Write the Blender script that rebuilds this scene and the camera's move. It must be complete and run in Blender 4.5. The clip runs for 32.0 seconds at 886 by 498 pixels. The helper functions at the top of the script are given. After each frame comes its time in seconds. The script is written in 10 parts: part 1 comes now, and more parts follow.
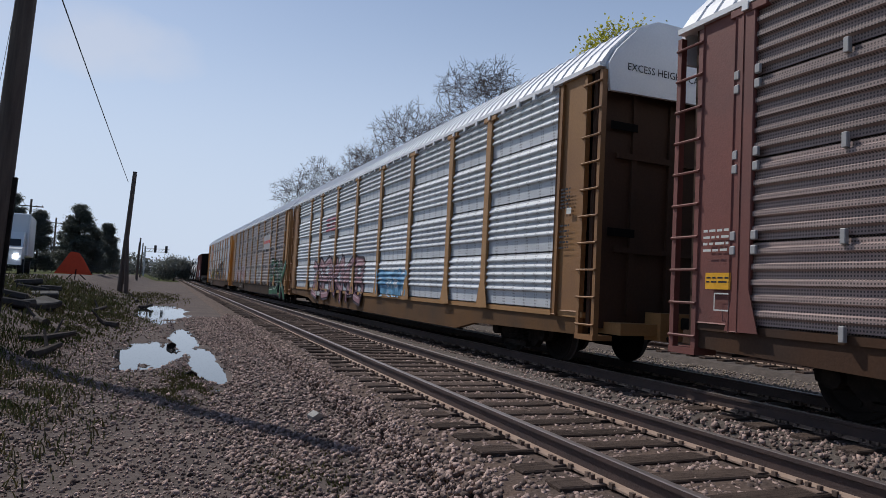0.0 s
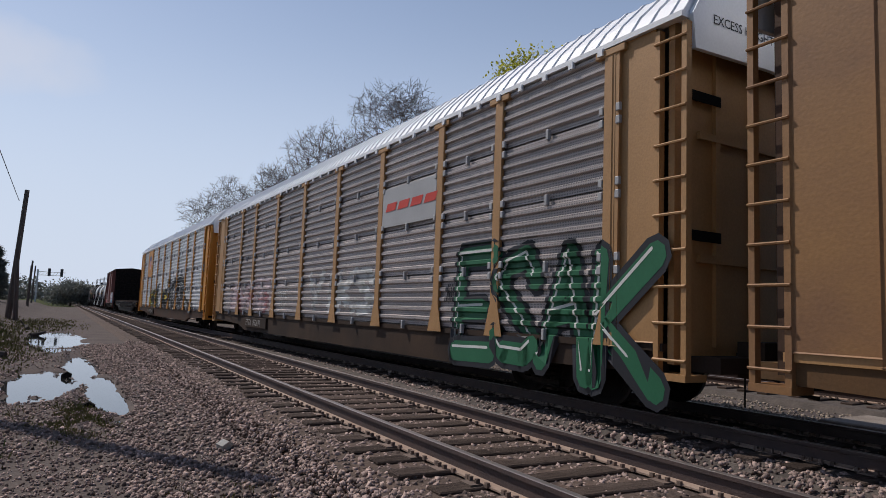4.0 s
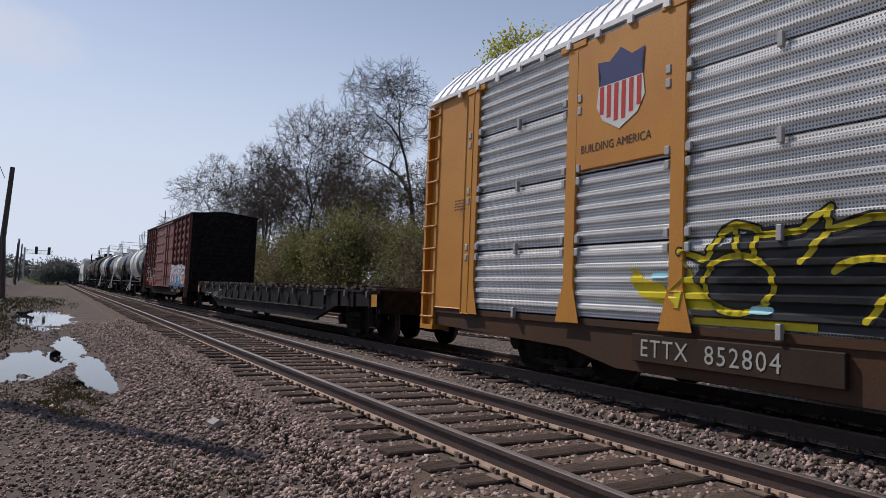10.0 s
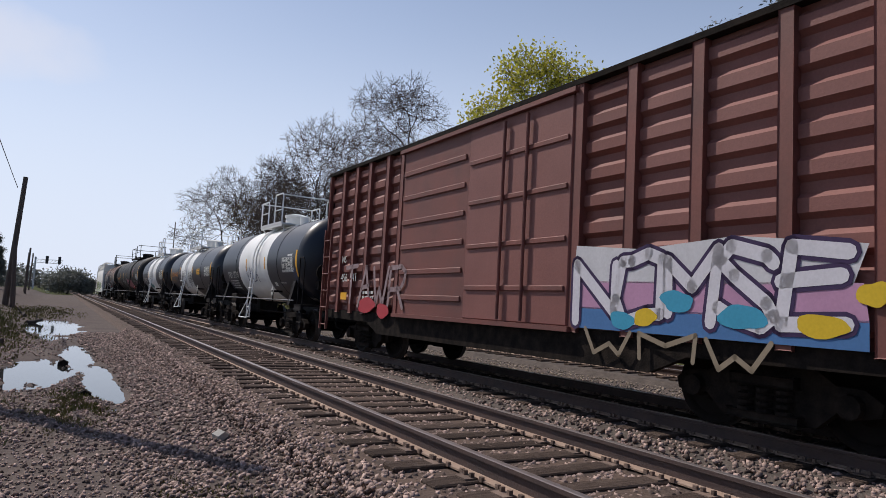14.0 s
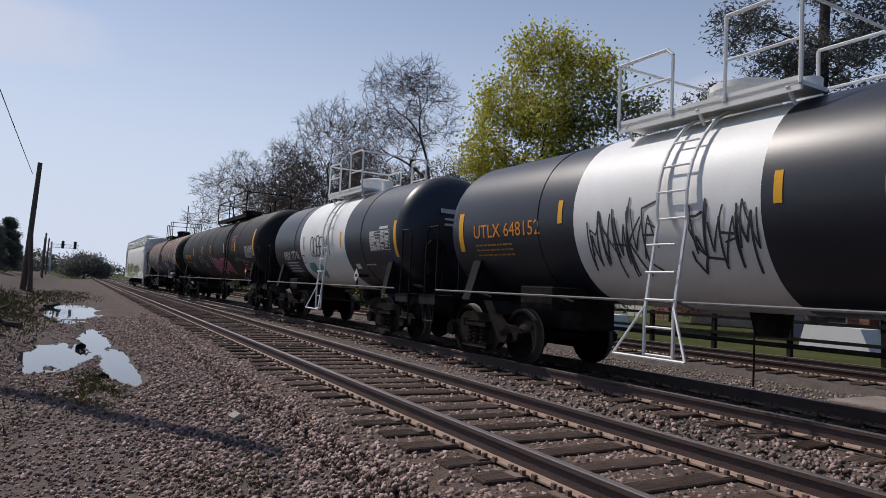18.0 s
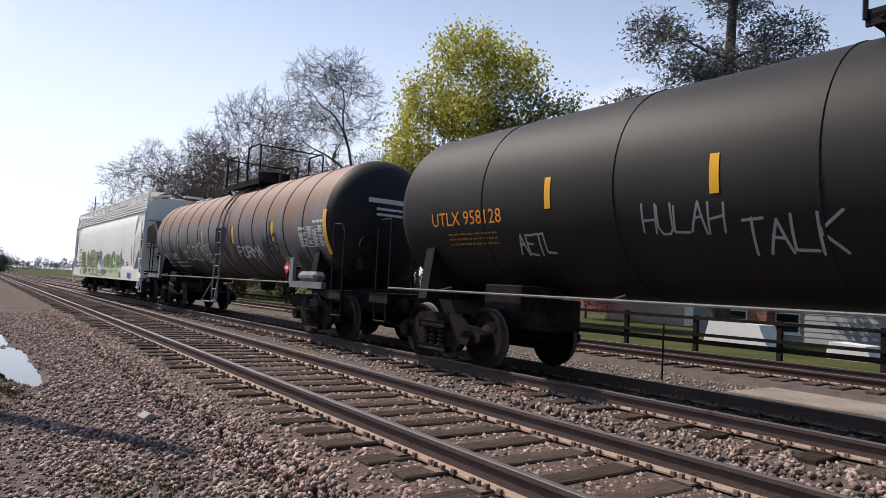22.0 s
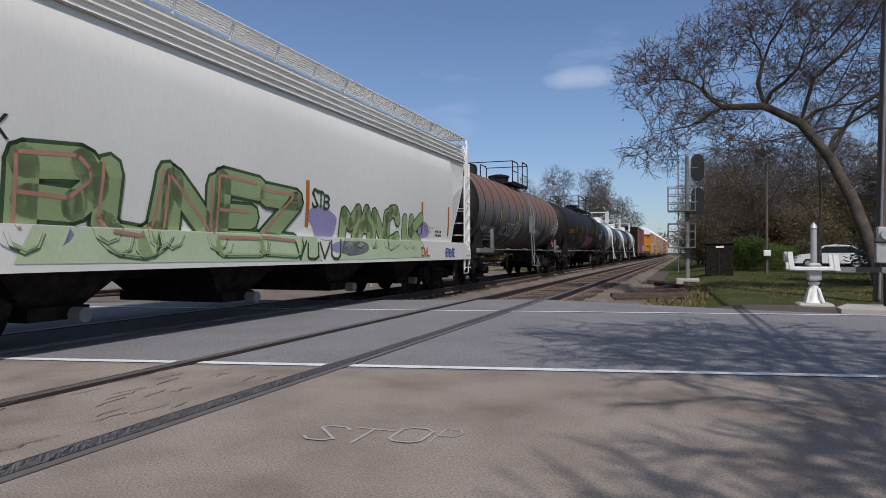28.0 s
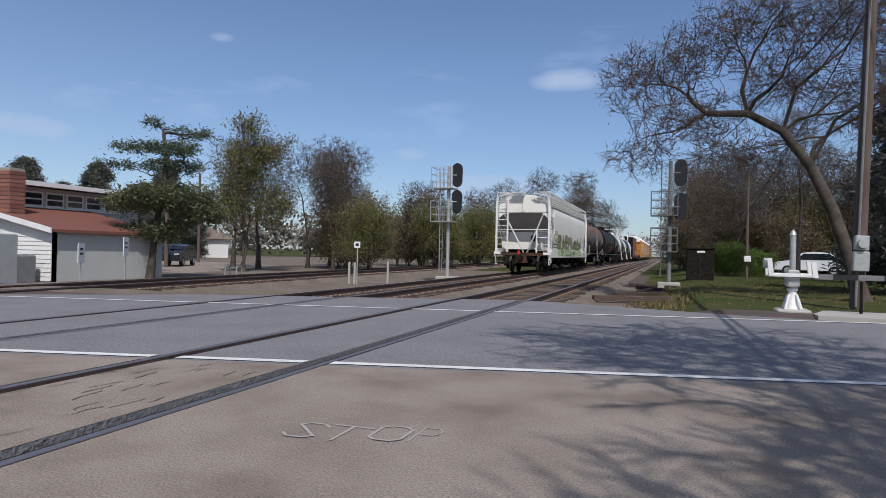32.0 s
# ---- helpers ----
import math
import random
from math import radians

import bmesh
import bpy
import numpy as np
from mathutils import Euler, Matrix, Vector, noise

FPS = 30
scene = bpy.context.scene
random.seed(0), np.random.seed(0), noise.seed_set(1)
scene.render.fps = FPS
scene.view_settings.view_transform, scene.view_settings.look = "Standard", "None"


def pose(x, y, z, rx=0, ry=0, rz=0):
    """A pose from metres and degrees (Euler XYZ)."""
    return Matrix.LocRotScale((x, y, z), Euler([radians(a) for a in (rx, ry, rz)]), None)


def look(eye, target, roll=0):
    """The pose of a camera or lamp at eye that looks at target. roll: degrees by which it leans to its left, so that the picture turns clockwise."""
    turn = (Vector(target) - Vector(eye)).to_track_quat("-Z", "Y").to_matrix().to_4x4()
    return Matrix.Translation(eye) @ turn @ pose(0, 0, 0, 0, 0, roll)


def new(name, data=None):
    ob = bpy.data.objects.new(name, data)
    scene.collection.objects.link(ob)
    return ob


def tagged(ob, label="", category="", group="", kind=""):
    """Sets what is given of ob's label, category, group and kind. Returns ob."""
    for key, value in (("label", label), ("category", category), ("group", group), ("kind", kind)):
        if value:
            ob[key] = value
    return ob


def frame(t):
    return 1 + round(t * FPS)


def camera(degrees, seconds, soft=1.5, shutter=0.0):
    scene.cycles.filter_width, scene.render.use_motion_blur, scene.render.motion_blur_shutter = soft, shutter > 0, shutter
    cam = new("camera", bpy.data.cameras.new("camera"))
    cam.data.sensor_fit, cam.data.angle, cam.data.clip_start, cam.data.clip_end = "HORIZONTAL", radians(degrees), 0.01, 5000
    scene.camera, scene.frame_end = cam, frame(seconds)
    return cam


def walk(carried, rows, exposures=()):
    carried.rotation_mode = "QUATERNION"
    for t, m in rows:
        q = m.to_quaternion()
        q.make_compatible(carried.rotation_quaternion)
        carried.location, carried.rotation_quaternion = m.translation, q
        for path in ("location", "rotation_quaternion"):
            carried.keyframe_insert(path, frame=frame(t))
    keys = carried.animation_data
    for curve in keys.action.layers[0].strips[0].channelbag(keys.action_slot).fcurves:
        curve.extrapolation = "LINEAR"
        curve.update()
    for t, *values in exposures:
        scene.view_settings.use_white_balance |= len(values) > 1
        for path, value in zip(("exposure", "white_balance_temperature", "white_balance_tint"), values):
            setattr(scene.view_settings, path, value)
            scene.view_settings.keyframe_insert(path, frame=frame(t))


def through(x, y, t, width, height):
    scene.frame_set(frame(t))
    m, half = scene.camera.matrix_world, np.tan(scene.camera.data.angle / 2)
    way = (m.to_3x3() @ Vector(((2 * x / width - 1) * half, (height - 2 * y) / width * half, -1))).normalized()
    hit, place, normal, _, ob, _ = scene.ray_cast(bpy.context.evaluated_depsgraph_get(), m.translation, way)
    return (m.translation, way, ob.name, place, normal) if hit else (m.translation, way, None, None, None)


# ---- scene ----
# ---- camera ----
cam = camera(67.1, 32.0, 0.75)
EXPOSURES = [(0.0, -0.3, 6250, 12), (2.0, -0.42, 6250, 12), (5.0, -0.2, 6520, 14), (8.0, -0.24, 6560, 14), (10.0, -0.2, 6590, 15), (12.0, -0.03, 6640, 15), (16.0, -0.09, 6500, 15), (18.0, -0.25, 6470, 15), (20.0, -0.22, 6450, 14), (21.5, 0.36, 6780, 16), (23.0, 0.4, 6760, 16), (24.5, 0.2, 6480, 15), (26.5, -0.08, 6350, 14), (28.0, -0.2, 6330, 14), (32.0, -0.1, 6280, 14)]
walk(cam, [
    (0.0, pose(-3.75, 0, 1.18, 93.42, -3.03, -22.33)), (0.5, pose(-3.75, 0, 1.18, 93.31, -2.22, -24.89)),
    (1.0, pose(-3.75, 0, 1.18, 92.55, -3.90, -27.21)), (1.5, pose(-3.75, 0, 1.18, 94.31, -3.15, -26.43)),
    (2.0, pose(-3.75, 0, 1.18, 94.32, -3.17, -27.89)), (2.5, pose(-3.75, 0, 1.18, 94.11, -2.49, -28.10)),
    (4.5, pose(-3.75, 0, 1.18, 95.82, -2.23, -29.74)), (5.0, pose(-3.75, 0, 1.18, 95.32, -2.47, -29.76)),
    (5.5, pose(-3.75, 0, 1.18, 95.00, -3.04, -30.53)), (6.0, pose(-3.75, 0, 1.18, 94.47, -2.15, -30.17)),
    (6.5, pose(-3.75, 0, 1.18, 94.40, -1.45, -29.48)), (7.0, pose(-3.75, 0, 1.18, 94.49, -1.18, -29.79)),
    (7.5, pose(-3.75, 0, 1.18, 94.47, -3.12, -29.91)), (8.0, pose(-3.75, 0, 1.18, 94.42, -2.89, -30.20)),
    (8.5, pose(-3.75, 0, 1.18, 94.27, -3.44, -30.49)), (9.0, pose(-3.75, 0, 1.18, 93.57, -3.13, -30.52)),
    (9.5, pose(-3.75, 0, 1.18, 93.77, -2.79, -30.31)), (10.0, pose(-3.75, 0, 1.18, 93.82, -2.34, -30.34)),
    (10.5, pose(-3.75, 0, 1.18, 94.15, -2.42, -30.11)), (11.0, pose(-3.75, 0, 1.18, 94.95, -2.26, -29.97)),
    (11.5, pose(-3.75, 0, 1.18, 94.19, -2.41, -29.65)), (12.0, pose(-3.75, 0, 1.18, 94.09, -2.94, -29.94)),
    (12.5, pose(-3.75, 0, 1.18, 94.30, -3.06, -29.95)), (13.0, pose(-3.75, 0, 1.18, 94.93, -2.89, -30.01)),
    (13.5, pose(-3.75, 0, 1.18, 94.89, -3.33, -29.48)), (15.5, pose(-3.75, 0, 1.18, 95.85, -2.02, -30.99)),
    (16.0, pose(-3.75, 0, 1.18, 93.99, -1.83, -29.68)), (16.5, pose(-3.75, 0, 1.18, 93.60, -2.96, -28.09)),
    (17.0, pose(-3.75, 0, 1.18, 93.87, -2.23, -28.28)), (17.5, pose(-3.75, 0, 1.18, 93.98, -1.92, -28.93)),
    (18.0, pose(-3.75, 0, 1.18, 93.46, -2.80, -28.68)), (18.5, pose(-3.75, 0, 1.18, 93.60, -2.25, -28.74)),
    (19.0, pose(-3.75, 0, 1.18, 93.95, -1.86, -30.55)), (19.5, pose(-3.75, 0, 1.18, 93.77, -0.91, -30.97)),
    (20.0, pose(-3.75, 0, 1.18, 93.86, -0.18, -29.69)), (20.5, pose(-3.75, 0, 1.18, 93.41, -1.39, -32.09)),
    (21.0, pose(-3.75, 0, 1.18, 92.71, -0.29, -34.06)), (21.5, pose(-3.75, 0, 1.18, 92.60, -1.72, -34.97)),
    (22.0, pose(-3.75, 0, 1.18, 93.49, -3.10, -35.35)), (22.5, pose(-3.75, 0, 1.18, 93.39, -2.89, -36.02)),
    (23.0, pose(-3.75, 0, 1.18, 94.34, -2.13, -36.18)), (23.5, pose(-3.75, 0, 1.18, 93.24, -2.46, -36.05)),
    (24.0, pose(-3.75, 0, 1.18, 95.17, -3.09, -38.80)), (24.5, pose(-3.75, 0, 1.18, 95.66, -3.39, -53.91)),
    (25.5, pose(-3.69, 0, 1.11, 93.60, -2.20, -101.64)), (26.5, pose(-3.64, 0, 1.05, 92.37, -0.15, -144.92)),
    (27.0, pose(-3.64, 0, 1.05, 91.71, 0.87, -153.38)), (27.5, pose(-3.64, 0, 1.05, 90.56, -0.11, -158.24)),
    (28.0, pose(-3.64, 0, 1.05, 90.33, 0.11, -160.02)), (28.5, pose(-3.64, 0, 1.05, 88.93, -0.35, -161.80)),
    (29.0, pose(-3.64, 0, 1.05, 89.32, 0.35, -160.37)), (29.5, pose(-3.64, 0, 1.05, 88.98, -0.82, -161.06)),
    (30.0, pose(-3.64, 0, 1.05, 90.37, 0.19, -160.42)), (30.5, pose(-3.64, 0, 1.05, 90.97, -0.77, -160.25)),
    (31.0, pose(-3.64, 0, 1.05, 90.54, -1.49, -160.93)), (31.5, pose(-3.64, 0, 1.05, 90.18, -1.81, -161.25)),
    (32.0, pose(-3.64, 0, 1.05, 90.26, -1.14, -161.41)),
], EXPOSURES)


# ---- sky and sun ----
SUN_ELEV, SUN_TURN = radians(50.0), radians(-28.0)
world = bpy.data.worlds.new("sky")
scene.world = world
world.use_nodes = True
wn, wl = world.node_tree.nodes, world.node_tree.links
sky = wn.new("ShaderNodeTexSky")
sky.sky_type = "NISHITA"
sky.sun_disc = False
sky.sun_elevation, sky.sun_rotation = SUN_ELEV, SUN_TURN
sky.air_density, sky.dust_density, sky.ozone_density = 1.0, 0.5, 1.5
# haze that pales the sky towards the horizon, with thin clouds in it
wc = wn.new("ShaderNodeTexCoord")
sep = wn.new("ShaderNodeSeparateXYZ")
wl.new(wc.outputs["Generated"], sep.inputs[0])
haze = wn.new("ShaderNodeMapRange")
haze.interpolation_type = "SMOOTHERSTEP"
haze.inputs[1].default_value, haze.inputs[2].default_value, haze.inputs[3].default_value, haze.inputs[4].default_value = -0.02, 0.56, 0.95, 0.2
wl.new(sep.outputs[2], haze.inputs[0])
stretch = wn.new("ShaderNodeMapping")
stretch.inputs["Scale"].default_value = (1.6, 1.6, 6.0)
wl.new(wc.outputs["Generated"], stretch.inputs[0])
wisps = wn.new("ShaderNodeTexNoise")
wisps.inputs["Scale"].default_value, wisps.inputs["Detail"].default_value, wisps.inputs["Roughness"].default_value = 1.7, 7.0, 0.55
wl.new(stretch.outputs[0], wisps.inputs["Vector"])
cover = wn.new("ShaderNodeMapRange")
cover.inputs[1].default_value, cover.inputs[2].default_value, cover.inputs[3].default_value, cover.inputs[4].default_value = 0.56, 0.78, 0.0, 0.55
wl.new(wisps.outputs[0], cover.inputs[0])
both = wn.new("ShaderNodeMath")
both.operation = "MAXIMUM"
# the air is hazier on the sun's side
sunward = wn.new("ShaderNodeMapRange")
sunward.inputs[1].default_value, sunward.inputs[2].default_value, sunward.inputs[3].default_value, sunward.inputs[4].default_value = -0.6, 0.9, 0.15, 1.0
wl.new(sep.outputs[1], sunward.inputs[0])
veil = wn.new("ShaderNodeMath")
veil.operation = "MULTIPLY"
wl.new(haze.outputs[0], veil.inputs[0])
wl.new(sunward.outputs[0], veil.inputs[1])
wl.new(veil.outputs[0], both.inputs[0])
wl.new(cover.outputs[0], both.inputs[1])
pale = wn.new("ShaderNodeMix")
pale.data_type = "RGBA"
wl.new(both.outputs[0], pale.inputs[0])
wl.new(sky.outputs[0], pale.inputs[6])
pale.inputs[7].default_value = (6.3, 7.2, 8.5, 1)
# a few small fair-weather clouds
sky_out = pale.outputs[2]
ragged = wn.new("ShaderNodeTexNoise")
ragged.inputs["Scale"].default_value, ragged.inputs["Detail"].default_value = 14.0, 5.0
wl.new(wc.outputs["Generated"], ragged.inputs["Vector"])


def puff(way, wide, high, strength):
    """A small cloud in the direction way, wide and high in radians."""
    global sky_out
    way = Vector(way).normalized()
    side = way.cross(Vector((0, 0, 1))).normalized()
    sums = []
    for axis, size in ((side, wide), (side.cross(way), high)):
        d = wn.new("ShaderNodeVectorMath")
        d.operation = "DOT_PRODUCT"
        d.inputs[1].default_value = axis / size
        wl.new(wc.outputs["Generated"], d.inputs[0])
        q = wn.new("ShaderNodeMath")
        q.operation = "MULTIPLY"
        wl.new(d.outputs["Value"], q.inputs[0])
        wl.new(d.outputs["Value"], q.inputs[1])
        sums.append(q.outputs[0])
    total = wn.new("ShaderNodeMath")
    total.operation = "ADD"
    wl.new(sums[0], total.inputs[0])
    wl.new(sums[1], total.inputs[1])
    rough = wn.new("ShaderNodeMath")
    rough.operation = "MULTIPLY_ADD"
    rough.inputs[1].default_value = 2.2
    wl.new(ragged.outputs[0], rough.inputs[0])
    wl.new(total.outputs[0], rough.inputs[2])
    edge = wn.new("ShaderNodeMapRange")
    edge.inputs[1].default_value, edge.inputs[2].default_value, edge.inputs[3].default_value, edge.inputs[4].default_value = 1.0, 2.1, strength, 0.0
    wl.new(rough.outputs[0], edge.inputs[0])
    ahead = wn.new("ShaderNodeVectorMath")
    ahead.operation = "DOT_PRODUCT"
    ahead.inputs[1].default_value = way
    wl.new(wc.outputs["Generated"], ahead.inputs[0])
    front = wn.new("ShaderNodeMath")
    front.operation = "GREATER_THAN"
    front.inputs[1].default_value = 0.5
    wl.new(ahead.outputs["Value"], front.inputs[0])
    fac = wn.new("ShaderNodeMath")
    fac.operation = "MULTIPLY"
    wl.new(edge.outputs[0], fac.inputs[0])
    wl.new(front.outputs[0], fac.inputs[1])
    mx = wn.new("ShaderNodeMix")
    mx.data_type = "RGBA"
    wl.new(fac.outputs[0], mx.inputs[0])
    wl.new(sky_out, mx.inputs[6])
    mx.inputs[7].default_value = (6.6, 6.9, 7.6, 1)
    sky_out = mx.outputs[2]


for way, wide, high, strength in (((0.141, -0.958, 0.249), 0.055, 0.017, 0.75), ((0.583, -0.761, 0.286), 0.02, 0.008, 0.5), ((0.769, -0.622, 0.149), 0.06, 0.016, 0.4), ((0.362, -0.921, 0.144), 0.03, 0.01, 0.35),
                                  ((0.251, -0.963, 0.099), 0.09, 0.02, 0.5), ((-0.119, 0.949, 0.293), 0.14, 0.05, 0.5), ((0.723, 0.634, 0.274), 0.11, 0.035, 0.55)):
    puff(way, wide, high, strength)
# away from the sun the sky is deeper
deep = wn.new("ShaderNodeMapRange")
deep.inputs[1].default_value, deep.inputs[2].default_value, deep.inputs[3].default_value, deep.inputs[4].default_value = -0.9, 0.2, 1.0, 0.0
wl.new(sep.outputs[1], deep.inputs[0])
dim = wn.new("ShaderNodeMix")
dim.data_type, dim.blend_type = "RGBA", "MULTIPLY"
wl.new(deep.outputs[0], dim.inputs[0])
wl.new(sky_out, dim.inputs[6])
dim.inputs[7].default_value = (0.68, 0.78, 0.91, 1)
sky_out = dim.outputs[2]
wl.new(sky_out, wn["Background"].inputs[0])
wn["Background"].inputs[1].default_value = 0.115
sun = new("sun", bpy.data.lights.new("sun", "SUN"))
sun.data.energy, sun.data.angle, sun.data.color = 3.9, radians(0.53), (1.0, 0.95, 0.86)
SUN_DIR = Vector((math.sin(SUN_TURN) * math.cos(SUN_ELEV), math.cos(SUN_TURN) * math.cos(SUN_ELEV), math.sin(SUN_ELEV)))
sun.matrix_world = look(SUN_DIR * 100, (0, 0, 0))


# ---- mesh tools ----
rnd = random.Random(5)


class Shape:
    """Vertices and faces gathered from simple solids."""

    def __init__(self):
        self.v, self.f, self.s = [], [], []

    def add(self, verts, faces, slot=0):
        n = len(self.v)
        self.v += [tuple(p) for p in verts]
        self.f += [tuple(i + n for i in f) for f in faces]
        self.s += [slot] * len(faces)
        return self

    def box(self, x0, x1, y0, y1, z0, z1, c=0.0, slot=0):
        if c <= 0:
            vs = [(x, y, z) for x in (x0, x1) for y in (y0, y1) for z in (z0, z1)]
            return self.add(vs, [(0, 1, 3, 2), (4, 6, 7, 5), (0, 4, 5, 1), (2, 3, 7, 6), (0, 2, 6, 4), (1, 5, 7, 3)], slot)
        bm = bmesh.new()
        bmesh.ops.create_cube(bm, size=1.0)
        for v in bm.verts:
            v.co = (x0 if v.co.x < 0 else x1, y0 if v.co.y < 0 else y1, z0 if v.co.z < 0 else z1)
        bmesh.ops.bevel(bm, geom=bm.edges[:], offset=c, segments=1, affect="EDGES")
        bm.verts.index_update()
        self.add([v.co for v in bm.verts], [[v.index for v in f.verts] for f in bm.faces], slot)
        bm.free()
        return self

    def cyl(self, p0, p1, r0, r1=None, n=8, caps=True, slot=0):
        p0, p1 = Vector(p0), Vector(p1)
        r1 = r0 if r1 is None else r1
        d = (p1 - p0).normalized()
        a = d.orthogonal().normalized()
        b = d.cross(a)
        vs = []
        for p, r in ((p0, r0), (p1, r1)):
            for k in range(n):
                w = 2 * math.pi * k / n
                vs.append(p + r * (math.cos(w) * a + math.sin(w) * b))
        fs = [(k, (k + 1) % n, n + (k + 1) % n, n + k) for k in range(n)]
        if caps:
            fs += [tuple(range(n - 1, -1, -1)), tuple(range(n, 2 * n))]
        return self.add(vs, fs, slot)

    def pipe(self, pts, r, n=6, slot=0):
        for a, b in zip(pts[:-1], pts[1:]):
            self.cyl(a, b, r, r, n, True, slot)
        return self

    def ext(self, poly, axis, a, b, slot=0):
        """A closed outline pushed along an axis from a to b; the outline's two numbers are the other axes in order."""
        def at(p, w):
            q = list(p)
            q.insert(axis, w)
            return q
        n = len(poly)
        vs = [at(p, a) for p in poly] + [at(p, b) for p in poly]
        fs = [(k, (k + 1) % n, n + (k + 1) % n, n + k) for k in range(n)] + [tuple(range(n - 1, -1, -1)), tuple(range(n, 2 * n))]
        return self.add(vs, fs, slot)

    def strip(self, line, axis, a, b, slot=0):
        """An open line pushed along an axis."""
        def at(p, w):
            q = list(p)
            q.insert(axis, w)
            return q
        n = len(line)
        return self.add([at(p, a) for p in line] + [at(p, b) for p in line], [(k, k + 1, n + k + 1, n + k) for k in range(n - 1)], slot)

    def turned(self, profile, centre=(0, 0, 0), axis=2, n=16, slot=0):
        """A surface of revolution from (radius, along) pairs."""
        vs, fs = [], []
        for r, h in profile:
            for k in range(n):
                w = 2 * math.pi * k / n
                q = [r * math.cos(w), r * math.sin(w)]
                q.insert(axis, h)
                vs.append(tuple(q[i] + centre[i] for i in range(3)))
        for j in range(len(profile) - 1):
            for k in range(n):
                k2 = (k + 1) % n
                fs.append((j * n + k, j * n + k2, (j + 1) * n + k2, (j + 1) * n + k))
        return self.add(vs, fs, slot)

    def mesh(self, name, materials, smooth=False):
        me = bpy.data.meshes.new(name)
        me.from_pydata(self.v, [], self.f)
        for m in materials if isinstance(materials, (list, tuple)) else [materials]:
            me.materials.append(m)
        if any(self.s):
            me.polygons.foreach_set("material_index", self.s)
        bm = bmesh.new()
        bm.from_mesh(me)
        bmesh.ops.recalc_face_normals(bm, faces=bm.faces[:])
        bm.to_mesh(me)
        bm.free()
        if smooth:
            me.polygons.foreach_set("use_smooth", [True] * len(me.polygons))
            me.set_sharp_from_angle(angle=radians(40))
        me.update()
        return me


def part(name, shape, material, parent, label="", at=None, smooth=False):
    """One mesh object under a thing or a part."""
    me = shape.mesh(name, material, smooth) if isinstance(shape, Shape) else shape
    ob = new(name, me)
    if parent is not None:
        ob.parent = parent
    if at is not None:
        ob.matrix_basis = at if isinstance(at, Matrix) else Matrix.Translation(at)
    return tagged(ob, label) if label else ob


def thing(name, label, category, at=None, group="", kind=""):
    ob = new(name)
    ob.empty_display_size = 0.3
    if at is not None:
        ob.matrix_basis = at if isinstance(at, Matrix) else Matrix.Translation(at)
    return tagged(ob, label, category, group, kind)


def solo(name, shape, material, label, category, at=None, group="", kind="", smooth=False):
    """A thing that is one mesh."""
    return tagged(part(name, shape, material, None, "", at, smooth), label, category, group, kind)


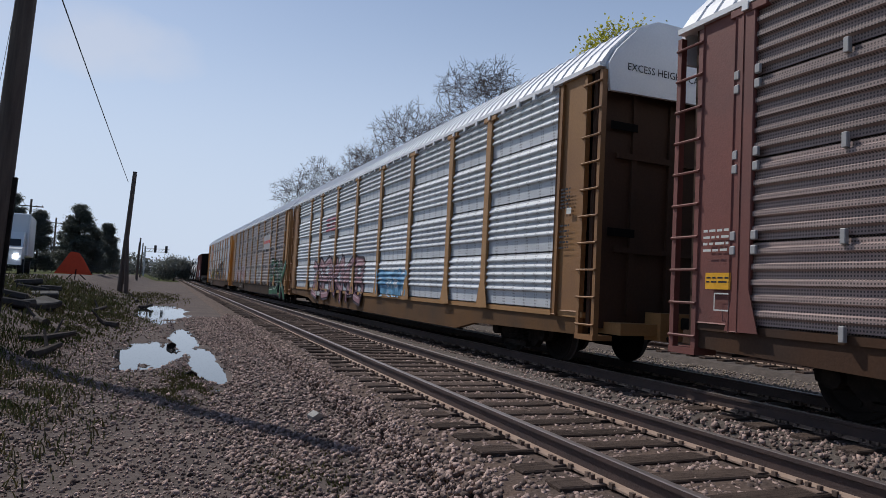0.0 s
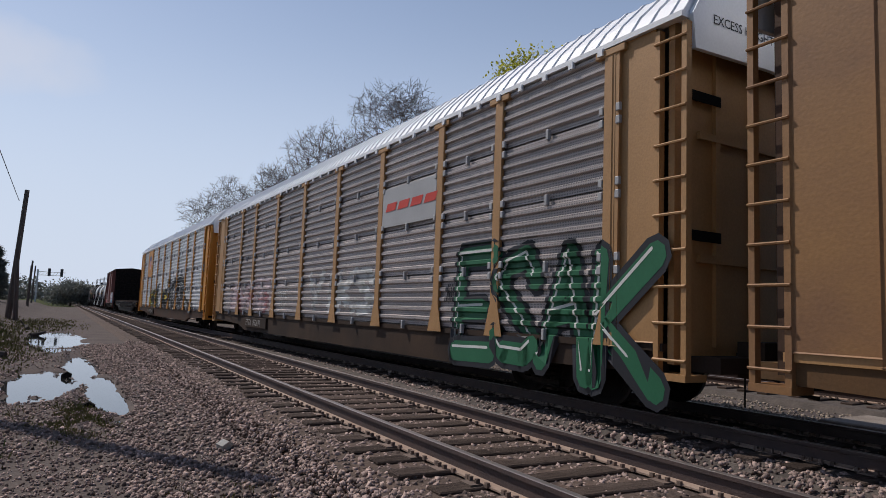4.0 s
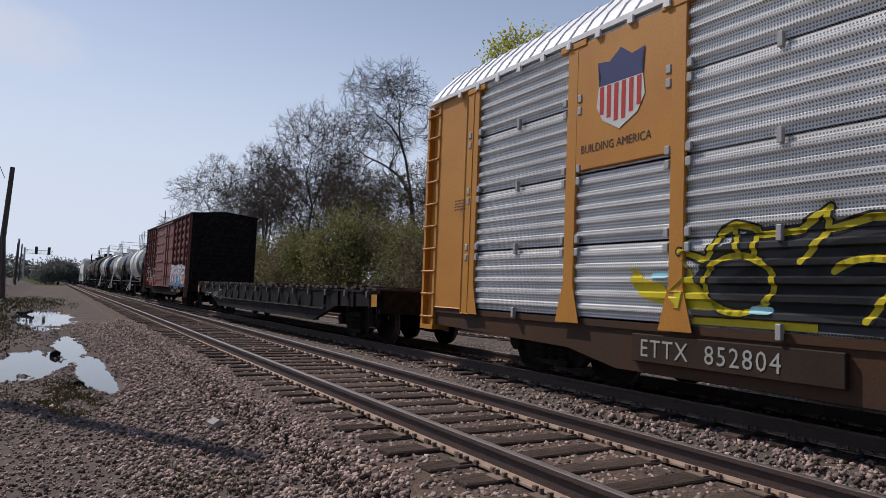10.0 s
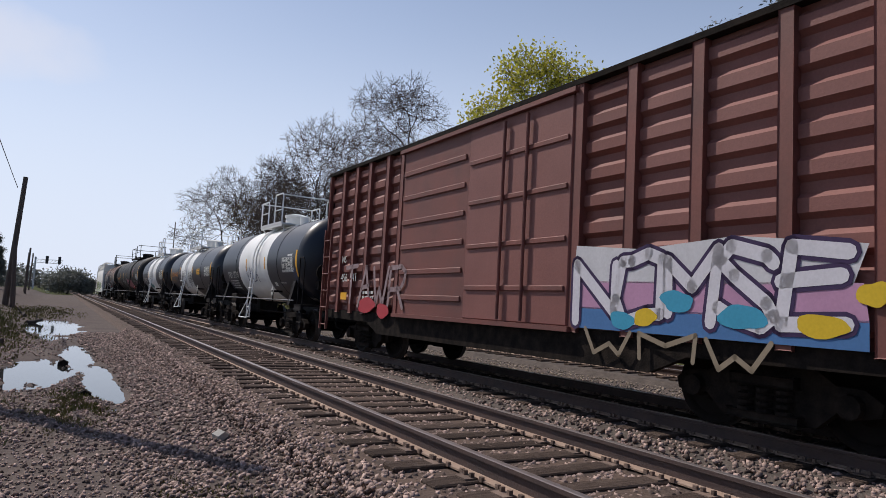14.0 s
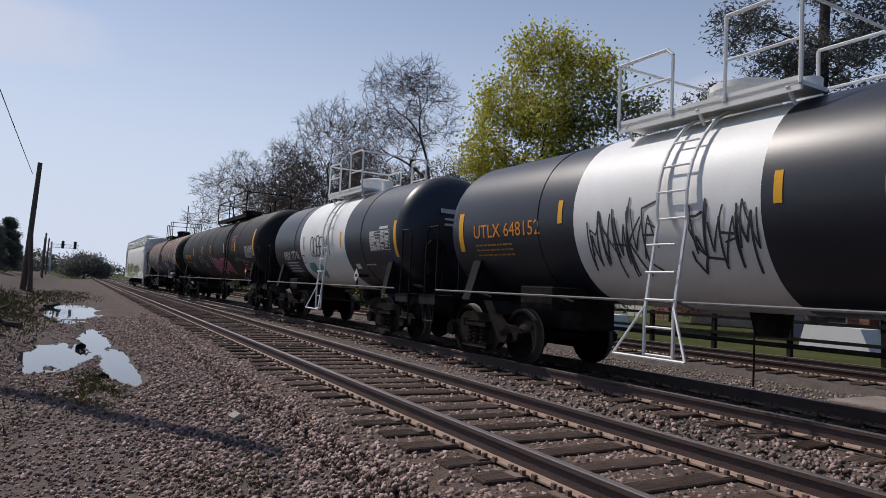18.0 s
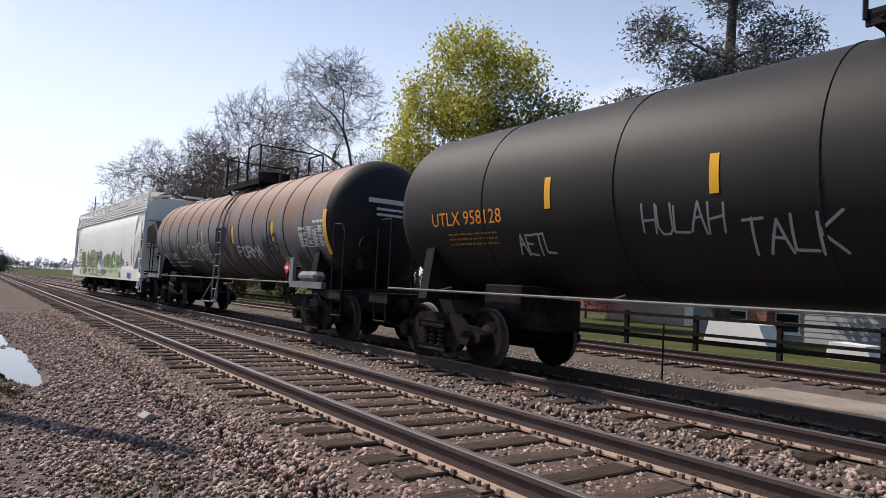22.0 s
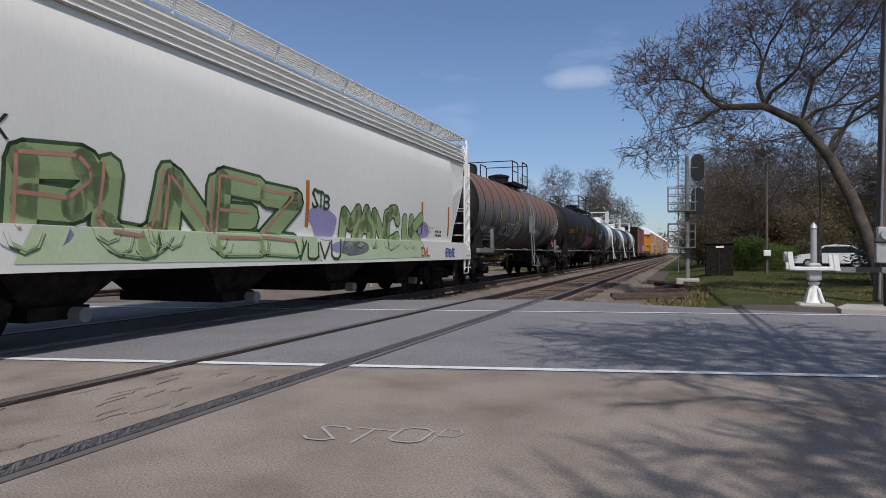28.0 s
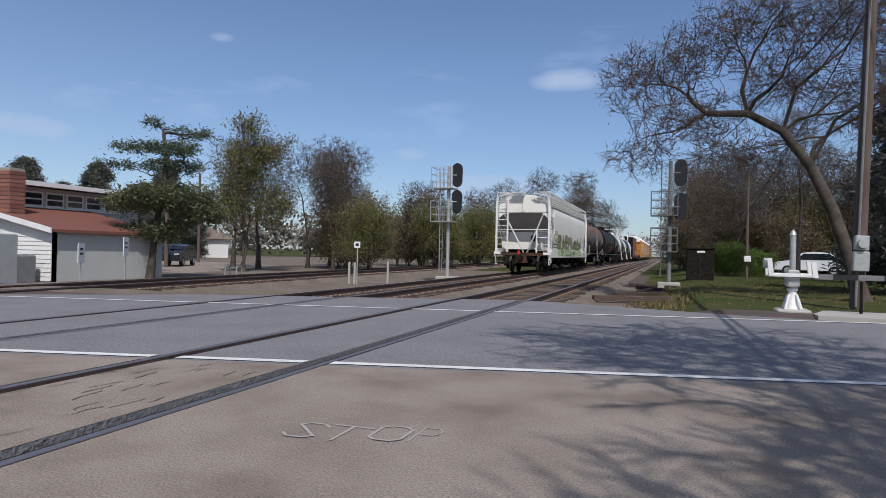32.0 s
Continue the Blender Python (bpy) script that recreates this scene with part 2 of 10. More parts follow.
# ---- materials ----
def mat(name, color, rough=0.7, metal=0.0, vary=0.25, scale=3.0, fine=40.0, bump=0.1, second=None, mix=0.5, blotch=1.2, island=0.0, fine_amount=0.5, stretch=(1, 1, 1), spec=0.5):
    """Procedural surface: a base colour, a second colour in blotches, two scales of grain, and relief."""
    m = bpy.data.materials.new(name)
    m.use_nodes = True
    n, l = m.node_tree.nodes, m.node_tree.links
    bsdf = n["Principled BSDF"]
    bsdf.inputs["Roughness"].default_value = rough
    bsdf.inputs["Metallic"].default_value = metal
    bsdf.inputs["Specular IOR Level"].default_value = spec
    co = n.new("ShaderNodeTexCoord")
    mp = n.new("ShaderNodeMapping")
    mp.inputs["Scale"].default_value = stretch
    l.new(co.outputs["Object"], mp.inputs[0])

    def noise_at(s, detail=4.0):
        t = n.new("ShaderNodeTexNoise")
        t.inputs["Scale"].default_value, t.inputs["Detail"].default_value = s, detail
        l.new(mp.outputs[0], t.inputs["Vector"])
        return t

    big, small = noise_at(scale), noise_at(fine, 3.0)
    col = n.new("ShaderNodeMix")
    col.data_type = "RGBA"
    col.inputs[6].default_value = (*color, 1)
    col.inputs[7].default_value = (*(second or color), 1)
    if second:
        ramp = n.new("ShaderNodeMapRange")
        ramp.inputs[1].default_value, ramp.inputs[2].default_value = 0.5 - 0.18 * blotch + (0.5 - mix) * 0.5, 0.5 + 0.18 * blotch + (0.5 - mix) * 0.5
        l.new(big.outputs[0], ramp.inputs[0])
        l.new(ramp.outputs[0], col.inputs[0])
    else:
        col.inputs[0].default_value = 0.0
    val = n.new("ShaderNodeHueSaturation")
    l.new(col.outputs[2], val.inputs["Color"])
    add = n.new("ShaderNodeMath")
    add.operation = "MULTIPLY_ADD"
    mixed = n.new("ShaderNodeMix")
    mixed.inputs[0].default_value = fine_amount
    l.new(big.outputs[0], mixed.inputs[2])
    l.new(small.outputs[0], mixed.inputs[3])
    l.new(mixed.outputs[0], add.inputs[0])
    add.inputs[1].default_value, add.inputs[2].default_value = 2.6 * vary, 1.0 - 1.3 * vary
    last = add.outputs[0]
    if island > 0:
        src = n.new("ShaderNodeNewGeometry").outputs["Random Per Island"]
        obj = n.new("ShaderNodeObjectInfo").outputs["Random"]
        both = n.new("ShaderNodeMath")
        both.operation = "ADD"
        l.new(src, both.inputs[0])
        l.new(obj, both.inputs[1])
        fr = n.new("ShaderNodeMath")
        fr.operation = "FRACT"
        l.new(both.outputs[0], fr.inputs[0])
        iv = n.new("ShaderNodeMath")
        iv.operation = "MULTIPLY_ADD"
        iv.inputs[1].default_value, iv.inputs[2].default_value = 2 * island, 1 - island
        l.new(fr.outputs[0], iv.inputs[0])
        mu = n.new("ShaderNodeMath")
        mu.operation = "MULTIPLY"
        l.new(last, mu.inputs[0])
        l.new(iv.outputs[0], mu.inputs[1])
        last = mu.outputs[0]
    l.new(last, val.inputs["Value"])
    l.new(val.outputs[0], bsdf.inputs["Base Color"])
    if bump > 0:
        b = n.new("ShaderNodeBump")
        b.inputs["Strength"].default_value, b.inputs["Distance"].default_value = min(1.0, bump), 0.02
        l.new(small.outputs[0], b.inputs["Height"])
        l.new(b.outputs[0], bsdf.inputs["Normal"])
    return m


def leafy(name, color, second, through=0.35, island=0.35):
    """Thin leaves that let light through."""
    m = mat(name, color, 0.6, 0, 0.3, 1.2, 9.0, 0.0, second, 0.5, 1.0, island)
    n, l = m.node_tree.nodes, m.node_tree.links
    t = n.new("ShaderNodeBsdfTranslucent")
    src = n["Principled BSDF"].inputs["Base Color"].links[0].from_socket
    l.new(src, t.inputs[0])
    mx = n.new("ShaderNodeMixShader")
    mx.inputs[0].default_value = through
    l.new(n["Principled BSDF"].outputs[0], mx.inputs[1])
    l.new(t.outputs[0], mx.inputs[2])
    l.new(mx.outputs[0], n["Material Output"].inputs[0])
    return m


STONE = mat("ballast_stone", (0.31, 0.228, 0.195), 0.85, 0, 0.35, 6, 60, 0.4, (0.19, 0.135, 0.12), 0.4, island=0.75, spec=0.2)
BALLAST = mat("ballast_bed", (0.145, 0.12, 0.105), 0.9, 0, 0.6, 4, 28, 1.0, (0.06, 0.05, 0.045), 0.5, spec=0.12)
RUSTY_BALLAST = mat("rusty_ballast", (0.15, 0.105, 0.083), 0.9, 0, 0.6, 4, 28, 1.0, (0.06, 0.046, 0.04), 0.5, spec=0.12)
DIRT = mat("gravel_dirt", (0.14, 0.112, 0.098), 0.95, 0, 0.6, 0.9, 18, 1.0, (0.075, 0.060, 0.056), 0.5, 1.2, spec=0.08)
PALEDIRT = mat("pale_dirt", (0.175, 0.143, 0.114), 0.95, 0, 0.8, 0.8, 14, 1.0, (0.17, 0.14, 0.115), 0.45, 1.2, spec=0.1)
DRYGRASS = mat("dry_grass", (0.20, 0.16, 0.075), 0.9, 0, 0.4, 2, 30, 0.3, (0.085, 0.11, 0.03), 0.45, 1.2, 0.4, spec=0.1)
GRASS = mat("grass", (0.055, 0.078, 0.020), 0.9, 0, 0.55, 0.6, 25, 0.8, (0.09, 0.078, 0.036), 0.4, 1.2, 0.35, spec=0.05)
STRAW = mat("straw_grass", (0.19, 0.145, 0.08), 0.9, 0, 0.4, 2, 30, 0.3, (0.11, 0.11, 0.045), 0.4, spec=0.1)
GREENWEED = mat("weed_leaves", (0.11, 0.115, 0.032), 0.9, 0, 0.5, 1.5, 25, 0.3, (0.15, 0.12, 0.055), 0.45, spec=0.1)
PALESTONE = mat("pale_gravel_stone", (0.25, 0.205, 0.165), 0.9, 0, 0.25, 6, 60, 0.3, island=0.5, spec=0.2)
TIE = mat("tie_wood", (0.060, 0.043, 0.036), 0.9, 0, 0.5, 3, 30, 0.6, (0.105, 0.078, 0.064), 0.4, 1.2, 0.35, 0.6, (1, 12, 12), spec=0.08)
RAILSIDE = mat("rail_rust", (0.085, 0.052, 0.044), 0.75, 0.1, 0.3, 4, 40, 0.3, (0.05, 0.034, 0.032), 0.5)
# tan foot, paler than the web and head sides
RAILFOOT = mat("pale_rail_foot", (0.34, 0.245, 0.185), 0.85, 0, 0.35, 3, 40, 0.3, (0.23, 0.15, 0.11), 0.4)
RAILTOP = mat("rail_head", (0.30, 0.26, 0.245), 0.42, 0.8, 0.15, 3, 30, 0.0)
PLATE = mat("tie_plate", (0.17, 0.118, 0.092), 0.8, 0.2, 0.4, 8, 60, 0.3, island=0.3)
ASPHALT = mat("asphalt", (0.225, 0.22, 0.23), 0.9, 0, 0.65, 1.1, 34, 0.8, (0.16, 0.155, 0.162), 0.5, 1.0, 0, 0.7, spec=0.25)
APRON = mat("old_asphalt", (0.345, 0.293, 0.25), 0.92, 0, 0.9, 1.3, 75, 0.6, (0.16, 0.13, 0.108), 0.46, 1.0, 0, 0.6, spec=0.2)
LINE = mat("road_paint", (0.72, 0.71, 0.68), 0.8, 0, 0.2, 6, 60, 0.1, (0.42, 0.41, 0.39), 0.25)
CONCRETE = mat("concrete", (0.42, 0.40, 0.36), 0.9, 0, 0.25, 1.5, 40, 0.3, (0.32, 0.30, 0.27), 0.4)
WATER = mat("puddle_water", (0.02, 0.022, 0.022), 0.03, 0, 0.0, 3, 30, 0.0)
BLACK = mat("black_steel", (0.012, 0.011, 0.012), 0.7, 0, 0.4, 3, 40, 0.15, (0.030, 0.025, 0.023), 0.35, spec=0.1)
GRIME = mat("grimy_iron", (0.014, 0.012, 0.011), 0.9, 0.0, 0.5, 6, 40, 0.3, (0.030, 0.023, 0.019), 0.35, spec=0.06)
WHEELSTEEL = mat("wheel_steel", (0.015, 0.0125, 0.0115), 0.8, 0.1, 0.4, 6, 40, 0.2, spec=0.08)
TREAD = mat("wheel_tread", (0.09, 0.08, 0.075), 0.7, 0.4, 0.2, 6, 40, 0.0)
YELLOW = mat("yellow_paint", (0.53, 0.225, 0.020), 0.55, 0, 0.25, 1.2, 30, 0.08, (0.40, 0.15, 0.018), 0.35)
TAN = mat("faded_yellow_paint", (0.41, 0.215, 0.078), 0.6, 0, 0.3, 1.2, 30, 0.1, (0.27, 0.14, 0.05), 0.35)
DARKFRAME = mat("sooty_frame_paint", (0.040, 0.028, 0.022), 0.75, 0, 0.35, 0.9, 30, 0.12, (0.065, 0.040, 0.026), 0.35, spec=0.12)
BROWN = mat("brown_frame_paint", (0.085, 0.042, 0.022), 0.65, 0, 0.35, 1.0, 30, 0.12, (0.05, 0.032, 0.024), 0.5, spec=0.15)
ROOFWHITE = mat("galvanized_roof", (0.82, 0.82, 0.83), 0.5, 0.0, 0.12, 1.5, 30, 0.06, (0.70, 0.70, 0.71), 0.4)
SILVER = mat("galvanized_panel", (0.66, 0.68, 0.70), 0.55, 0.0, 0.22, 0.9, 30, 0.06, (0.44, 0.46, 0.48), 0.45, 1.2, 0.1)
RED = mat("red_brown_paint", (0.21, 0.062, 0.046), 0.65, 0, 0.3, 1.0, 35, 0.1, (0.11, 0.042, 0.035), 0.45)
PINKRED = mat("sun_bleached_red_paint", (0.23, 0.085, 0.070), 0.65, 0, 0.25, 1.0, 35, 0.1, (0.17, 0.06, 0.05), 0.45)
WHITEPAINT = mat("white_paint", (0.75, 0.75, 0.73), 0.5, 0, 0.1, 1.2, 30, 0.05, (0.62, 0.61, 0.58), 0.35)
TANKBLACK = mat("tank_black_paint", (0.014, 0.017, 0.026), 0.40, 0, 0.25, 0.8, 30, 0.03, (0.022, 0.023, 0.03), 0.4, spec=0.5)
TANKDULL = mat("dull_tank_black_paint", (0.012, 0.0105, 0.0105), 0.6, 0, 0.3, 0.8, 30, 0.05, (0.020, 0.018, 0.017), 0.4, spec=0.24)
HOPPER = mat("hopper_white_paint", (0.78, 0.765, 0.705), 0.5, 0, 0.12, 0.7, 25, 0.04, (0.66, 0.645, 0.59), 0.35, 1.4, 0.0, 0.4, (1, 1, 0.25))


# ---- plan ----
GAUGE = 0.79           # half the distance between rail centres
MAIN_X, TRAIN_X = 0.15, 4.0
ROAD_NEAR, ROAD_FAR = -0.9, -14.6


def ramp(y):
    return ((y * y + 9) ** 0.5 + y) / 2


def path_x(y):
    """Centre line of the train's track, which draws in towards the main track far off."""
    return TRAIN_X - 0.0242 * (ramp(y) - ramp(y - 80))


def side_x(y):
    """Centre line of the third track."""
    return 10.2 - 0.047 * (y - 10)


def ease(a, b, x):
    k = min(1.0, max(0.0, (x - a) / (b - a)))
    return k * k * (3 - 2 * k)


PUDDLES = ((-4.03, 14.4, 0.62, 2.7), (-3.02, 12.6, 0.30, 3.2), (-3.32, 17.6, 0.36, 3.6), (-3.95, 30.5, 1.05, 7.6))


def ground_z(x, y):
    z = -0.345 + 0.03 * noise.noise(Vector((x * 0.5, y * 0.5, 0))) + 0.012 * noise.noise(Vector((x * 3.1, y * 2.3, 5)))
    if -6 < x < -2 and 8 < y < 42:
        for px, py, rx, ry in PUDDLES:
            q = ((x - px) / rx) ** 2 + ((y - py) / ry) ** 2 + 0.7 * noise.noise(Vector((x * 2.6, y * 1.1, 2))) + 0.55 * noise.noise(Vector((x * 7.0, y * 2.6, 9)))
            z -= 0.11 * max(0.0, min(1.0, 1.35 - q)) if q < 1.35 else 0
    z += ease(-5.5, -10.0, x) * ease(4.0, 12.0, y) * 1.1
    z += ease(12.0, 16.0, x) * 0.12
    if y < 2:
        road = ease(1.5, -0.5, y) * (1 - ease(-13.5, -15.5, y))
        z = z * (1 - road) + (-0.27 if -2.0 < x < 6.4 else -0.06) * road
        if x < -3:
            z += (1 - ease(-13.0, -14.5, y) * 0) * ease(-3, -5, x) * ease(-13, -15, y) * 0.27
    return z


def lines_of(*spans):
    out = []
    for a, b, step in spans:
        n = max(1, int(round((b - a) / step)))
        out += [a + (b - a) * k / n for k in range(n)]
    return out + [spans[-1][1]]


def make_ground():
    xs = lines_of((-2500, -300, 550), (-300, -40, 26), (-40, -8, 2), (-8, -6, 0.5), (-6, -1.5, 0.15), (-1.5, 16, 0.6), (16, 40, 2), (40, 300, 26), (300, 2500, 550))
    ys = lines_of((-2500, -300, 550), (-300, -50, 25), (-50, -18, 2), (-18, 3, 0.6), (3, 8, 0.4), (8, 20, 0.22), (20, 41, 0.5), (41, 101, 4), (101, 301, 25), (301, 2501, 550))
    vs = [(x, y, ground_z(x, y)) for y in ys for x in xs]
    nx = len(xs)
    fs = [(j * nx + i, j * nx + i + 1, (j + 1) * nx + i + 1, (j + 1) * nx + i) for j in range(len(ys) - 1) for i in range(nx - 1)]
    sl = []
    for j in range(len(ys) - 1):
        for i in range(nx - 1):
            x, y = xs[i], ys[j]
            far = y < -60 or y > 150 or x < -13 or x > 40
            lawn = (x > 12.5 and y > -8) or (y < -14.5 and (x < -2.6 or x > 13.5))
            pale = -75 < y < -12 and 1.5 < x < 13.5 or -115 < y < -14 and 13 < x < 120 or -34 < y < -14 and -3.2 < x < -1.6
            sl.append(2 if pale else 1 if lawn or far else 0)
    s = Shape()
    s.add(vs, fs)
    s.s = sl
    g = new("ground", s.mesh("ground", [DIRT, GRASS, PALEDIRT], True))
    tagged(g, "flat ground of dark gravelly dirt with rough grass", "ground", kind="structure")


make_ground()
tagged(new("water", Shape().add([(-5.4, 9.0, -0.402), (-2.45, 9.0, -0.402), (-2.45, 38.0, -0.402), (-5.4, 38.0, -0.402)], [(0, 1, 2, 3)]).mesh("water", WATER)), "still puddles in the dirt that mirror the sky", "puddle", kind="structure")


# ---- tracks ----
def rail_mesh(length):
    s = Shape()
    web = [(-0.072, -0.18), (0.072, -0.18), (0.072, -0.168), (0.012, -0.15), (0.012, -0.045), (0.036, -0.038), (0.036, -0.006), (-0.036, -0.006),
           (-0.036, -0.038), (-0.012, -0.045), (-0.012, -0.15), (-0.072, -0.168)]
    s.ext(web, 1, 0, length, 0)
    for sx in (-1, 1):
        s.add([(sx * 0.0735, 0, -0.181), (sx * 0.0735, 0, -0.166), (sx * 0.012, 0, -0.1485), (sx * 0.0735, length, -0.181), (sx * 0.0735, length, -0.166), (sx * 0.012, length, -0.1485)], [(0, 3, 4, 1), (1, 4, 5, 2)], 2)
    s.ext([(-0.036, -0.006), (0.036, -0.006), (0.036, -0.003), (0.028, 0.0), (-0.028, 0.0), (-0.036, -0.003)], 1, 0, length, 1)
    return s.mesh("rail", [RAILSIDE, RAILTOP, RAILFOOT])


STRETCHES = ((ROAD_NEAR, 420.0), (-420.0, ROAD_FAR))
rail_long = {}


def make_track(name, centre, label, tie_near, bed_material, sink=0.0, tie_stride=0.53):
    track = thing(name, label, "railway track", kind="structure")

    def at(y):
        return pose(centre(y), y, 0, 0, 0, math.degrees(math.atan(centre(y - 0.5) - centre(y + 0.5))))
    for side in (-1, 1):
        for k in range(-42, 43):
            me = rail_long.setdefault(10, rail_mesh(9.998))
            a = 10.0 * k
            turn = math.degrees(math.atan((centre(a) - centre(a + 10)) / 10))
            part("rail", me, None, track, "", pose(centre(a) + side * GAUGE, a, 0, 0, 0, turn))
    for a, b in STRETCHES:
        bed = Shape()
        n = 44
        top = -0.2 if a > -100 else -0.186
        line = [(-2.1, -0.52), (-1.65, top - 0.015), (-0.9, top), (0.9, top), (1.65, top - 0.015), (2.1, -0.52)]
        ys = [a + (b - a) * k / n for k in range(n + 1)]
        bed.add([(centre(y) + x, y, z - sink) for y in ys for x, z in line], [(k * 6 + i, k * 6 + i + 1, k * 6 + i + 7, k * 6 + i + 6) for k in range(n) for i in range(5)])
        part("ballast_bed", bed, bed_material if a > -100 else PALEDIRT, track, "crushed stone ballast bed")
    tie = Shape().box(-1.3, 1.3, -0.115, 0.115, -0.36, -0.178, 0.012)
    tie_me = tie.mesh("tie", TIE)
    plate = Shape()
    for side in (-1, 1):
        x = side * GAUGE
        plate.box(x - 0.19, x + 0.19, -0.09, 0.09, -0.178, -0.165)
        for dx in (-0.105, 0.105):
            for dy in (-0.05, 0.05):
                plate.box(x + dx - 0.018, x + dx + 0.018, dy - 0.014, dy + 0.014, -0.165, -0.13)
        for sy in (-0.15, 0.15):
            plate.box(x - 0.088, x - 0.06, sy - 0.02, sy + 0.02, -0.18, -0.14)
            plate.box(x + 0.06, x + 0.088, sy - 0.02, sy + 0.02, -0.18, -0.14)
    plate_me = plate.mesh("tie_plate", PLATE)
    r = random.Random(len(name))
    far = Shape()
    for a, b in STRETCHES:
        y = a + 0.3 if a > -100 else b - 0.3
        step = tie_stride if a > -100 else -tie_stride
        while a < y < b and abs(y) < 160:
            m = at(y) @ pose(r.uniform(-0.09, 0.09), r.uniform(-0.03, 0.03), r.uniform(-0.006, 0.01), 0, r.uniform(-0.4, 0.4), r.uniform(-1.6, 1.6))
            if abs(y) < tie_near:
                part("tie", tie_me, None, track, "", m)
                part("tie_plate", plate_me, None, track, "", at(y))
            else:
                far.add([m @ Vector(v) for v in tie.v], tie.f)
            y += step
    tagged(part("distant_ties", far, TIE, track), kind="stuff")
    return track


make_track("track_main", lambda y: MAIN_X, "rusty railway track on weathered wooden ties", 55, RUSTY_BALLAST)
make_track("track_train", path_x, "railway track on stone ballast under the train", 32, BALLAST, 0.006)
make_track("track_siding", side_x, "siding track with worn rails beside a lawn", 30, BALLAST, 0.012)


# ---- loose stones ----
def stones(name, label, count, place, sizes, material, seed):
    """Many crushed stones as one sheet of stuff; place(rng, n) gives n rows of x, y, z."""
    g = np.random.default_rng(seed)
    base = np.array([(x, y, z) for z in (-1, 1) for y in (-1, 1) for x in (-1, 1)]) * 0.62
    tri = np.array([(0, 2, 3), (0, 3, 1), (4, 5, 7), (4, 7, 6), (0, 1, 5), (0, 5, 4), (2, 6, 7), (2, 7, 3), (0, 4, 6), (0, 6, 2), (1, 3, 7), (1, 7, 5)])
    at = place(g, count)
    n = len(at)
    v = np.repeat(base[None], n, 0) * g.uniform(0.55, 1.35, (n, 8, 3))
    v *= g.uniform(0.6, 1.25, (n, 1, 3))
    q = g.normal(size=(n, 4))
    q /= np.linalg.norm(q, axis=1, keepdims=True)
    w, x, y, z = q.T
    rot = np.stack([1 - 2 * (y * y + z * z), 2 * (x * y - z * w), 2 * (x * z + y * w), 2 * (x * y + z * w), 1 - 2 * (x * x + z * z), 2 * (y * z - x * w),
                    2 * (x * z - y * w), 2 * (y * z + x * w), 1 - 2 * (x * x + y * y)], -1).reshape(n, 3, 3)
    v = np.einsum("nij,nkj->nki", rot, v) * (g.uniform(*sizes, n)[:, None, None] * 0.5) + at[:, None]
    me = bpy.data.meshes.new(name)
    me.vertices.add(n * 8)
    me.vertices.foreach_set("co", v.ravel())
    f = (tri[None] + 8 * np.arange(n)[:, None, None]).reshape(-1)
    me.loops.add(len(f))
    me.loops.foreach_set("vertex_index", f)
    me.polygons.add(n * 12)
    me.polygons.foreach_set("loop_start", np.arange(0, len(f), 3))
    me.materials.append(material)
    me.update(calc_edges=True)
    return tagged(new(name, me), label, "gravel", kind="stuff")


def bed_place(cx, y0, y1, half):
    def place(g, n):
        y = y0 + (y1 - y0) * g.random(n) ** 1.7
        x = g.uniform(-half, half, n)
        z = np.where(np.abs(x) < 1.65, -0.215, -0.215 - (np.abs(x) - 1.65) * 0.5)
        keep = (np.abs(np.abs(x) - GAUGE) > 0.10)
        return np.stack([x + cx, y, z], 1)[keep]
    return place


stones("ballast_stones", "crushed grey-brown ballast stones between rails and ties", 24000, bed_place(MAIN_X, 1.5, 26, 2.35), (0.035, 0.078), STONE, 1)
stones("ballast_stones", "crushed grey ballast stones beside the train track", 17000, bed_place(TRAIN_X - 0.2, 1.0, 26, 2.4), (0.035, 0.08), STONE, 2)


def far_strip(g, n):
    y = 1.0 + 34 * g.random(n) ** 1.4
    a = np.array([path_x(v) + 2.0 for v in y])
    b = np.array([side_x(v) - 1.4 for v in y])
    x = a + (b - a) * g.random(n)
    z = np.array([ground_z(p, q) for p, q in zip(x, y)]) + 0.006
    return np.stack([x, y, z], 1)


stones("loose_gravel", "pale trodden gravel between the train track and the siding", 9000, far_strip, (0.03, 0.075), PALESTONE, 9)


def shoulder(g, n):
    y = 2.5 + 24 * g.random(n) ** 1.6
    x = -1.6 - 5.2 * g.random(n) ** 1.3
    z = np.array([max(ground_z(a, b), -0.215 - (abs(a) - 1.65) * 0.7) + 0.008 for a, b in zip(x, y)])
    keep = (z > -0.375) & (g.random(n) < np.where(x < -3.2, 0.25, 1.0))
    return np.stack([x, y, z], 1)[keep]


def verge(g, n):
    y = 2.5 + 14 * g.random(n) ** 1.5
    x = -2.6 - 5.0 * g.random(n)
    z = np.array([ground_z(a, b) + 0.003 for a, b in zip(x, y)])
    keep = z > -0.385
    return np.stack([x, y, z], 1)[keep]


stones("verge_gravel", "fine gravel and grit on the dirt verge", 26000, verge, (0.014, 0.042), STONE, 4)
stones("shoulder_gravel", "loose gravel on the dirt beside the track", 30000, shoulder, (0.026, 0.068), STONE, 3)


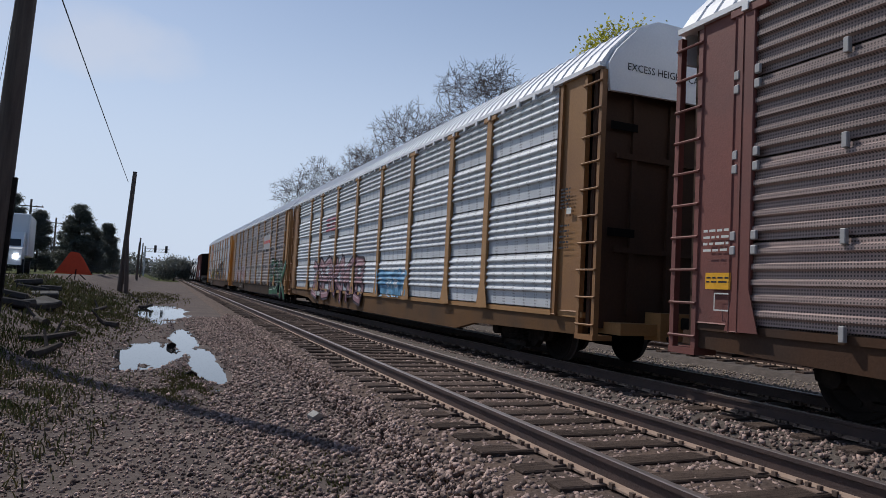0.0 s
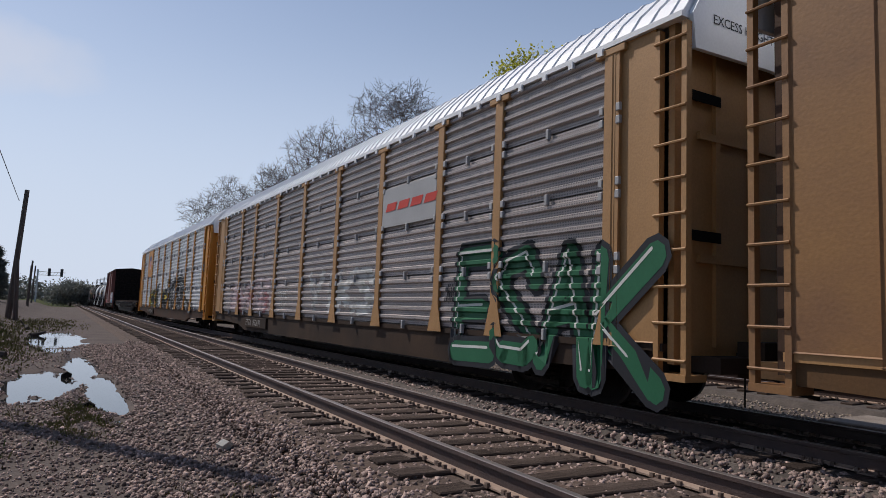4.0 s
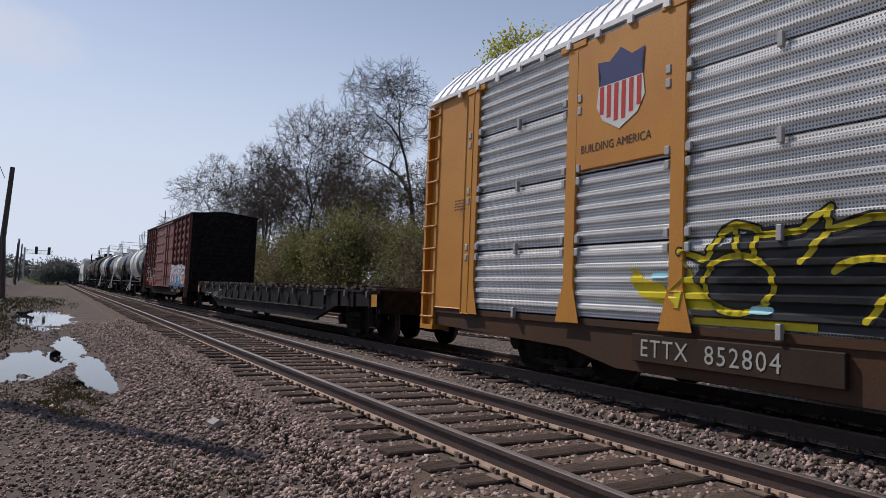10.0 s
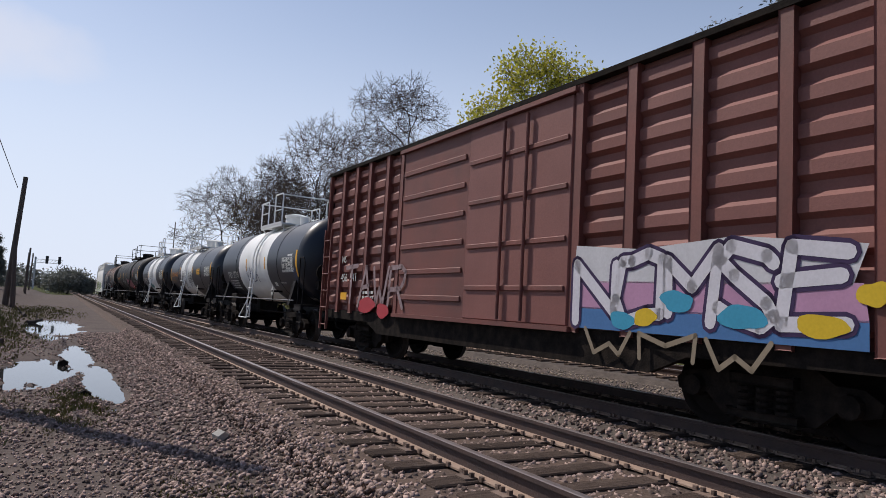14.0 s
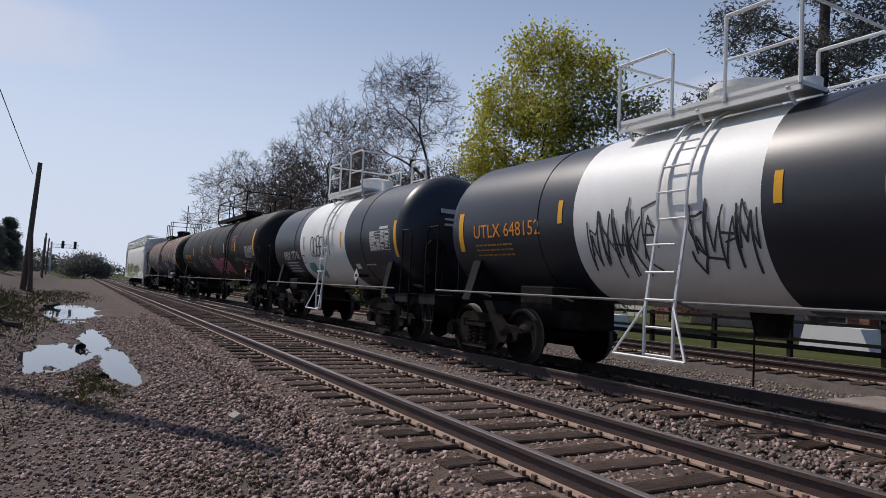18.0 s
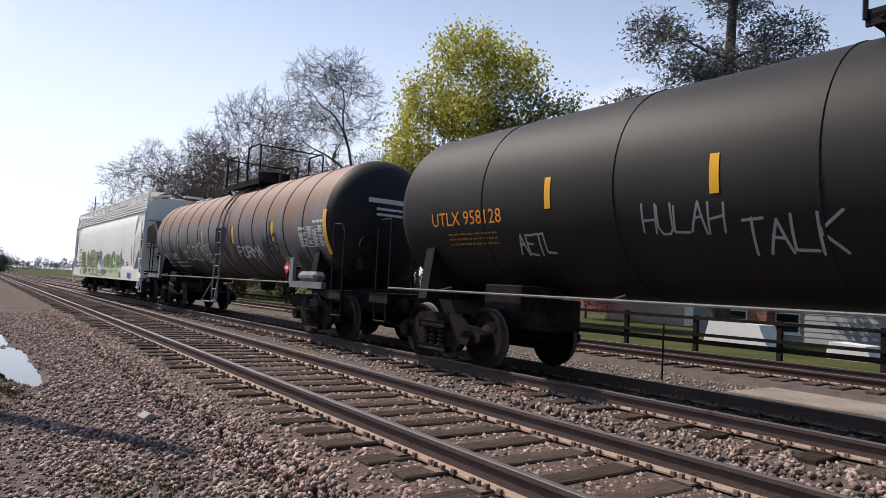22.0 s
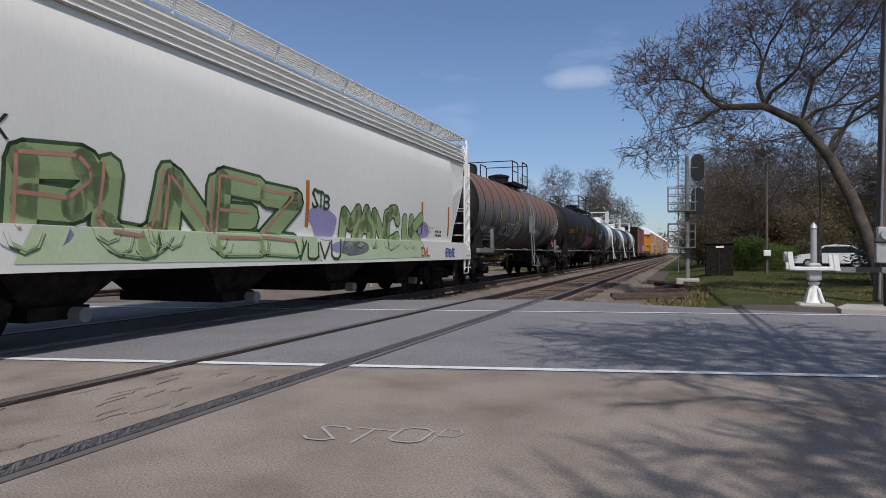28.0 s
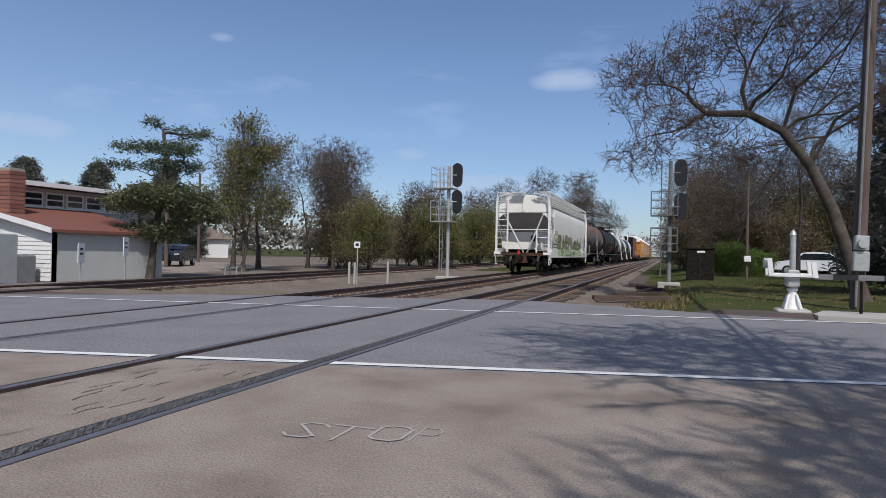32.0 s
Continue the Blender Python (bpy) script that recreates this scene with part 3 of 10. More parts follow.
# ---- road and crossing ----
def make_road():
    s = Shape()
    gaps = []
    for cx in (MAIN_X, TRAIN_X):
        gaps += [(cx - GAUGE - 0.06, cx - GAUGE + 0.185), (cx + GAUGE - 0.185, cx + GAUGE + 0.06)]
    xs = [-60.0] + [v for g in gaps for v in g] + [9.9]
    for k in range(0, len(xs), 2):
        a, b = xs[k], xs[k + 1]
        n = 14 if b - a > 5 else 1
        for i in range(n):
            u, w = a + (b - a) * i / n, a + (b - a) * (i + 1) / n
            fu, fw = far_edge(u), far_edge(w)
            s.add([(u, ROAD_NEAR, -0.004), (w, ROAD_NEAR, -0.004), (w, fw, -0.004), (u, fu, -0.004), (u, ROAD_NEAR, -0.3), (w, ROAD_NEAR, -0.3), (w, fw, -0.3), (u, fu, -0.3)],
                  [(0, 3, 2, 1), (0, 1, 5, 4), (2, 3, 7, 6), (1, 2, 6, 5), (3, 0, 4, 7)])
    tagged(new("road", s.mesh("road", ASPHALT)), "worn grey asphalt road over a railway crossing", "road", kind="structure")
    a = Shape()
    for x0, x1 in ((-9.0, xs[1]), (xs[2], xs[3]), (xs[4], xs[5])):
        a.add([(x0, ROAD_NEAR - 0.01, 0.0), (x1, ROAD_NEAR - 0.01, 0.0), (x1, line_a(x1) + 0.1, 0.0), (x0, line_a(x0) + 0.1, 0.0)], [(0, 3, 2, 1)])
    tagged(new("apron", a.mesh("apron", APRON)), "patched tan asphalt apron beside the rails", "pavement", kind="structure")
    for f, w in ((line_a, 0.13), (line_b, 0.12)):
        p = Shape()
        for x0, x1 in ((-30, xs[1]), (xs[2], xs[3]), (xs[4], xs[5]), (xs[6], xs[7]), (xs[8], 9.8)):
            p.add([(x0, f(x0) - w, 0.004), (x1, f(x1) - w, 0.004), (x1, f(x1), 0.004), (x0, f(x0), 0.004)], [(0, 1, 2, 3)])
        tagged(new("edge_line", p.mesh("edge_line", LINE)), "worn white painted edge line on the asphalt", "road marking", kind="structure")
    t = Shape()
    for x0, x1 in gaps:
        t.box(x0, x1, far_edge(0) + 0.2, ROAD_NEAR, -0.24, -0.05)
    tagged(new("flangeway", t.mesh("flangeway", GRIME)), "dark flangeway gaps along the rails", "road", kind="structure")


def line_a(x):
    return -5.5 + 0.222 * (x + 0.7)


def line_b(x):
    return -11.55 + 0.2 * (x + 0.3)


def far_edge(x):
    if x < -0.6:
        return -14.9 + 0.36 * min(-x - 0.6, 6.5)
    return -14.9 + 0.36 * (x + 0.6) if x < 6 else -12.5 + 0.7 * (x - 6)


make_road()


# ---- the train ----
def travel(t):
    """Metres that the train has gone at t seconds: it gathers speed slowly."""
    if t < 24.5:
        return 7.637 * t + 0.0268 * (t - 14) ** 2 - 0.22 * max(0.0, 1 - t / 1.2)
    if t < 26.5:
        k = (t - 24.5) / 2
        return (2 * k ** 3 - 3 * k * k + 1) * 190.06 + (k ** 3 - 2 * k * k + k) * 16.4 + (3 * k * k - 2 * k ** 3) * 205.3 + (k ** 3 - k * k) * 16.0
    if t < 28.6:
        return 8.0 * t - 6.7
    return 222.1 + (t - 28.6) * 8.25 + 0.14 * (t - 28.6) ** 2


CARS, WHEELSETS = [], []


def fit_length(car, a, b):
    """Set the body's places along the car by a + b * y; trucks and couplers keep their size."""
    for ob in car.children:
        m = ob.matrix_basis.copy()
        if ob.name.startswith(("truck", "coupler")):
            m.translation.y = a + b * m.translation.y
            ob.matrix_basis = m
        else:
            ob.matrix_basis = Matrix.Translation((0, a, 0)) @ Matrix.Diagonal((1, b, 1, 1)) @ m



def lengthen_rear(car, b, extra):
    """Carry a car carrier's rear end further back by extra metres and widen its last side panel."""
    length = RACK_L * b
    for ob in car.children:
        kind = ob.name.split(".")[0]
        m = ob.matrix_basis.copy()
        if kind in ("roof", "top_rail", "deck_edge", "underframe"):
            ob.matrix_basis = Matrix.Diagonal((1, (length + extra) / length, 1, 1)) @ m
        elif kind in ("corner_ladder", "end_door", "gable_plate", "end_sill") and max(v.co.y for v in ob.data.vertices) > RACK_L / 2:
            ob.matrix_basis = Matrix.Translation((0, extra, 0)) @ m
        elif kind == "coupler" and m.translation.y > length / 2:
            ob.matrix_basis = Matrix.Translation((0, extra, 0)) @ m
        elif kind == "end_side_panel" and max(v.co.y for v in ob.data.vertices) > RACK_L / 2:
            y0, w = (RACK_L - 1.34) * b, 0.76 * b
            ob.matrix_basis = Matrix.Translation((0, y0, 0)) @ Matrix.Diagonal((1, (w + extra) / w, 1, 1)) @ Matrix.Translation((0, -y0, 0)) @ m


def dotted(m, pitch, dark, columns=0.0):
    """Adds rows of small punched holes to a panel's surface."""
    n, l = m.node_tree.nodes, m.node_tree.links
    co = n.new("ShaderNodeTexCoord")
    sp = n.new("ShaderNodeSeparateXYZ")
    l.new(co.outputs["Object"], sp.inputs[0])
    parts = []
    for axis in (1, 2):
        f = n.new("ShaderNodeMath")
        f.operation = "PINGPONG"
        f.inputs[1].default_value = pitch / 2
        l.new(sp.outputs[axis], f.inputs[0])
        parts.append(f)
    d = n.new("ShaderNodeMath")
    d.operation = "MINIMUM"
    l.new(parts[0].outputs[0], d.inputs[0])
    l.new(parts[1].outputs[0], d.inputs[1])
    g = n.new("ShaderNodeMath")
    g.operation = "GREATER_THAN"
    g.inputs[1].default_value = pitch * 0.24
    l.new(d.outputs[0], g.inputs[0])
    if columns:
        c = n.new("ShaderNodeMath")
        c.operation = "PINGPONG"
        c.inputs[1].default_value = columns
        l.new(sp.outputs[1], c.inputs[0])
        few = n.new("ShaderNodeMath")
        few.operation = "GREATER_THAN"
        few.inputs[1].default_value = columns * 0.72
        l.new(c.outputs[0], few.inputs[0])
        only = n.new("ShaderNodeMath")
        only.operation = "MULTIPLY"
        l.new(g.outputs[0], only.inputs[0])
        l.new(few.outputs[0], only.inputs[1])
        g = only
    bsdf = n["Principled BSDF"]
    src = bsdf.inputs["Base Color"].links[0].from_socket
    mx = n.new("ShaderNodeMix")
    mx.data_type = "RGBA"
    l.new(g.outputs[0], mx.inputs[0])
    l.new(src, mx.inputs[6])
    mx.inputs[7].default_value = (*dark, 1)
    l.new(mx.outputs[2], bsdf.inputs["Base Color"])
    return m


SILVER = dotted(SILVER, 0.052, (0.20, 0.20, 0.21), 0.21)
PERF = dotted(mat("weathered_punched_panel", (0.51, 0.425, 0.385), 0.5, 0.1, 0.25, 0.8, 30, 0.05, (0.30, 0.265, 0.26), 0.5, 1.2, 0.14), 0.038, (0.13, 0.12, 0.12))
PERFBROWN = dotted(mat("rust_tinted_punched_panel", (0.40, 0.30, 0.27), 0.55, 0.0, 0.3, 0.8, 30, 0.05, (0.22, 0.16, 0.15), 0.5, 1.2, 0.14), 0.038, (0.08, 0.06, 0.055))
BOARDGREY = mat("plain_grey_board", (0.40, 0.39, 0.385), 0.55, 0, 0.2, 1.2, 30, 0.05, (0.30, 0.29, 0.285), 0.4)
ORANGEBROWN = mat("rusty_orange_paint", (0.30, 0.145, 0.045), 0.65, 0, 0.3, 1.0, 30, 0.1, (0.17, 0.08, 0.035), 0.45)
# rusty brown; on the carriers' end doors its darkness stands for shade
ENDBROWN = mat("rusty_shaded_end_paint", (0.085, 0.045, 0.028), 0.7, 0, 0.35, 0.8, 30, 0.1, (0.045, 0.028, 0.02), 0.5, spec=0.15)
PERFLIGHT = dotted(mat("galvanized_punched_panel", (0.84, 0.83, 0.83), 0.42, 0.0, 0.2, 0.9, 30, 0.05, (0.58, 0.57, 0.58), 0.45, 1.2, 0.12), 0.038, (0.18, 0.18, 0.18))
SPRAY = {}


def spray(color, rough=0.5):
    key = (color, rough)
    if key not in SPRAY:
        SPRAY[key] = mat("spray_paint", color, rough, 0, 0.2, 2.0, 30, 0.03, spec=0.2)
    return SPRAY[key]


# ---- lettering ----
STROKES = {
    "A": "00 26 40,13 33", "B": "00 06 36 45 33 03,33 42 41 30 00", "C": "45 36 16 05 01 10 30 41", "D": "00 06 26 44 42 20 00", "E": "46 06 00 40,03 33",
    "F": "46 06 00,03 33", "G": "45 36 16 05 01 10 30 41 43 23", "H": "00 06,40 46,03 43", "I": "20 26", "K": "00 06,46 03 40", "L": "06 00 40", "M": "00 06 23 46 40",
    "N": "00 06 40 46", "O": "10 01 05 16 36 45 41 30 10", "P": "00 06 36 45 44 33 03", "Q": "10 01 05 16 36 45 41 30 10,22 40", "R": "00 06 36 45 44 33 03,23 40",
    "S": "45 36 16 05 14 32 41 30 10 01", "T": "06 46,26 20", "U": "06 01 10 30 41 46", "V": "06 20 46", "W": "06 10 23 30 46", "X": "06 40,00 46", "Y": "06 23 46,23 20",
    "Z": "06 46 00 40"}


class Paint:
    """Paint films that hug a wagon's side: flat pieces are cut at the side's bends and laid on it."""

    def __init__(self, surface, cuts_z=(), cuts_y=()):
        self.surface, self.cuts_z, self.cuts_y = surface, cuts_z, cuts_y

    def lay(self, name, polys, material, parent, label="", layer=0, kind=""):
        bm = bmesh.new()
        for poly in polys:
            try:
                bm.faces.new([bm.verts.new((0, y, z)) for y, z in poly])
            except ValueError:
                pass
        bmesh.ops.triangulate(bm, faces=bm.faces[:])
        self.fold(bm)
        for v in bm.verts:
            v.co.x = self.surface(v.co.y, v.co.z) - 0.004 - 0.0025 * layer
        me = bpy.data.meshes.new(name)
        bm.to_mesh(me)
        bm.free()
        me.materials.append(material)
        return part(name, me, None, parent, label)

    def fold(self, bm):
        if not bm.verts:
            return
        ys, zs = [v.co.y for v in bm.verts], [v.co.z for v in bm.verts]
        for axis, cuts, lo, hi in ((1, self.cuts_y, min(ys), max(ys)), (2, self.cuts_z, min(zs), max(zs))):
            no = (0, 1, 0) if axis == 1 else (0, 0, 1)
            for c in cuts:
                if lo < c < hi:
                    co = (0, c, 0) if axis == 1 else (0, 0, c)
                    bmesh.ops.bisect_plane(bm, geom=bm.verts[:] + bm.edges[:] + bm.faces[:], dist=1e-5, plane_co=co, plane_no=no)

    def text(self, body, y, z, size, material, parent, spacing=1.0, layer=0, wide=1.0, name="lettering"):
        """Stencilled letters that begin at y, with their foot at z, and run towards the car's front."""
        cu = bpy.data.curves.new("lettering", "FONT")
        cu.body, cu.size, cu.space_character, cu.resolution_u = body, size * 1.38, spacing, 2
        tmp = bpy.data.objects.new("lettering", cu)
        me = bpy.data.meshes.new_from_object(tmp)
        bpy.data.objects.remove(tmp)
        bm = bmesh.new()
        bm.from_mesh(me)
        bpy.data.meshes.remove(me)
        for v in bm.verts:
            v.co = (0, y - v.co.x * wide, z + v.co.y)
        bmesh.ops.triangulate(bm, faces=bm.faces[:])
        self.fold(bm)
        for v in bm.verts:
            v.co.x = self.surface(v.co.y, v.co.z) - 0.004 - 0.0025 * layer
        out = bpy.data.meshes.new(name)
        bm.to_mesh(out)
        bm.free()
        out.materials.append(material)
        return part(name, out, None, parent)

    def bars(self, y, z, width, rows, material, parent, height=0.03, gap=0.03, seed=1, layer=0, name="small_print"):
        """Small print that is too fine to read, as short bars."""
        g = random.Random(seed)
        polys = []
        for k in range(rows):
            at, z1 = 0.0, z - k * (height + gap)
            while at < width:
                w = min(g.uniform(0.05, 0.16), width - at)
                polys.append([(y - at, z1), (y - at - w, z1), (y - at - w, z1 + height), (y - at, z1 + height)])
                at += w + 0.03
        return self.lay(name, polys, material, parent, "", layer)

    def tag(self, word, y, z, w, h, line, material, parent, seed=1, layer=1, lean=0.2, name="graffiti_tag", label="", outline=None, grow=1.8, shine=None, jitter=0.35):
        """Sprayed letters of round strokes; with an outline they become fat block letters."""
        g = random.Random(seed)
        cell = w / max(1, len(word))
        fat, thin, glint = [], [], []
        for i, ch in enumerate(word):
            if ch not in STROKES:
                continue
            dy, sc = g.uniform(-0.05, 0.05) * h, g.uniform(0.88, 1.1)
            for stroke in STROKES[ch].split(","):
                pts = []
                for p in stroke.split():
                    u = (float(p[0]) + g.uniform(-jitter, jitter) * 0.5) / 4 * cell * 0.86
                    v = (float(p[1]) + g.uniform(-jitter, jitter)) / 6 * h * sc
                    pts.append((y - i * cell - u - lean * v * 0.3, z + dy + v))
                for a, b in zip(pts[:-1], pts[1:]):
                    thin.append(capsule(a, b, line))
                    if outline:
                        fat.append(capsule(a, b, line * grow))
                    if shine:
                        o = line * 0.45
                        glint.append(capsule((a[0] + o, a[1] + o), (b[0] + o, b[1] + o), line * 0.13))
        piece = None
        if outline:
            piece = self.lay(name, fat, outline, parent, label, layer)
            self.lay("letter_fill", thin, material, piece, "", layer + 1)
        else:
            piece = self.lay(name, thin, material, parent, label, layer)
        if shine:
            self.lay("letter_glint", glint, shine, piece, "", layer + 2)
        return piece


def capsule(a, b, r):
    """A short round-ended stroke."""
    d = math.atan2(b[1] - a[1], b[0] - a[0])
    out = []
    for k in range(5):
        w = d + math.pi / 2 + math.pi * k / 4
        out.append((a[0] + r * math.cos(w), a[1] + r * math.sin(w)))
    for k in range(5):
        w = d - math.pi / 2 + math.pi * k / 4
        out.append((b[0] + r * math.cos(w), b[1] + r * math.sin(w)))
    return out


def blob(cy, cz, ry, rz, seed=0, wob=0.12, n=22):
    g = random.Random(seed)
    ph = [g.uniform(0, 6.28) for _ in range(3)]
    out = []
    for k in range(n):
        w = 2 * math.pi * k / n
        q = 1 + wob * (math.sin(2 * w + ph[0]) + 0.6 * math.sin(3 * w + ph[1]) + 0.4 * math.sin(5 * w + ph[2]))
        out.append((cy + ry * q * math.cos(w), cz + rz * q * math.sin(w)))
    return out


def rect(y0, y1, z0, z1):
    return [(y0, z0), (y1, z0), (y1, z1), (y0, z1)]


# ---- running gear ----
def truck_meshes():
    s = Shape()
    side = [(-1.12, 0.40), (-1.15, 0.52), (-0.98, 0.63), (-0.72, 0.64), (-0.48, 0.80), (0.48, 0.80), (0.72, 0.64), (0.98, 0.63), (1.15, 0.52), (1.12, 0.40), (0.98, 0.36), (0.74, 0.40),
            (0.52, 0.20), (-0.52, 0.20), (-0.74, 0.40), (-0.98, 0.36)]
    for x in (-1, 1):
        s.ext(side, 0, x * 1.0, x * 1.12)
        for y in (-0.87, 0.87):
            s.cyl((x * 1.0, y, 0.46), (x * 1.21, y, 0.46), 0.13, 0.12, 10)
        for y in (-0.22, 0, 0.22):
            for k in range(4):
                s.cyl((x * 1.15, y, 0.28 + 0.07 * k), (x * 1.15, y, 0.315 + 0.07 * k), 0.085, 0.085, 8)
        s.box(x * 1.06, x * 1.22, -0.36, 0.36, 0.56, 0.66, 0.015)
        s.box(x * 1.06, x * 1.22, -0.40, 0.40, 0.20, 0.28, 0.015)
    s.box(-1.1, 1.1, -0.2, 0.2, 0.5, 0.78, 0.02)
    for y in (-0.42, 0.42):
        s.box(-0.95, 0.95, y - 0.06, y + 0.06, 0.30, 0.42)
    w = Shape()
    w.cyl((-1.1, 0, 0), (1.1, 0, 0), 0.085, 0.085, 10)
    for x in (-1, 1):
        prof = [(0.12, x * 0.66), (0.20, x * 0.72), (0.36, x * 0.75), (0.44, x * 0.70), (0.485, x * 0.70), (0.487, x * 0.725), (0.462, x * 0.745), (0.455, x * 0.84), (0.43, x * 0.845),
                (0.385, x * 0.83), (0.36, x * 0.79), (0.20, x * 0.78), (0.12, x * 0.86)]
        w.turned(prof[:6], (0, 0, 0), 0, 24)
        w.turned(prof[5:8], (0, 0, 0), 0, 24, 1)
        w.turned(prof[7:], (0, 0, 0), 0, 24)
        for k in range(3):
            q = 2.1 * k
            w.cyl((x * 0.775, 0.27 * math.cos(q), 0.27 * math.sin(q)), (x * 0.80, 0.27 * math.cos(q), 0.27 * math.sin(q)), 0.045, 0.045, 8)
    return s.mesh("truck", GRIME), w.mesh("wheelset", [WHEELSTEEL, TREAD], True)


TRUCK, WHEELSET = truck_meshes()
COUPLER = Shape().box(-0.10, 0.10, -0.42, 0.5, 0.74, 0.92, 0.02).box(-0.16, 0.14, -0.62, -0.36, 0.68, 0.98, 0.03).pipe(
    [(-0.35, 0.05, 0.72), (-0.36, -0.25, 0.45), (-0.3, -0.6, 0.4)], 0.025).mesh("coupler", GRIME)


def running_gear(car, length, at, overhang=0.0):
    for y in at:
        t = part("truck", TRUCK, None, car, "grimy cast steel railway truck", (0, y, 0))
        for dy in (-0.87, 0.87):
            WHEELSETS.append(part("wheelset", WHEELSET, None, t, "steel wheels with polished treads", (0, dy, 0.46)))
    part("coupler", COUPLER, None, car, "", (0, -overhang, 0))
    part("coupler", COUPLER, None, car, "", pose(0, length + overhang, 0, 0, 0, 180))


def car_at(name, label, off):
    e = thing(name, label, "rail car", (TRAIN_X, off - travel(0), 0), "cars of the freight train")
    CARS.append((e, off))
    return e


# ---- car carriers ----
SIGNALDARK = mat("dark_opening", (0.01, 0.009, 0.009), 0.9, 0, 0.2, 4, 30, 0.0, spec=0.05)
DULLTAN = mat("dirty_tan_frame_paint", (0.16, 0.078, 0.028), 0.7, 0, 0.35, 0.9, 30, 0.12, (0.07, 0.042, 0.024), 0.45, spec=0.2)


def mist(color):
    """Thin sprayed paint that lets the metal show through in patches."""
    m = mat("thin_spray_paint", color, 0.5, 0, 0.25, 2.0, 30, 0.03)
    n, l = m.node_tree.nodes, m.node_tree.links
    co = n.new("ShaderNodeTexCoord")
    no = n.new("ShaderNodeTexNoise")
    no.inputs["Scale"].default_value, no.inputs["Detail"].default_value = 1.7, 5
    l.new(co.outputs["Object"], no.inputs["Vector"])
    r = n.new("ShaderNodeMapRange")
    r.inputs[1].default_value, r.inputs[2].default_value, r.inputs[3].default_value, r.inputs[4].default_value = 0.33, 0.54, 0.2, 0.88
    l.new(no.outputs[0], r.inputs[0])
    l.new(r.outputs[0], n["Principled BSDF"].inputs["Alpha"])
    return m


RACK_L, RACK_W, EAVE = 26.6, 1.53, 4.8
POSTS = [1.4, 4.18, 6.24, 9.06, 11.88, 14.72, 17.54, 20.36, 22.42, 25.2]
ROWS4 = [0.93 + k * (EAVE - 0.93) / 4 for k in range(5)]


def rib_line(style):
    """Outward depth along one panel row, from its foot."""
    h = ROWS4[1] - ROWS4[0]
    out = [(0.0, -0.03), (0.025, -0.03), (0.026, 0.0)]
    if style == "punched":
        n, z0 = 5, 0.05
        p = (h - 0.08) / n
        for k in range(n):
            z = z0 + k * p
            out += [(z + 0.30 * p, 0.0), (z + 0.44 * p, 0.05), (z + 0.74 * p, 0.05), (z + 0.86 * p, 0.0)]
    else:
        n, z0 = 5, 0.27
        p = (h - 0.29) / n
        for k in range(n):
            z = z0 + k * p
            out += [(z + 0.05 * p, 0.0), (z + 0.26 * p, 0.05), (z + 0.42 * p, 0.05), (z + 0.92 * p, 0.0)]
    return out + [(h - 0.002, 0.0), (h, -0.03)]


def rack_surface(style, posts):
    line = rib_line(style)
    zs, ds = [p[0] for p in line], [p[1] for p in line]
    h = ROWS4[1] - ROWS4[0]

    def f(y, z):
        if z < 0.93:
            return -RACK_W - 0.055
        if any(abs(y - p) < 0.125 for p in posts) or y < 1.4 or y > RACK_L - 1.4:
            return -RACK_W - 0.075
        return -RACK_W - float(np.interp((z - 0.93) % h, zs, ds)) - 0.004
    cuts = [0.93] + [ROWS4[k] + z for k in range(4) for z in zs]
    return Paint(f, cuts, [p + d for p in posts for d in (-0.126, 0.126)])


rack_meshes = {}


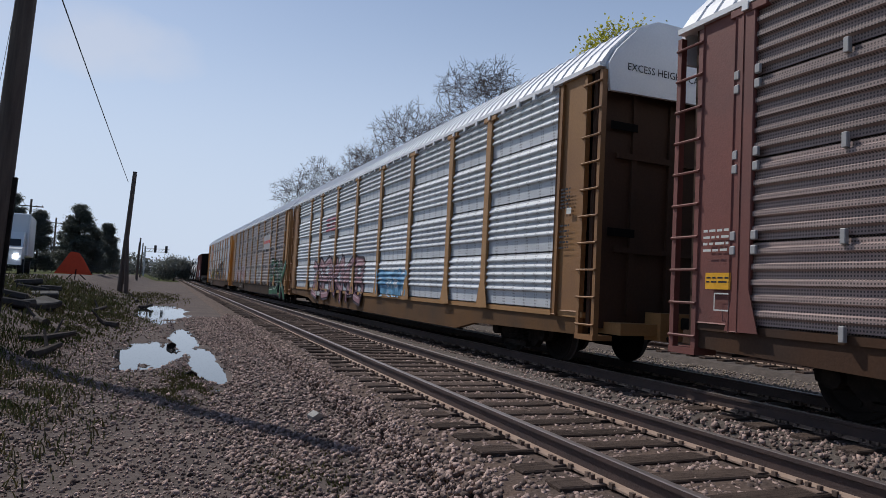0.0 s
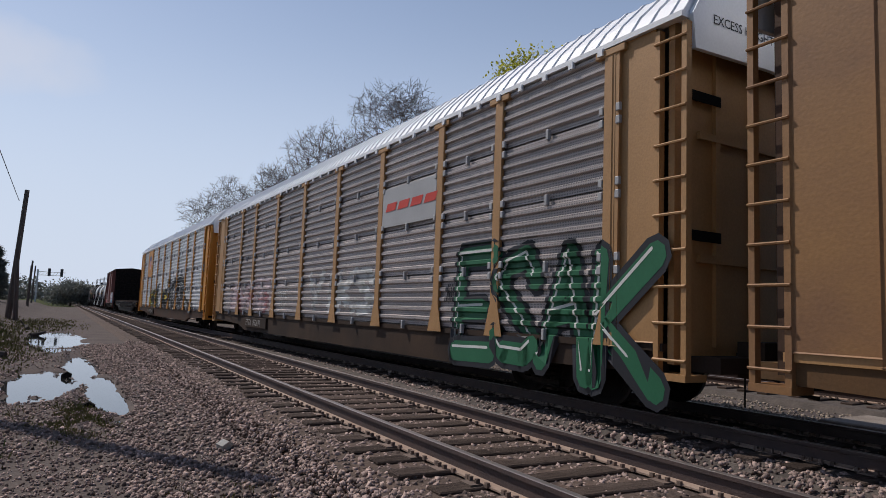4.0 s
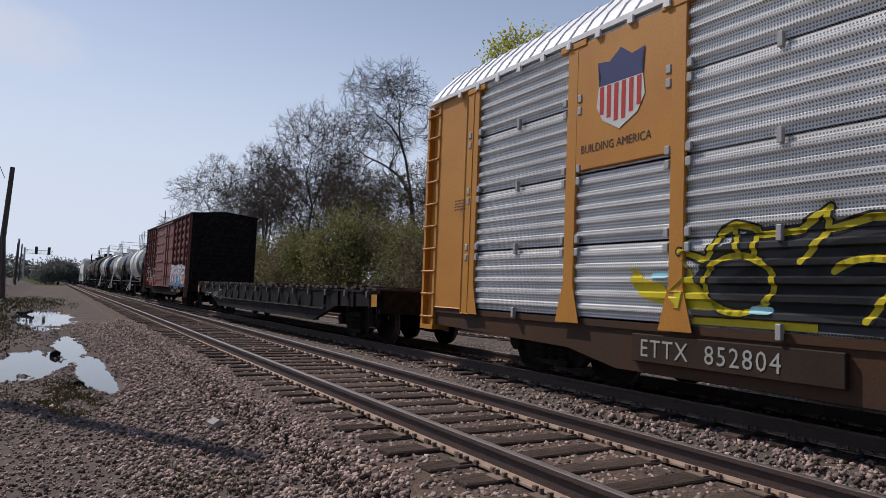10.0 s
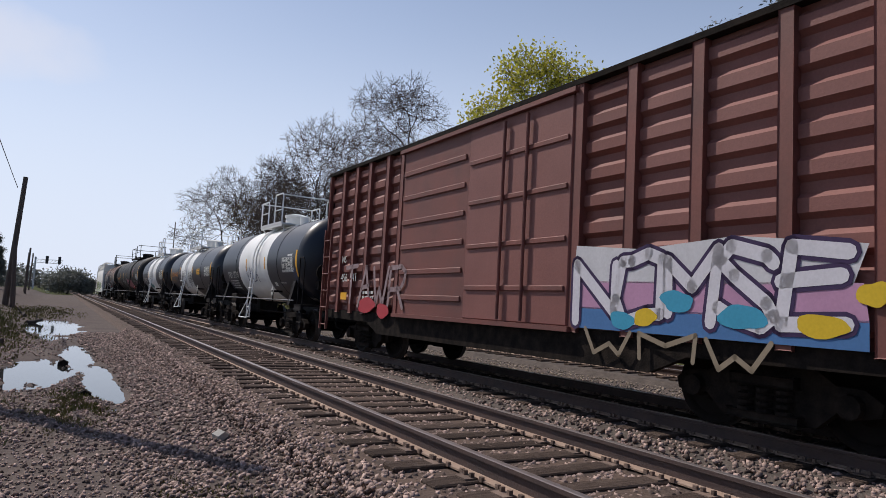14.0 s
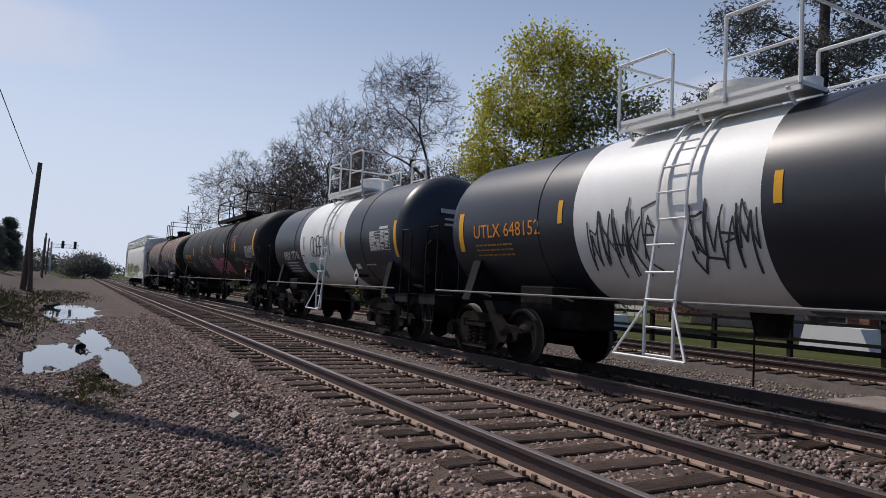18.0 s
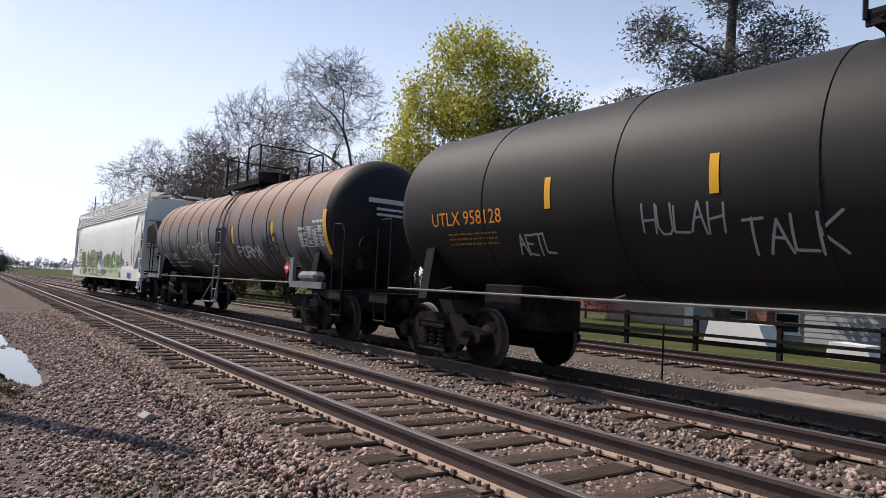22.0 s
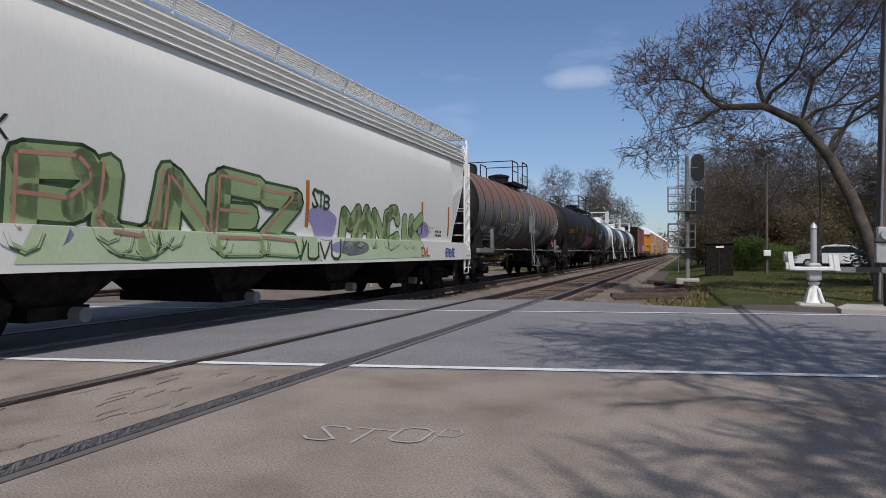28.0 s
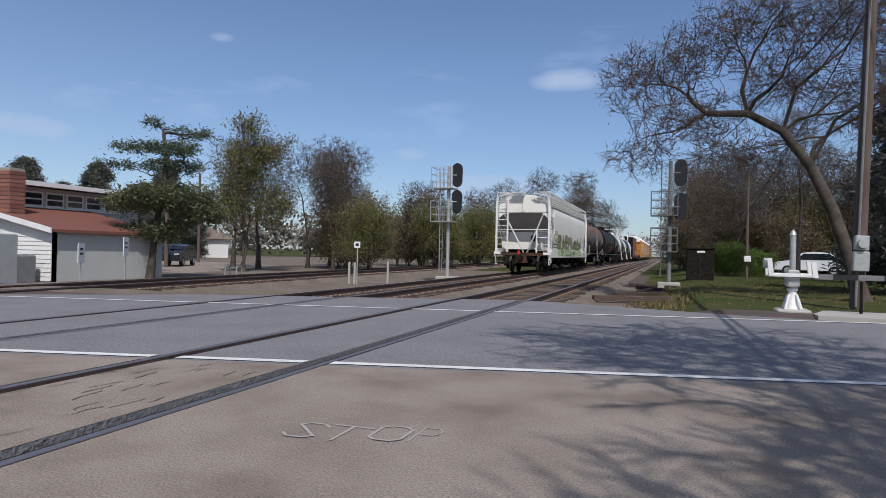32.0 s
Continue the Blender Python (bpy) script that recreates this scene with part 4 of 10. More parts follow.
def autorack(off, label, style, panel, post_paint, end_paint, frame_paint, roof_paint=None):
    car = car_at("autorack_car", label, off)
    h = ROWS4[1] - ROWS4[0]
    line = [(-RACK_W - d, z) for z, d in rib_line(style)]
    for side in (-1, 1):
        turn = Matrix.Identity(4) if side < 0 else pose(0, RACK_L, 0, 0, 0, 180)
        for a, b in zip(POSTS[:-1], POSTS[1:]):
            w = round(b - a, 2)
            key = (style, panel.name, w)
            if key not in rack_meshes:
                s = Shape().strip(line, 1, 0, w)
                s.add([(-RACK_W + 0.03, 0, 0), (-RACK_W + 0.03, w, 0), (-RACK_W + 0.03, w, h), (-RACK_W + 0.03, 0, h)], [(0, 1, 2, 3)])
                rack_meshes[key] = s.mesh("side_panel", panel)
            if side < 0:
                for k in range(4):
                    part("side_panel", rack_meshes[key], None, car, "", turn @ Matrix.Translation((0, a, ROWS4[k])))
        if side > 0:
            far = Shape()
            for k in range(4):
                far.strip([(x, z + ROWS4[k]) for x, z in line], 1, 1.4, RACK_L - 1.4)
            part("far_side", far, panel, car, "", turn)
            continue
        key = ("post", post_paint.name)
        if key not in rack_meshes:
            s = Shape().box(-RACK_W - 0.075, -RACK_W - 0.01, -0.12, 0.12, 0.93, EAVE - 0.06, 0.012)
            s.ext([(-0.12, 1.35), (0.12, 1.35), (0.27, 0.86), (-0.27, 0.86)], 0, -RACK_W - 0.07, -RACK_W - 0.078)
            s.box(-RACK_W - 0.085, -RACK_W, -0.3, 0.3, EAVE - 0.16, EAVE - 0.06, 0.01)
            rack_meshes[key] = s.mesh("post", post_paint)
            rack_meshes["bracket"] = Shape().box(-RACK_W - 0.085, -RACK_W - 0.04, -0.045, 0.045, -0.055, 0.055, 0.01).mesh("bracket", BOARDGREY)
            rack_meshes["clip"] = Shape().box(-RACK_W - 0.09, -RACK_W - 0.03, -0.035, 0.035, -0.07, 0.09, 0.008).mesh("panel_clip", BOARDGREY)
        for k, y in enumerate(POSTS):
            if style == "punched" or 0 < k < 9:
                p = part("post", rack_meshes[key], None, car, "", (0, y, 0))
                if style == "punched":
                    for z in ROWS4[1:4]:
                        for dy in (-0.17, 0.17):
                            for dz in (-0.085, 0.085):
                                part("bracket", rack_meshes["bracket"], None, p, "", (0, dy, z + dz))
        if style == "punched":
            for a, b in zip(POSTS[:-1], POSTS[1:]):
                if post_paint is YELLOW and 20 < a < 22:
                    continue
                for z in ROWS4[0:4]:
                    part("panel_clip", rack_meshes["clip"], None, car, "", (0, (a + b) / 2, z))
    # roof with seams, and the long top rail under it
    prof = [(-1.6, EAVE), (-1.42, EAVE + 0.26), (-1.02, 5.46), (-0.5, 5.68), (0.5, 5.68), (1.02, 5.46), (1.42, EAVE + 0.26), (1.6, EAVE)]
    s = Shape().ext(prof, 1, 0.12, RACK_L - 0.12)
    roof = part("roof", s, roof_paint or ROOFWHITE, car, "pale galvanized ribbed roof")
    seams = Shape()
    y = 0.3
    while y < RACK_L - 0.2:
        for (x0, z0), (x1, z1) in zip(prof[:-1], prof[1:]):
            n = Vector((z0 - z1, 0, x1 - x0)).normalized() * 0.022
            seams.add([(x0, y, z0), (x1, y, z1), (x1, y + 0.07, z1), (x0, y + 0.07, z0)] + [(x0 + n.x, y + 0.015, z0 + n.z), (x1 + n.x, y + 0.015, z1 + n.z), (x1 + n.x, y + 0.055, z1 + n.z), (x0 + n.x, y + 0.055, z0 + n.z)],
                      [(4, 5, 6, 7), (0, 1, 5, 4), (3, 7, 6, 2)])
        y += 0.34
    part("roof_seams", seams, roof_paint or ROOFWHITE, roof)
    rail = Shape()
    for sx in (-1, 1):
        rail.box(sx * 1.5, sx * 1.62, 0.1, RACK_L - 0.1, EAVE - 0.05, EAVE + 0.02)
    for k in range(38):
        rail.box(-1.64, -1.6, 1.5 + 0.64 * k, 1.6 + 0.64 * k, EAVE - 0.13, EAVE - 0.03)
    part("top_rail", rail, ROOFWHITE, car)
    # deck and frame
    s = Shape().box(-1.55, 1.55, 0.45, RACK_L - 0.45, 0.84, 0.93)
    part("deck_edge", s, frame_paint, car, "rust-stained deck edge")
    s = Shape()
    for sx in (-1, 1):
        s.ext([(0.5, 0.84), (0.5, 0.58), (4.6, 0.52), (5.6, 0.34), (RACK_L - 5.6, 0.34), (RACK_L - 4.6, 0.52), (RACK_L - 0.5, 0.62), (RACK_L - 0.5, 0.84)], 0, sx * 1.38, sx * 1.52)
    s.box(-0.35, 0.35, 0.3, RACK_L - 0.3, 0.6, 0.84)
    part("underframe", s, DULLTAN if frame_paint is TAN else frame_paint, car, "dirty brown steel underframe")
    s = Shape()
    for k in range(9):
        y = 2.0 + k * 2.8
        s.box(-1.35, 1.35, y, y + 0.12, 0.55, 0.84)
    s.pipe([(-1.42, 5.5, 0.34), (-1.42, RACK_L - 5.5, 0.34)], 0.02).cyl((-0.9, 11, 0.6), (-0.9, 12.2, 0.6), 0.2, 0.2, 10)
    part("underbody", s, GRIME, car)
    # ends
    for front in (True, False):
        e = Matrix.Identity(4) if front else Matrix(((1, 0, 0, 0), (0, -1, 0, RACK_L), (0, 0, 1, 0), (0, 0, 0, 1)))

        def mirrored(s):
            s.v = [tuple(e @ Vector(v)) for v in s.v]
            return s
        for sx in (-1, 1):
            s = Shape()
            s.box(sx * (RACK_W - 0.06), sx * (RACK_W + 0.03), 0.58, 1.28, 0.93, EAVE - 0.06, 0.015)
            s.box(sx * (RACK_W - 0.06), sx * (RACK_W + 0.07), 1.20, 1.34, 0.86, EAVE - 0.1, 0.015)
            part("end_side_panel", mirrored(s), end_paint, car)
        for sx in (-1, 1):
            s = Shape()
            s.box(sx * (RACK_W - 0.04), sx * (RACK_W + 0.05), 0.06, 0.14, 0.6, EAVE - 0.1)
            rails = part("corner_ladder", mirrored(s), end_paint, car, "corner ladder with round rungs")
            part("stile", mirrored(Shape().box(sx * (RACK_W - 0.04), sx * (RACK_W + 0.05), 0.5, 0.58, 0.6, EAVE - 0.1)), end_paint, rails)
            part("step", mirrored(Shape().box(sx * (RACK_W - 0.3), sx * (RACK_W + 0.06), 0.06, 0.58, 0.52, 0.6)), end_paint, rails)
            if end_paint is YELLOW:
                part("backing_plate", mirrored(Shape().box(sx * (RACK_W - 0.1), sx * (RACK_W - 0.05), 0.1, 0.6, 0.6, EAVE - 0.1)), end_paint, rails)
            for k in range(10):
                z = 0.75 + 0.42 * k
                part("rung", mirrored(Shape().cyl((sx * (RACK_W + 0.06), 0.06, z), (sx * (RACK_W + 0.06), 0.58, z), 0.018, 0.018, 6)), end_paint, rails)
        s = Shape().box(-RACK_W + 0.05, RACK_W - 0.05, 0.34, 0.44, 0.7, EAVE - 0.02)
        for x in (-0.75, 0.0, 0.75):
            s.box(x - 0.05, x + 0.05, 0.28, 0.34, 0.9, EAVE - 0.2)
        # red and orange cars: shade of the end put into the door colour
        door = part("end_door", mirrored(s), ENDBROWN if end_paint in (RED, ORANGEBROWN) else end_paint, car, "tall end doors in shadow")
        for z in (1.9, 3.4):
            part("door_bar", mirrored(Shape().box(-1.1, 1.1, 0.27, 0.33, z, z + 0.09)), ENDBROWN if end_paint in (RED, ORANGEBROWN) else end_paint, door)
        for z in (2.15, 3.85):
            part("door_slot", mirrored(Shape().box(-1.25, -0.72, 0.262, 0.272, z, z + 0.13, 0.003)), SIGNALDARK, door, "dark slot in the end door")
        s = Shape().ext([(-1.5, EAVE), (-1.34, EAVE + 0.26), (-0.98, 5.42), (-0.5, 5.64), (0.5, 5.64), (0.98, 5.42), (1.34, EAVE + 0.26), (1.5, EAVE), (1.45, EAVE - 0.42), (0, EAVE - 0.38), (-1.45, EAVE - 0.42)], 1, 0.03, 0.1)
        gable = part("gable_plate", mirrored(s), ROOFWHITE, car, "pale gable plate over the end doors")
        if front:
            word = Paint(lambda y, z: 0).text("EXCESS HEIGHT CAR", 0, 0, 0.12, spray((0.03, 0.03, 0.035)), gable)
            word.matrix_basis = pose(-1.15, 0.025, EAVE - 0.05, 0, 0, 90)
        s = Shape().box(-1.2, 1.2, -0.12, 0.5, 0.62, 0.8).box(-0.5, 0.5, -0.2, 0.2, 0.55, 0.98)
        s.cyl((-1.45, 0.9, 1.35), (-1.52, 0.9, 1.35), 0.16, 0.16, 10)
        part("end_sill", mirrored(s), frame_paint, car)
    running_gear(car, RACK_L, (3.3, RACK_L - 3.3), 0.1)
    return car, rack_surface(style, POSTS if style == "punched" else POSTS[1:9])


WHITEMARK, DARKMARK, YELLOWMARK = spray((0.62, 0.62, 0.58)), spray((0.03, 0.03, 0.035)), spray((0.75, 0.38, 0.03))


def number_board(car):
    part("number_board", Shape().box(-RACK_W - 0.053, -RACK_W + 0.25, 18.25, 21.1, 0.47, 0.80, 0.01), DARKFRAME, car, "dark plate behind the car number")


def sprayed(p, car, name, lines, paint, label, layer, r=0.034):
    """Sprayed strokes with a dark edge; lines: runs of points."""
    for line in lines:
        for width, material, more in ((r * 1.75, DARKMARK, 0), (r, paint, 1)):
            p.lay(name if more else name + "_edge", [capsule(a, b, width) for a, b in zip(line[:-1], line[1:])], material, car, label if more else "dark edge of the graffiti", layer + more)


def bow(cy, cz, ry, rz, a0, a1, n=12):
    return [(cy + ry * math.cos(a0 + (a1 - a0) * k / n), cz + rz * math.sin(a0 + (a1 - a0) * k / n)) for k in range(n + 1)]


def make_racks():
    # the nearest car at the start: red with dull grey panels
    car, p = autorack(-11.8, "red-brown car carrier with dull grey punched side panels", "punched", PERFBROWN, RED, RED, BROWN)
    e = RACK_L
    p.bars(e - 0.72, 2.05, 0.45, 4, WHITEMARK, car, 0.03, 0.05, 3)
    p.lay("yellow_placard", [rect(e - 1.22, e - 0.78, 1.35, 1.55)], YELLOWMARK, car)
    p.bars(e - 0.80, 1.48, 0.4, 2, DARKMARK, car, 0.02, 0.03, 4, 1)
    p.lay("stencil_box", [capsule((e - 0.95 - a, 1.1 + b), (e - 0.95 - c, 1.1 + d), 0.008) for a, b, c, d in ((0, 0, 0.25, 0), (0, 0.2, 0.25, 0.2), (0, 0, 0, 0.2), (0.25, 0, 0.25, 0.2))], WHITEMARK, car)
    fit_length(car, 0, 0.9)
    # silver one
    car, p = autorack(13.5, "silver ribbed car carrier with tan posts and graffiti", "plain", SILVER, TAN, ORANGEBROWN, TAN)
    p.lay("railway_emblem", [capsule((19.3 - a, 3.2 + b), (19.3 - a - 0.6, 3.2 + b), 0.05) for a in (0.0, 0.85) for b in (0.0, 0.2, 0.4)],
          spray((0.42, 0.11, 0.15)), car, "plain faded red railway emblem")
    p.bars(18.9, 2.95, 1.0, 2, DARKMARK, car, 0.035, 0.02, 5)
    p.tag("ZSENKMCB", 21.3, 0.78, 7.9, 1.12, 0.11, spray((0.36, 0.20, 0.22)), car, 3, 1, outline=spray((0.06, 0.04, 0.05)), shine=spray((0.60, 0.50, 0.51)), grow=1.75, jitter=0.6, label="faded pink graffiti letters outlined in black")
    p.bars(20.6, 0.66, 0.85, 1, WHITEMARK, car, 0.16, 0.02, 15, 1)
    p.text("706426", 19.5, 0.64, 0.2, WHITEMARK, car, layer=1)
    p.tag("BEOK", 11.75, 1.0, 2.7, 0.52, 0.12, mist((0.20, 0.45, 0.68)), car, 21, 1, jitter=0.5, label="pale blue sprayed letters")
    p.bars(1.15, 2.9, 0.3, 6, DARKMARK, car, 0.03, 0.03, 9)
    p.lay("white_tag_plate", [rect(0.95, 0.8, 2.5, 2.6)], WHITEMARK, car)
    p.bars(1.15, 2.3, 0.3, 5, DARKMARK, car, 0.03, 0.06, 10)
    fit_length(car, 0, 0.899)
    lengthen_rear(car, 0.899, 0.35)
    # grey punched one
    car, p = autorack(38.39, "weathered grey car carrier with yellow posts and faded graffiti", "punched", PERF, TAN, TAN, DARKFRAME)
    part("emblem_board", Shape().box(-RACK_W - 0.07, -RACK_W, 6.37, 8.93, 2.95, 3.78, 0.006), BOARDGREY, car, "flat pale emblem board")
    board = Paint(lambda y, z: -RACK_W - 0.071)
    board.lay("emblem_stripe", [[(8.75 - k * 0.62, 3.28), (8.25 - k * 0.62, 3.29), (8.15 - k * 0.62, 3.46), (8.65 - k * 0.62, 3.45)] for k in range(4)], spray((0.55, 0.06, 0.04)), car, "plain red stripe emblem", 1)
    p.tag("ESAK", 5.4, 0.55, 5.0, 1.45, 0.17, spray((0.03, 0.13, 0.065)), car, 5, 1, outline=DARKMARK, shine=WHITEMARK, grow=1.5, label="green graffiti letters outlined in black and white")
    p.tag("VIKS", 13.9, 1.2, 4.7, 0.8, 0.15, mist((0.66, 0.65, 0.63)), car, 6, 1, label="faded white graffiti letters")
    p.tag("EVOET", 23.6, 1.22, 6.3, 0.72, 0.17, mist((0.62, 0.50, 0.50)), car, 7, 1, label="faded pale pink graffiti letters")
    p.lay("graffiti_ground", [blob(22.0, 1.35, 0.5, 0.4, 2), blob(20.6, 1.4, 0.6, 0.42, 3), blob(18.8, 1.35, 0.6, 0.4, 4)], mist((0.40, 0.17, 0.17)), car, "thin red sprayed patches", 0)
    p.tag("ANIS", 5.9, 1.4, 0.4, 0.3, 0.012, DARKMARK, car, 8)
    p.tag("NORE", 16.95, 1.5, 0.9, 0.2, 0.014, WHITEMARK, car, 9)
    p.tag("NOLA", 16.9, 1.2, 0.8, 0.2, 0.014, WHITEMARK, car, 10)
    p.lay("graffiti_outline", [capsule((17.15 + 0.75 * math.cos(0.35 * k), 1.38 + 0.33 * math.sin(0.35 * k)), (17.15 + 0.75 * math.cos(0.35 * k + 0.35), 1.38 + 0.33 * math.sin(0.35 * k + 0.35)), 0.012) for k in range(18)], WHITEMARK, car, "thin white sprayed outline", 1)
    number_board(car)
    p.text("ETTX  852691", 20.95, 0.54, 0.21, spray((0.36, 0.34, 0.31)), car, spacing=1.15, wide=1.03)
    fit_length(car, 0, 0.8955)
    lengthen_rear(car, 0.8955, 0.4)
    # bright punched one with the yellow shield panel
    car, p = autorack(64.01, "silver punched car carrier with bright yellow ends and large graffiti", "punched", PERFLIGHT, YELLOW, YELLOW, BROWN)
    part("shield_board", Shape().box(-RACK_W - 0.072, -RACK_W, 20.46, 22.32, 2.92, 4.68, 0.006), YELLOW, car, "flat yellow emblem board")
    board = Paint(lambda y, z: -RACK_W - 0.073)
    board.lay("emblem_shield", [[(21.83, 3.98), (21.78, 4.1), (21.86, 4.32), (21.62, 4.28), (21.4, 4.42), (21.18, 4.28), (20.94, 4.32), (21.02, 4.1), (20.97, 3.98)]], spray((0.06, 0.07, 0.17)), car, "plain blue and red striped shield", 1)
    board.lay("shield_stripes", [[(21.8 - k * 0.145, 3.97), (21.8 - k * 0.145 - 0.08, 3.97), (21.8 - k * 0.145 - 0.08, 3.6 - 0.06 * min(k, 5 - k)), (21.8 - k * 0.145, 3.6 - 0.06 * min(k, 5 - k))] for k in range(6)],
          spray((0.50, 0.05, 0.05)), car, "", 2)
    board.lay("shield_field", [[(21.83, 3.98), (20.97, 3.98), (20.93, 3.72), (21.06, 3.52), (21.4, 3.36), (21.74, 3.52), (21.87, 3.72)]], WHITEMARK, car, "", 1)
    board.text("BUILDING AMERICA", 22.2, 3.14, 0.115, DARKMARK, car, wide=0.98)
    number_board(car)
    p.text("ETTX  852804", 20.95, 0.54, 0.21, spray((0.40, 0.39, 0.37)), car, spacing=1.15, wide=1.03)
    p.tag("EKOPER", 12.5, 1.2, 6.1, 1.2, 0.25, spray((0.02, 0.02, 0.026)), car, 11, 1, jitter=0.5, label="black backing of graffiti letters")
    p.lay("graffiti_tail", [[(6.40, 1.75), (5.30, 1.5), (3.80, 1.22), (3.55, 0.98), (4.20, 0.72), (4.80, 0.75), (5.70, 1.2), (6.50, 1.35)], blob(4.65, 1.95, 0.3, 0.22, 3)], spray((0.03, 0.03, 0.036)), car, "dark pointed graffiti tail", 1)
    p.lay("tail_outline", [capsule(a, b, 0.035) for a, b in (((6.30, 1.66), (4.10, 1.2)), ((4.10, 1.2), (3.75, 0.98)), ((3.75, 0.98), (4.30, 0.83)), ((4.30, 0.83), (6.30, 1.42)), ((6.00, 1.75), (4.70, 1.85)), ((4.70, 1.85), (4.60, 2.1)))], WHITEMARK, car, "white graffiti outline", 2)
    p.tag("EKOPER", 12.5, 1.2, 6.1, 1.2, 0.15, spray((0.035, 0.033, 0.038)), car, 11, 3, outline=WHITEMARK, grow=1.28, jitter=0.5, label="black graffiti letters with white outlines")
    p.lay("graffiti_body", [blob(16.2, 1.45, 3.2, 0.5, 3, 0.1), blob(16.3, 1.8, 1.0, 0.65, 4, 0.06), [(20.1, 1.0), (20.2, 1.4), (19.9, 1.72), (19.3, 1.98), (18.5, 1.96), (17.8, 2.0), (17.3, 1.7), (17.3, 0.95)], blob(13.0, 1.5, 1.3, 0.5, 6, 0.08)], spray((0.045, 0.045, 0.05)), car, "dark grey graffiti shapes", 1)
    p.lay("graffiti_dome", [blob(15.75, 1.68, 0.72, 0.66, 2, 0.02)], WHITEMARK, car, "white rounded graffiti shape", 2)
    p.lay("graffiti_spots", [blob(15.98, 1.68, 0.12, 0.16, 2, 0.02), blob(15.5, 1.7, 0.12, 0.16, 2, 0.02), rect(16.05, 15.4, 1.28, 1.32)], DARKMARK, car, "", 3)
    gold = spray((0.62, 0.50, 0.03))
    sprayed(p, car, "graffiti_stroke", [bow(19.5, 1.4, 0.46, 0.30, 0, 6.2832, 22), bow(18.0, 1.12, 0.62, 0.52, 3.6, 0.9), [(17.62, 1.52), (17.35, 1.35)], [(17.72, 1.5), (18.05, 1.08)],
                                      [(20.3, 1.76), (19.95, 1.66), (19.72, 1.95), (19.5, 2.02), (19.3, 1.98), (19.2, 1.9), (18.75, 1.92), (18.42, 2.12), (18.45, 1.9), (18.72, 1.62)], [(19.55, 1.98), (19.5, 1.72)], [(19.25, 1.96), (19.3, 1.7)],
                                      [(18.4, 1.92), (18.0, 2.0), (17.5, 1.98), (17.15, 1.7), (16.98, 1.1)], bow(13.9, 1.5, 0.6, 0.45, 0.4, 2.5)], gold, "yellow graffiti strokes with dark edges", 3)
    p.lay("graffiti_wing", [[(21.15, 1.62), (20.9, 1.45), (20.62, 1.4), (20.5, 1.28), (20.2, 1.5), (20.28, 1.72), (20.0, 1.3), (19.7, 1.13), (20.3, 1.12), (20.85, 1.2), (21.12, 1.36)]], gold, car, "yellow pointed graffiti shape", 4)
    for line in ([(20.1, 1.04), (18.55, 1.04), (18.55, 0.96), (20.15, 0.96)], [(13.6, 1.62), (12.55, 1.68), (12.55, 1.45), (13.3, 1.35)]):
        p.lay("graffiti_bar", [line], gold, car, "yellow graffiti bar", 5)
    for y, z in ((20.75, 1.5), (19.3, 1.14), (17.7, 1.5), (16.75, 1.72)):
        p.lay("graffiti_glint", [capsule((y, z), (y - 0.22, z), 0.04)], spray((0.35, 0.62, 0.68)), car, "pale blue sprayed glint", 6)
    p.bars(1.12, 2.95, 0.36, 5, DARKMARK, car, 0.025, 0.04, 12)
    p.lay("stencil_box", [capsule(a, b, 0.008) for a, b in (((1.16, 2.68), (0.72, 2.68)), ((1.16, 3.05), (0.72, 3.05)), ((1.16, 2.68), (1.16, 3.05)), ((0.72, 2.68), (0.72, 3.05)))], DARKMARK, car)
    p.bars(RACK_L - 0.75, 2.8, 0.4, 4, DARKMARK, car, 0.022, 0.03, 13)
    fit_length(car, 0, 0.884)
    lengthen_rear(car, 0.884, 0.52)
    # one more ahead, only seen far off
    autorack(-40.0, "silver car carrier with yellow ends at the head", "punched", PERFLIGHT, YELLOW, YELLOW, BROWN)


make_racks()


# ---- flat car ----
DIMWHITE = spray((0.38, 0.37, 0.35))
WORNSILL = mat("worn_sill_edge", (0.075, 0.068, 0.064), 0.8, 0, 0.4, 5, 30, 0.15, (0.03, 0.027, 0.025), 0.5, spec=0.15)
CLIPGREY = mat("worn_grey_iron", (0.09, 0.085, 0.08), 0.8, 0.0, 0.3, 4, 30, 0.1, (0.10, 0.075, 0.06), 0.45)


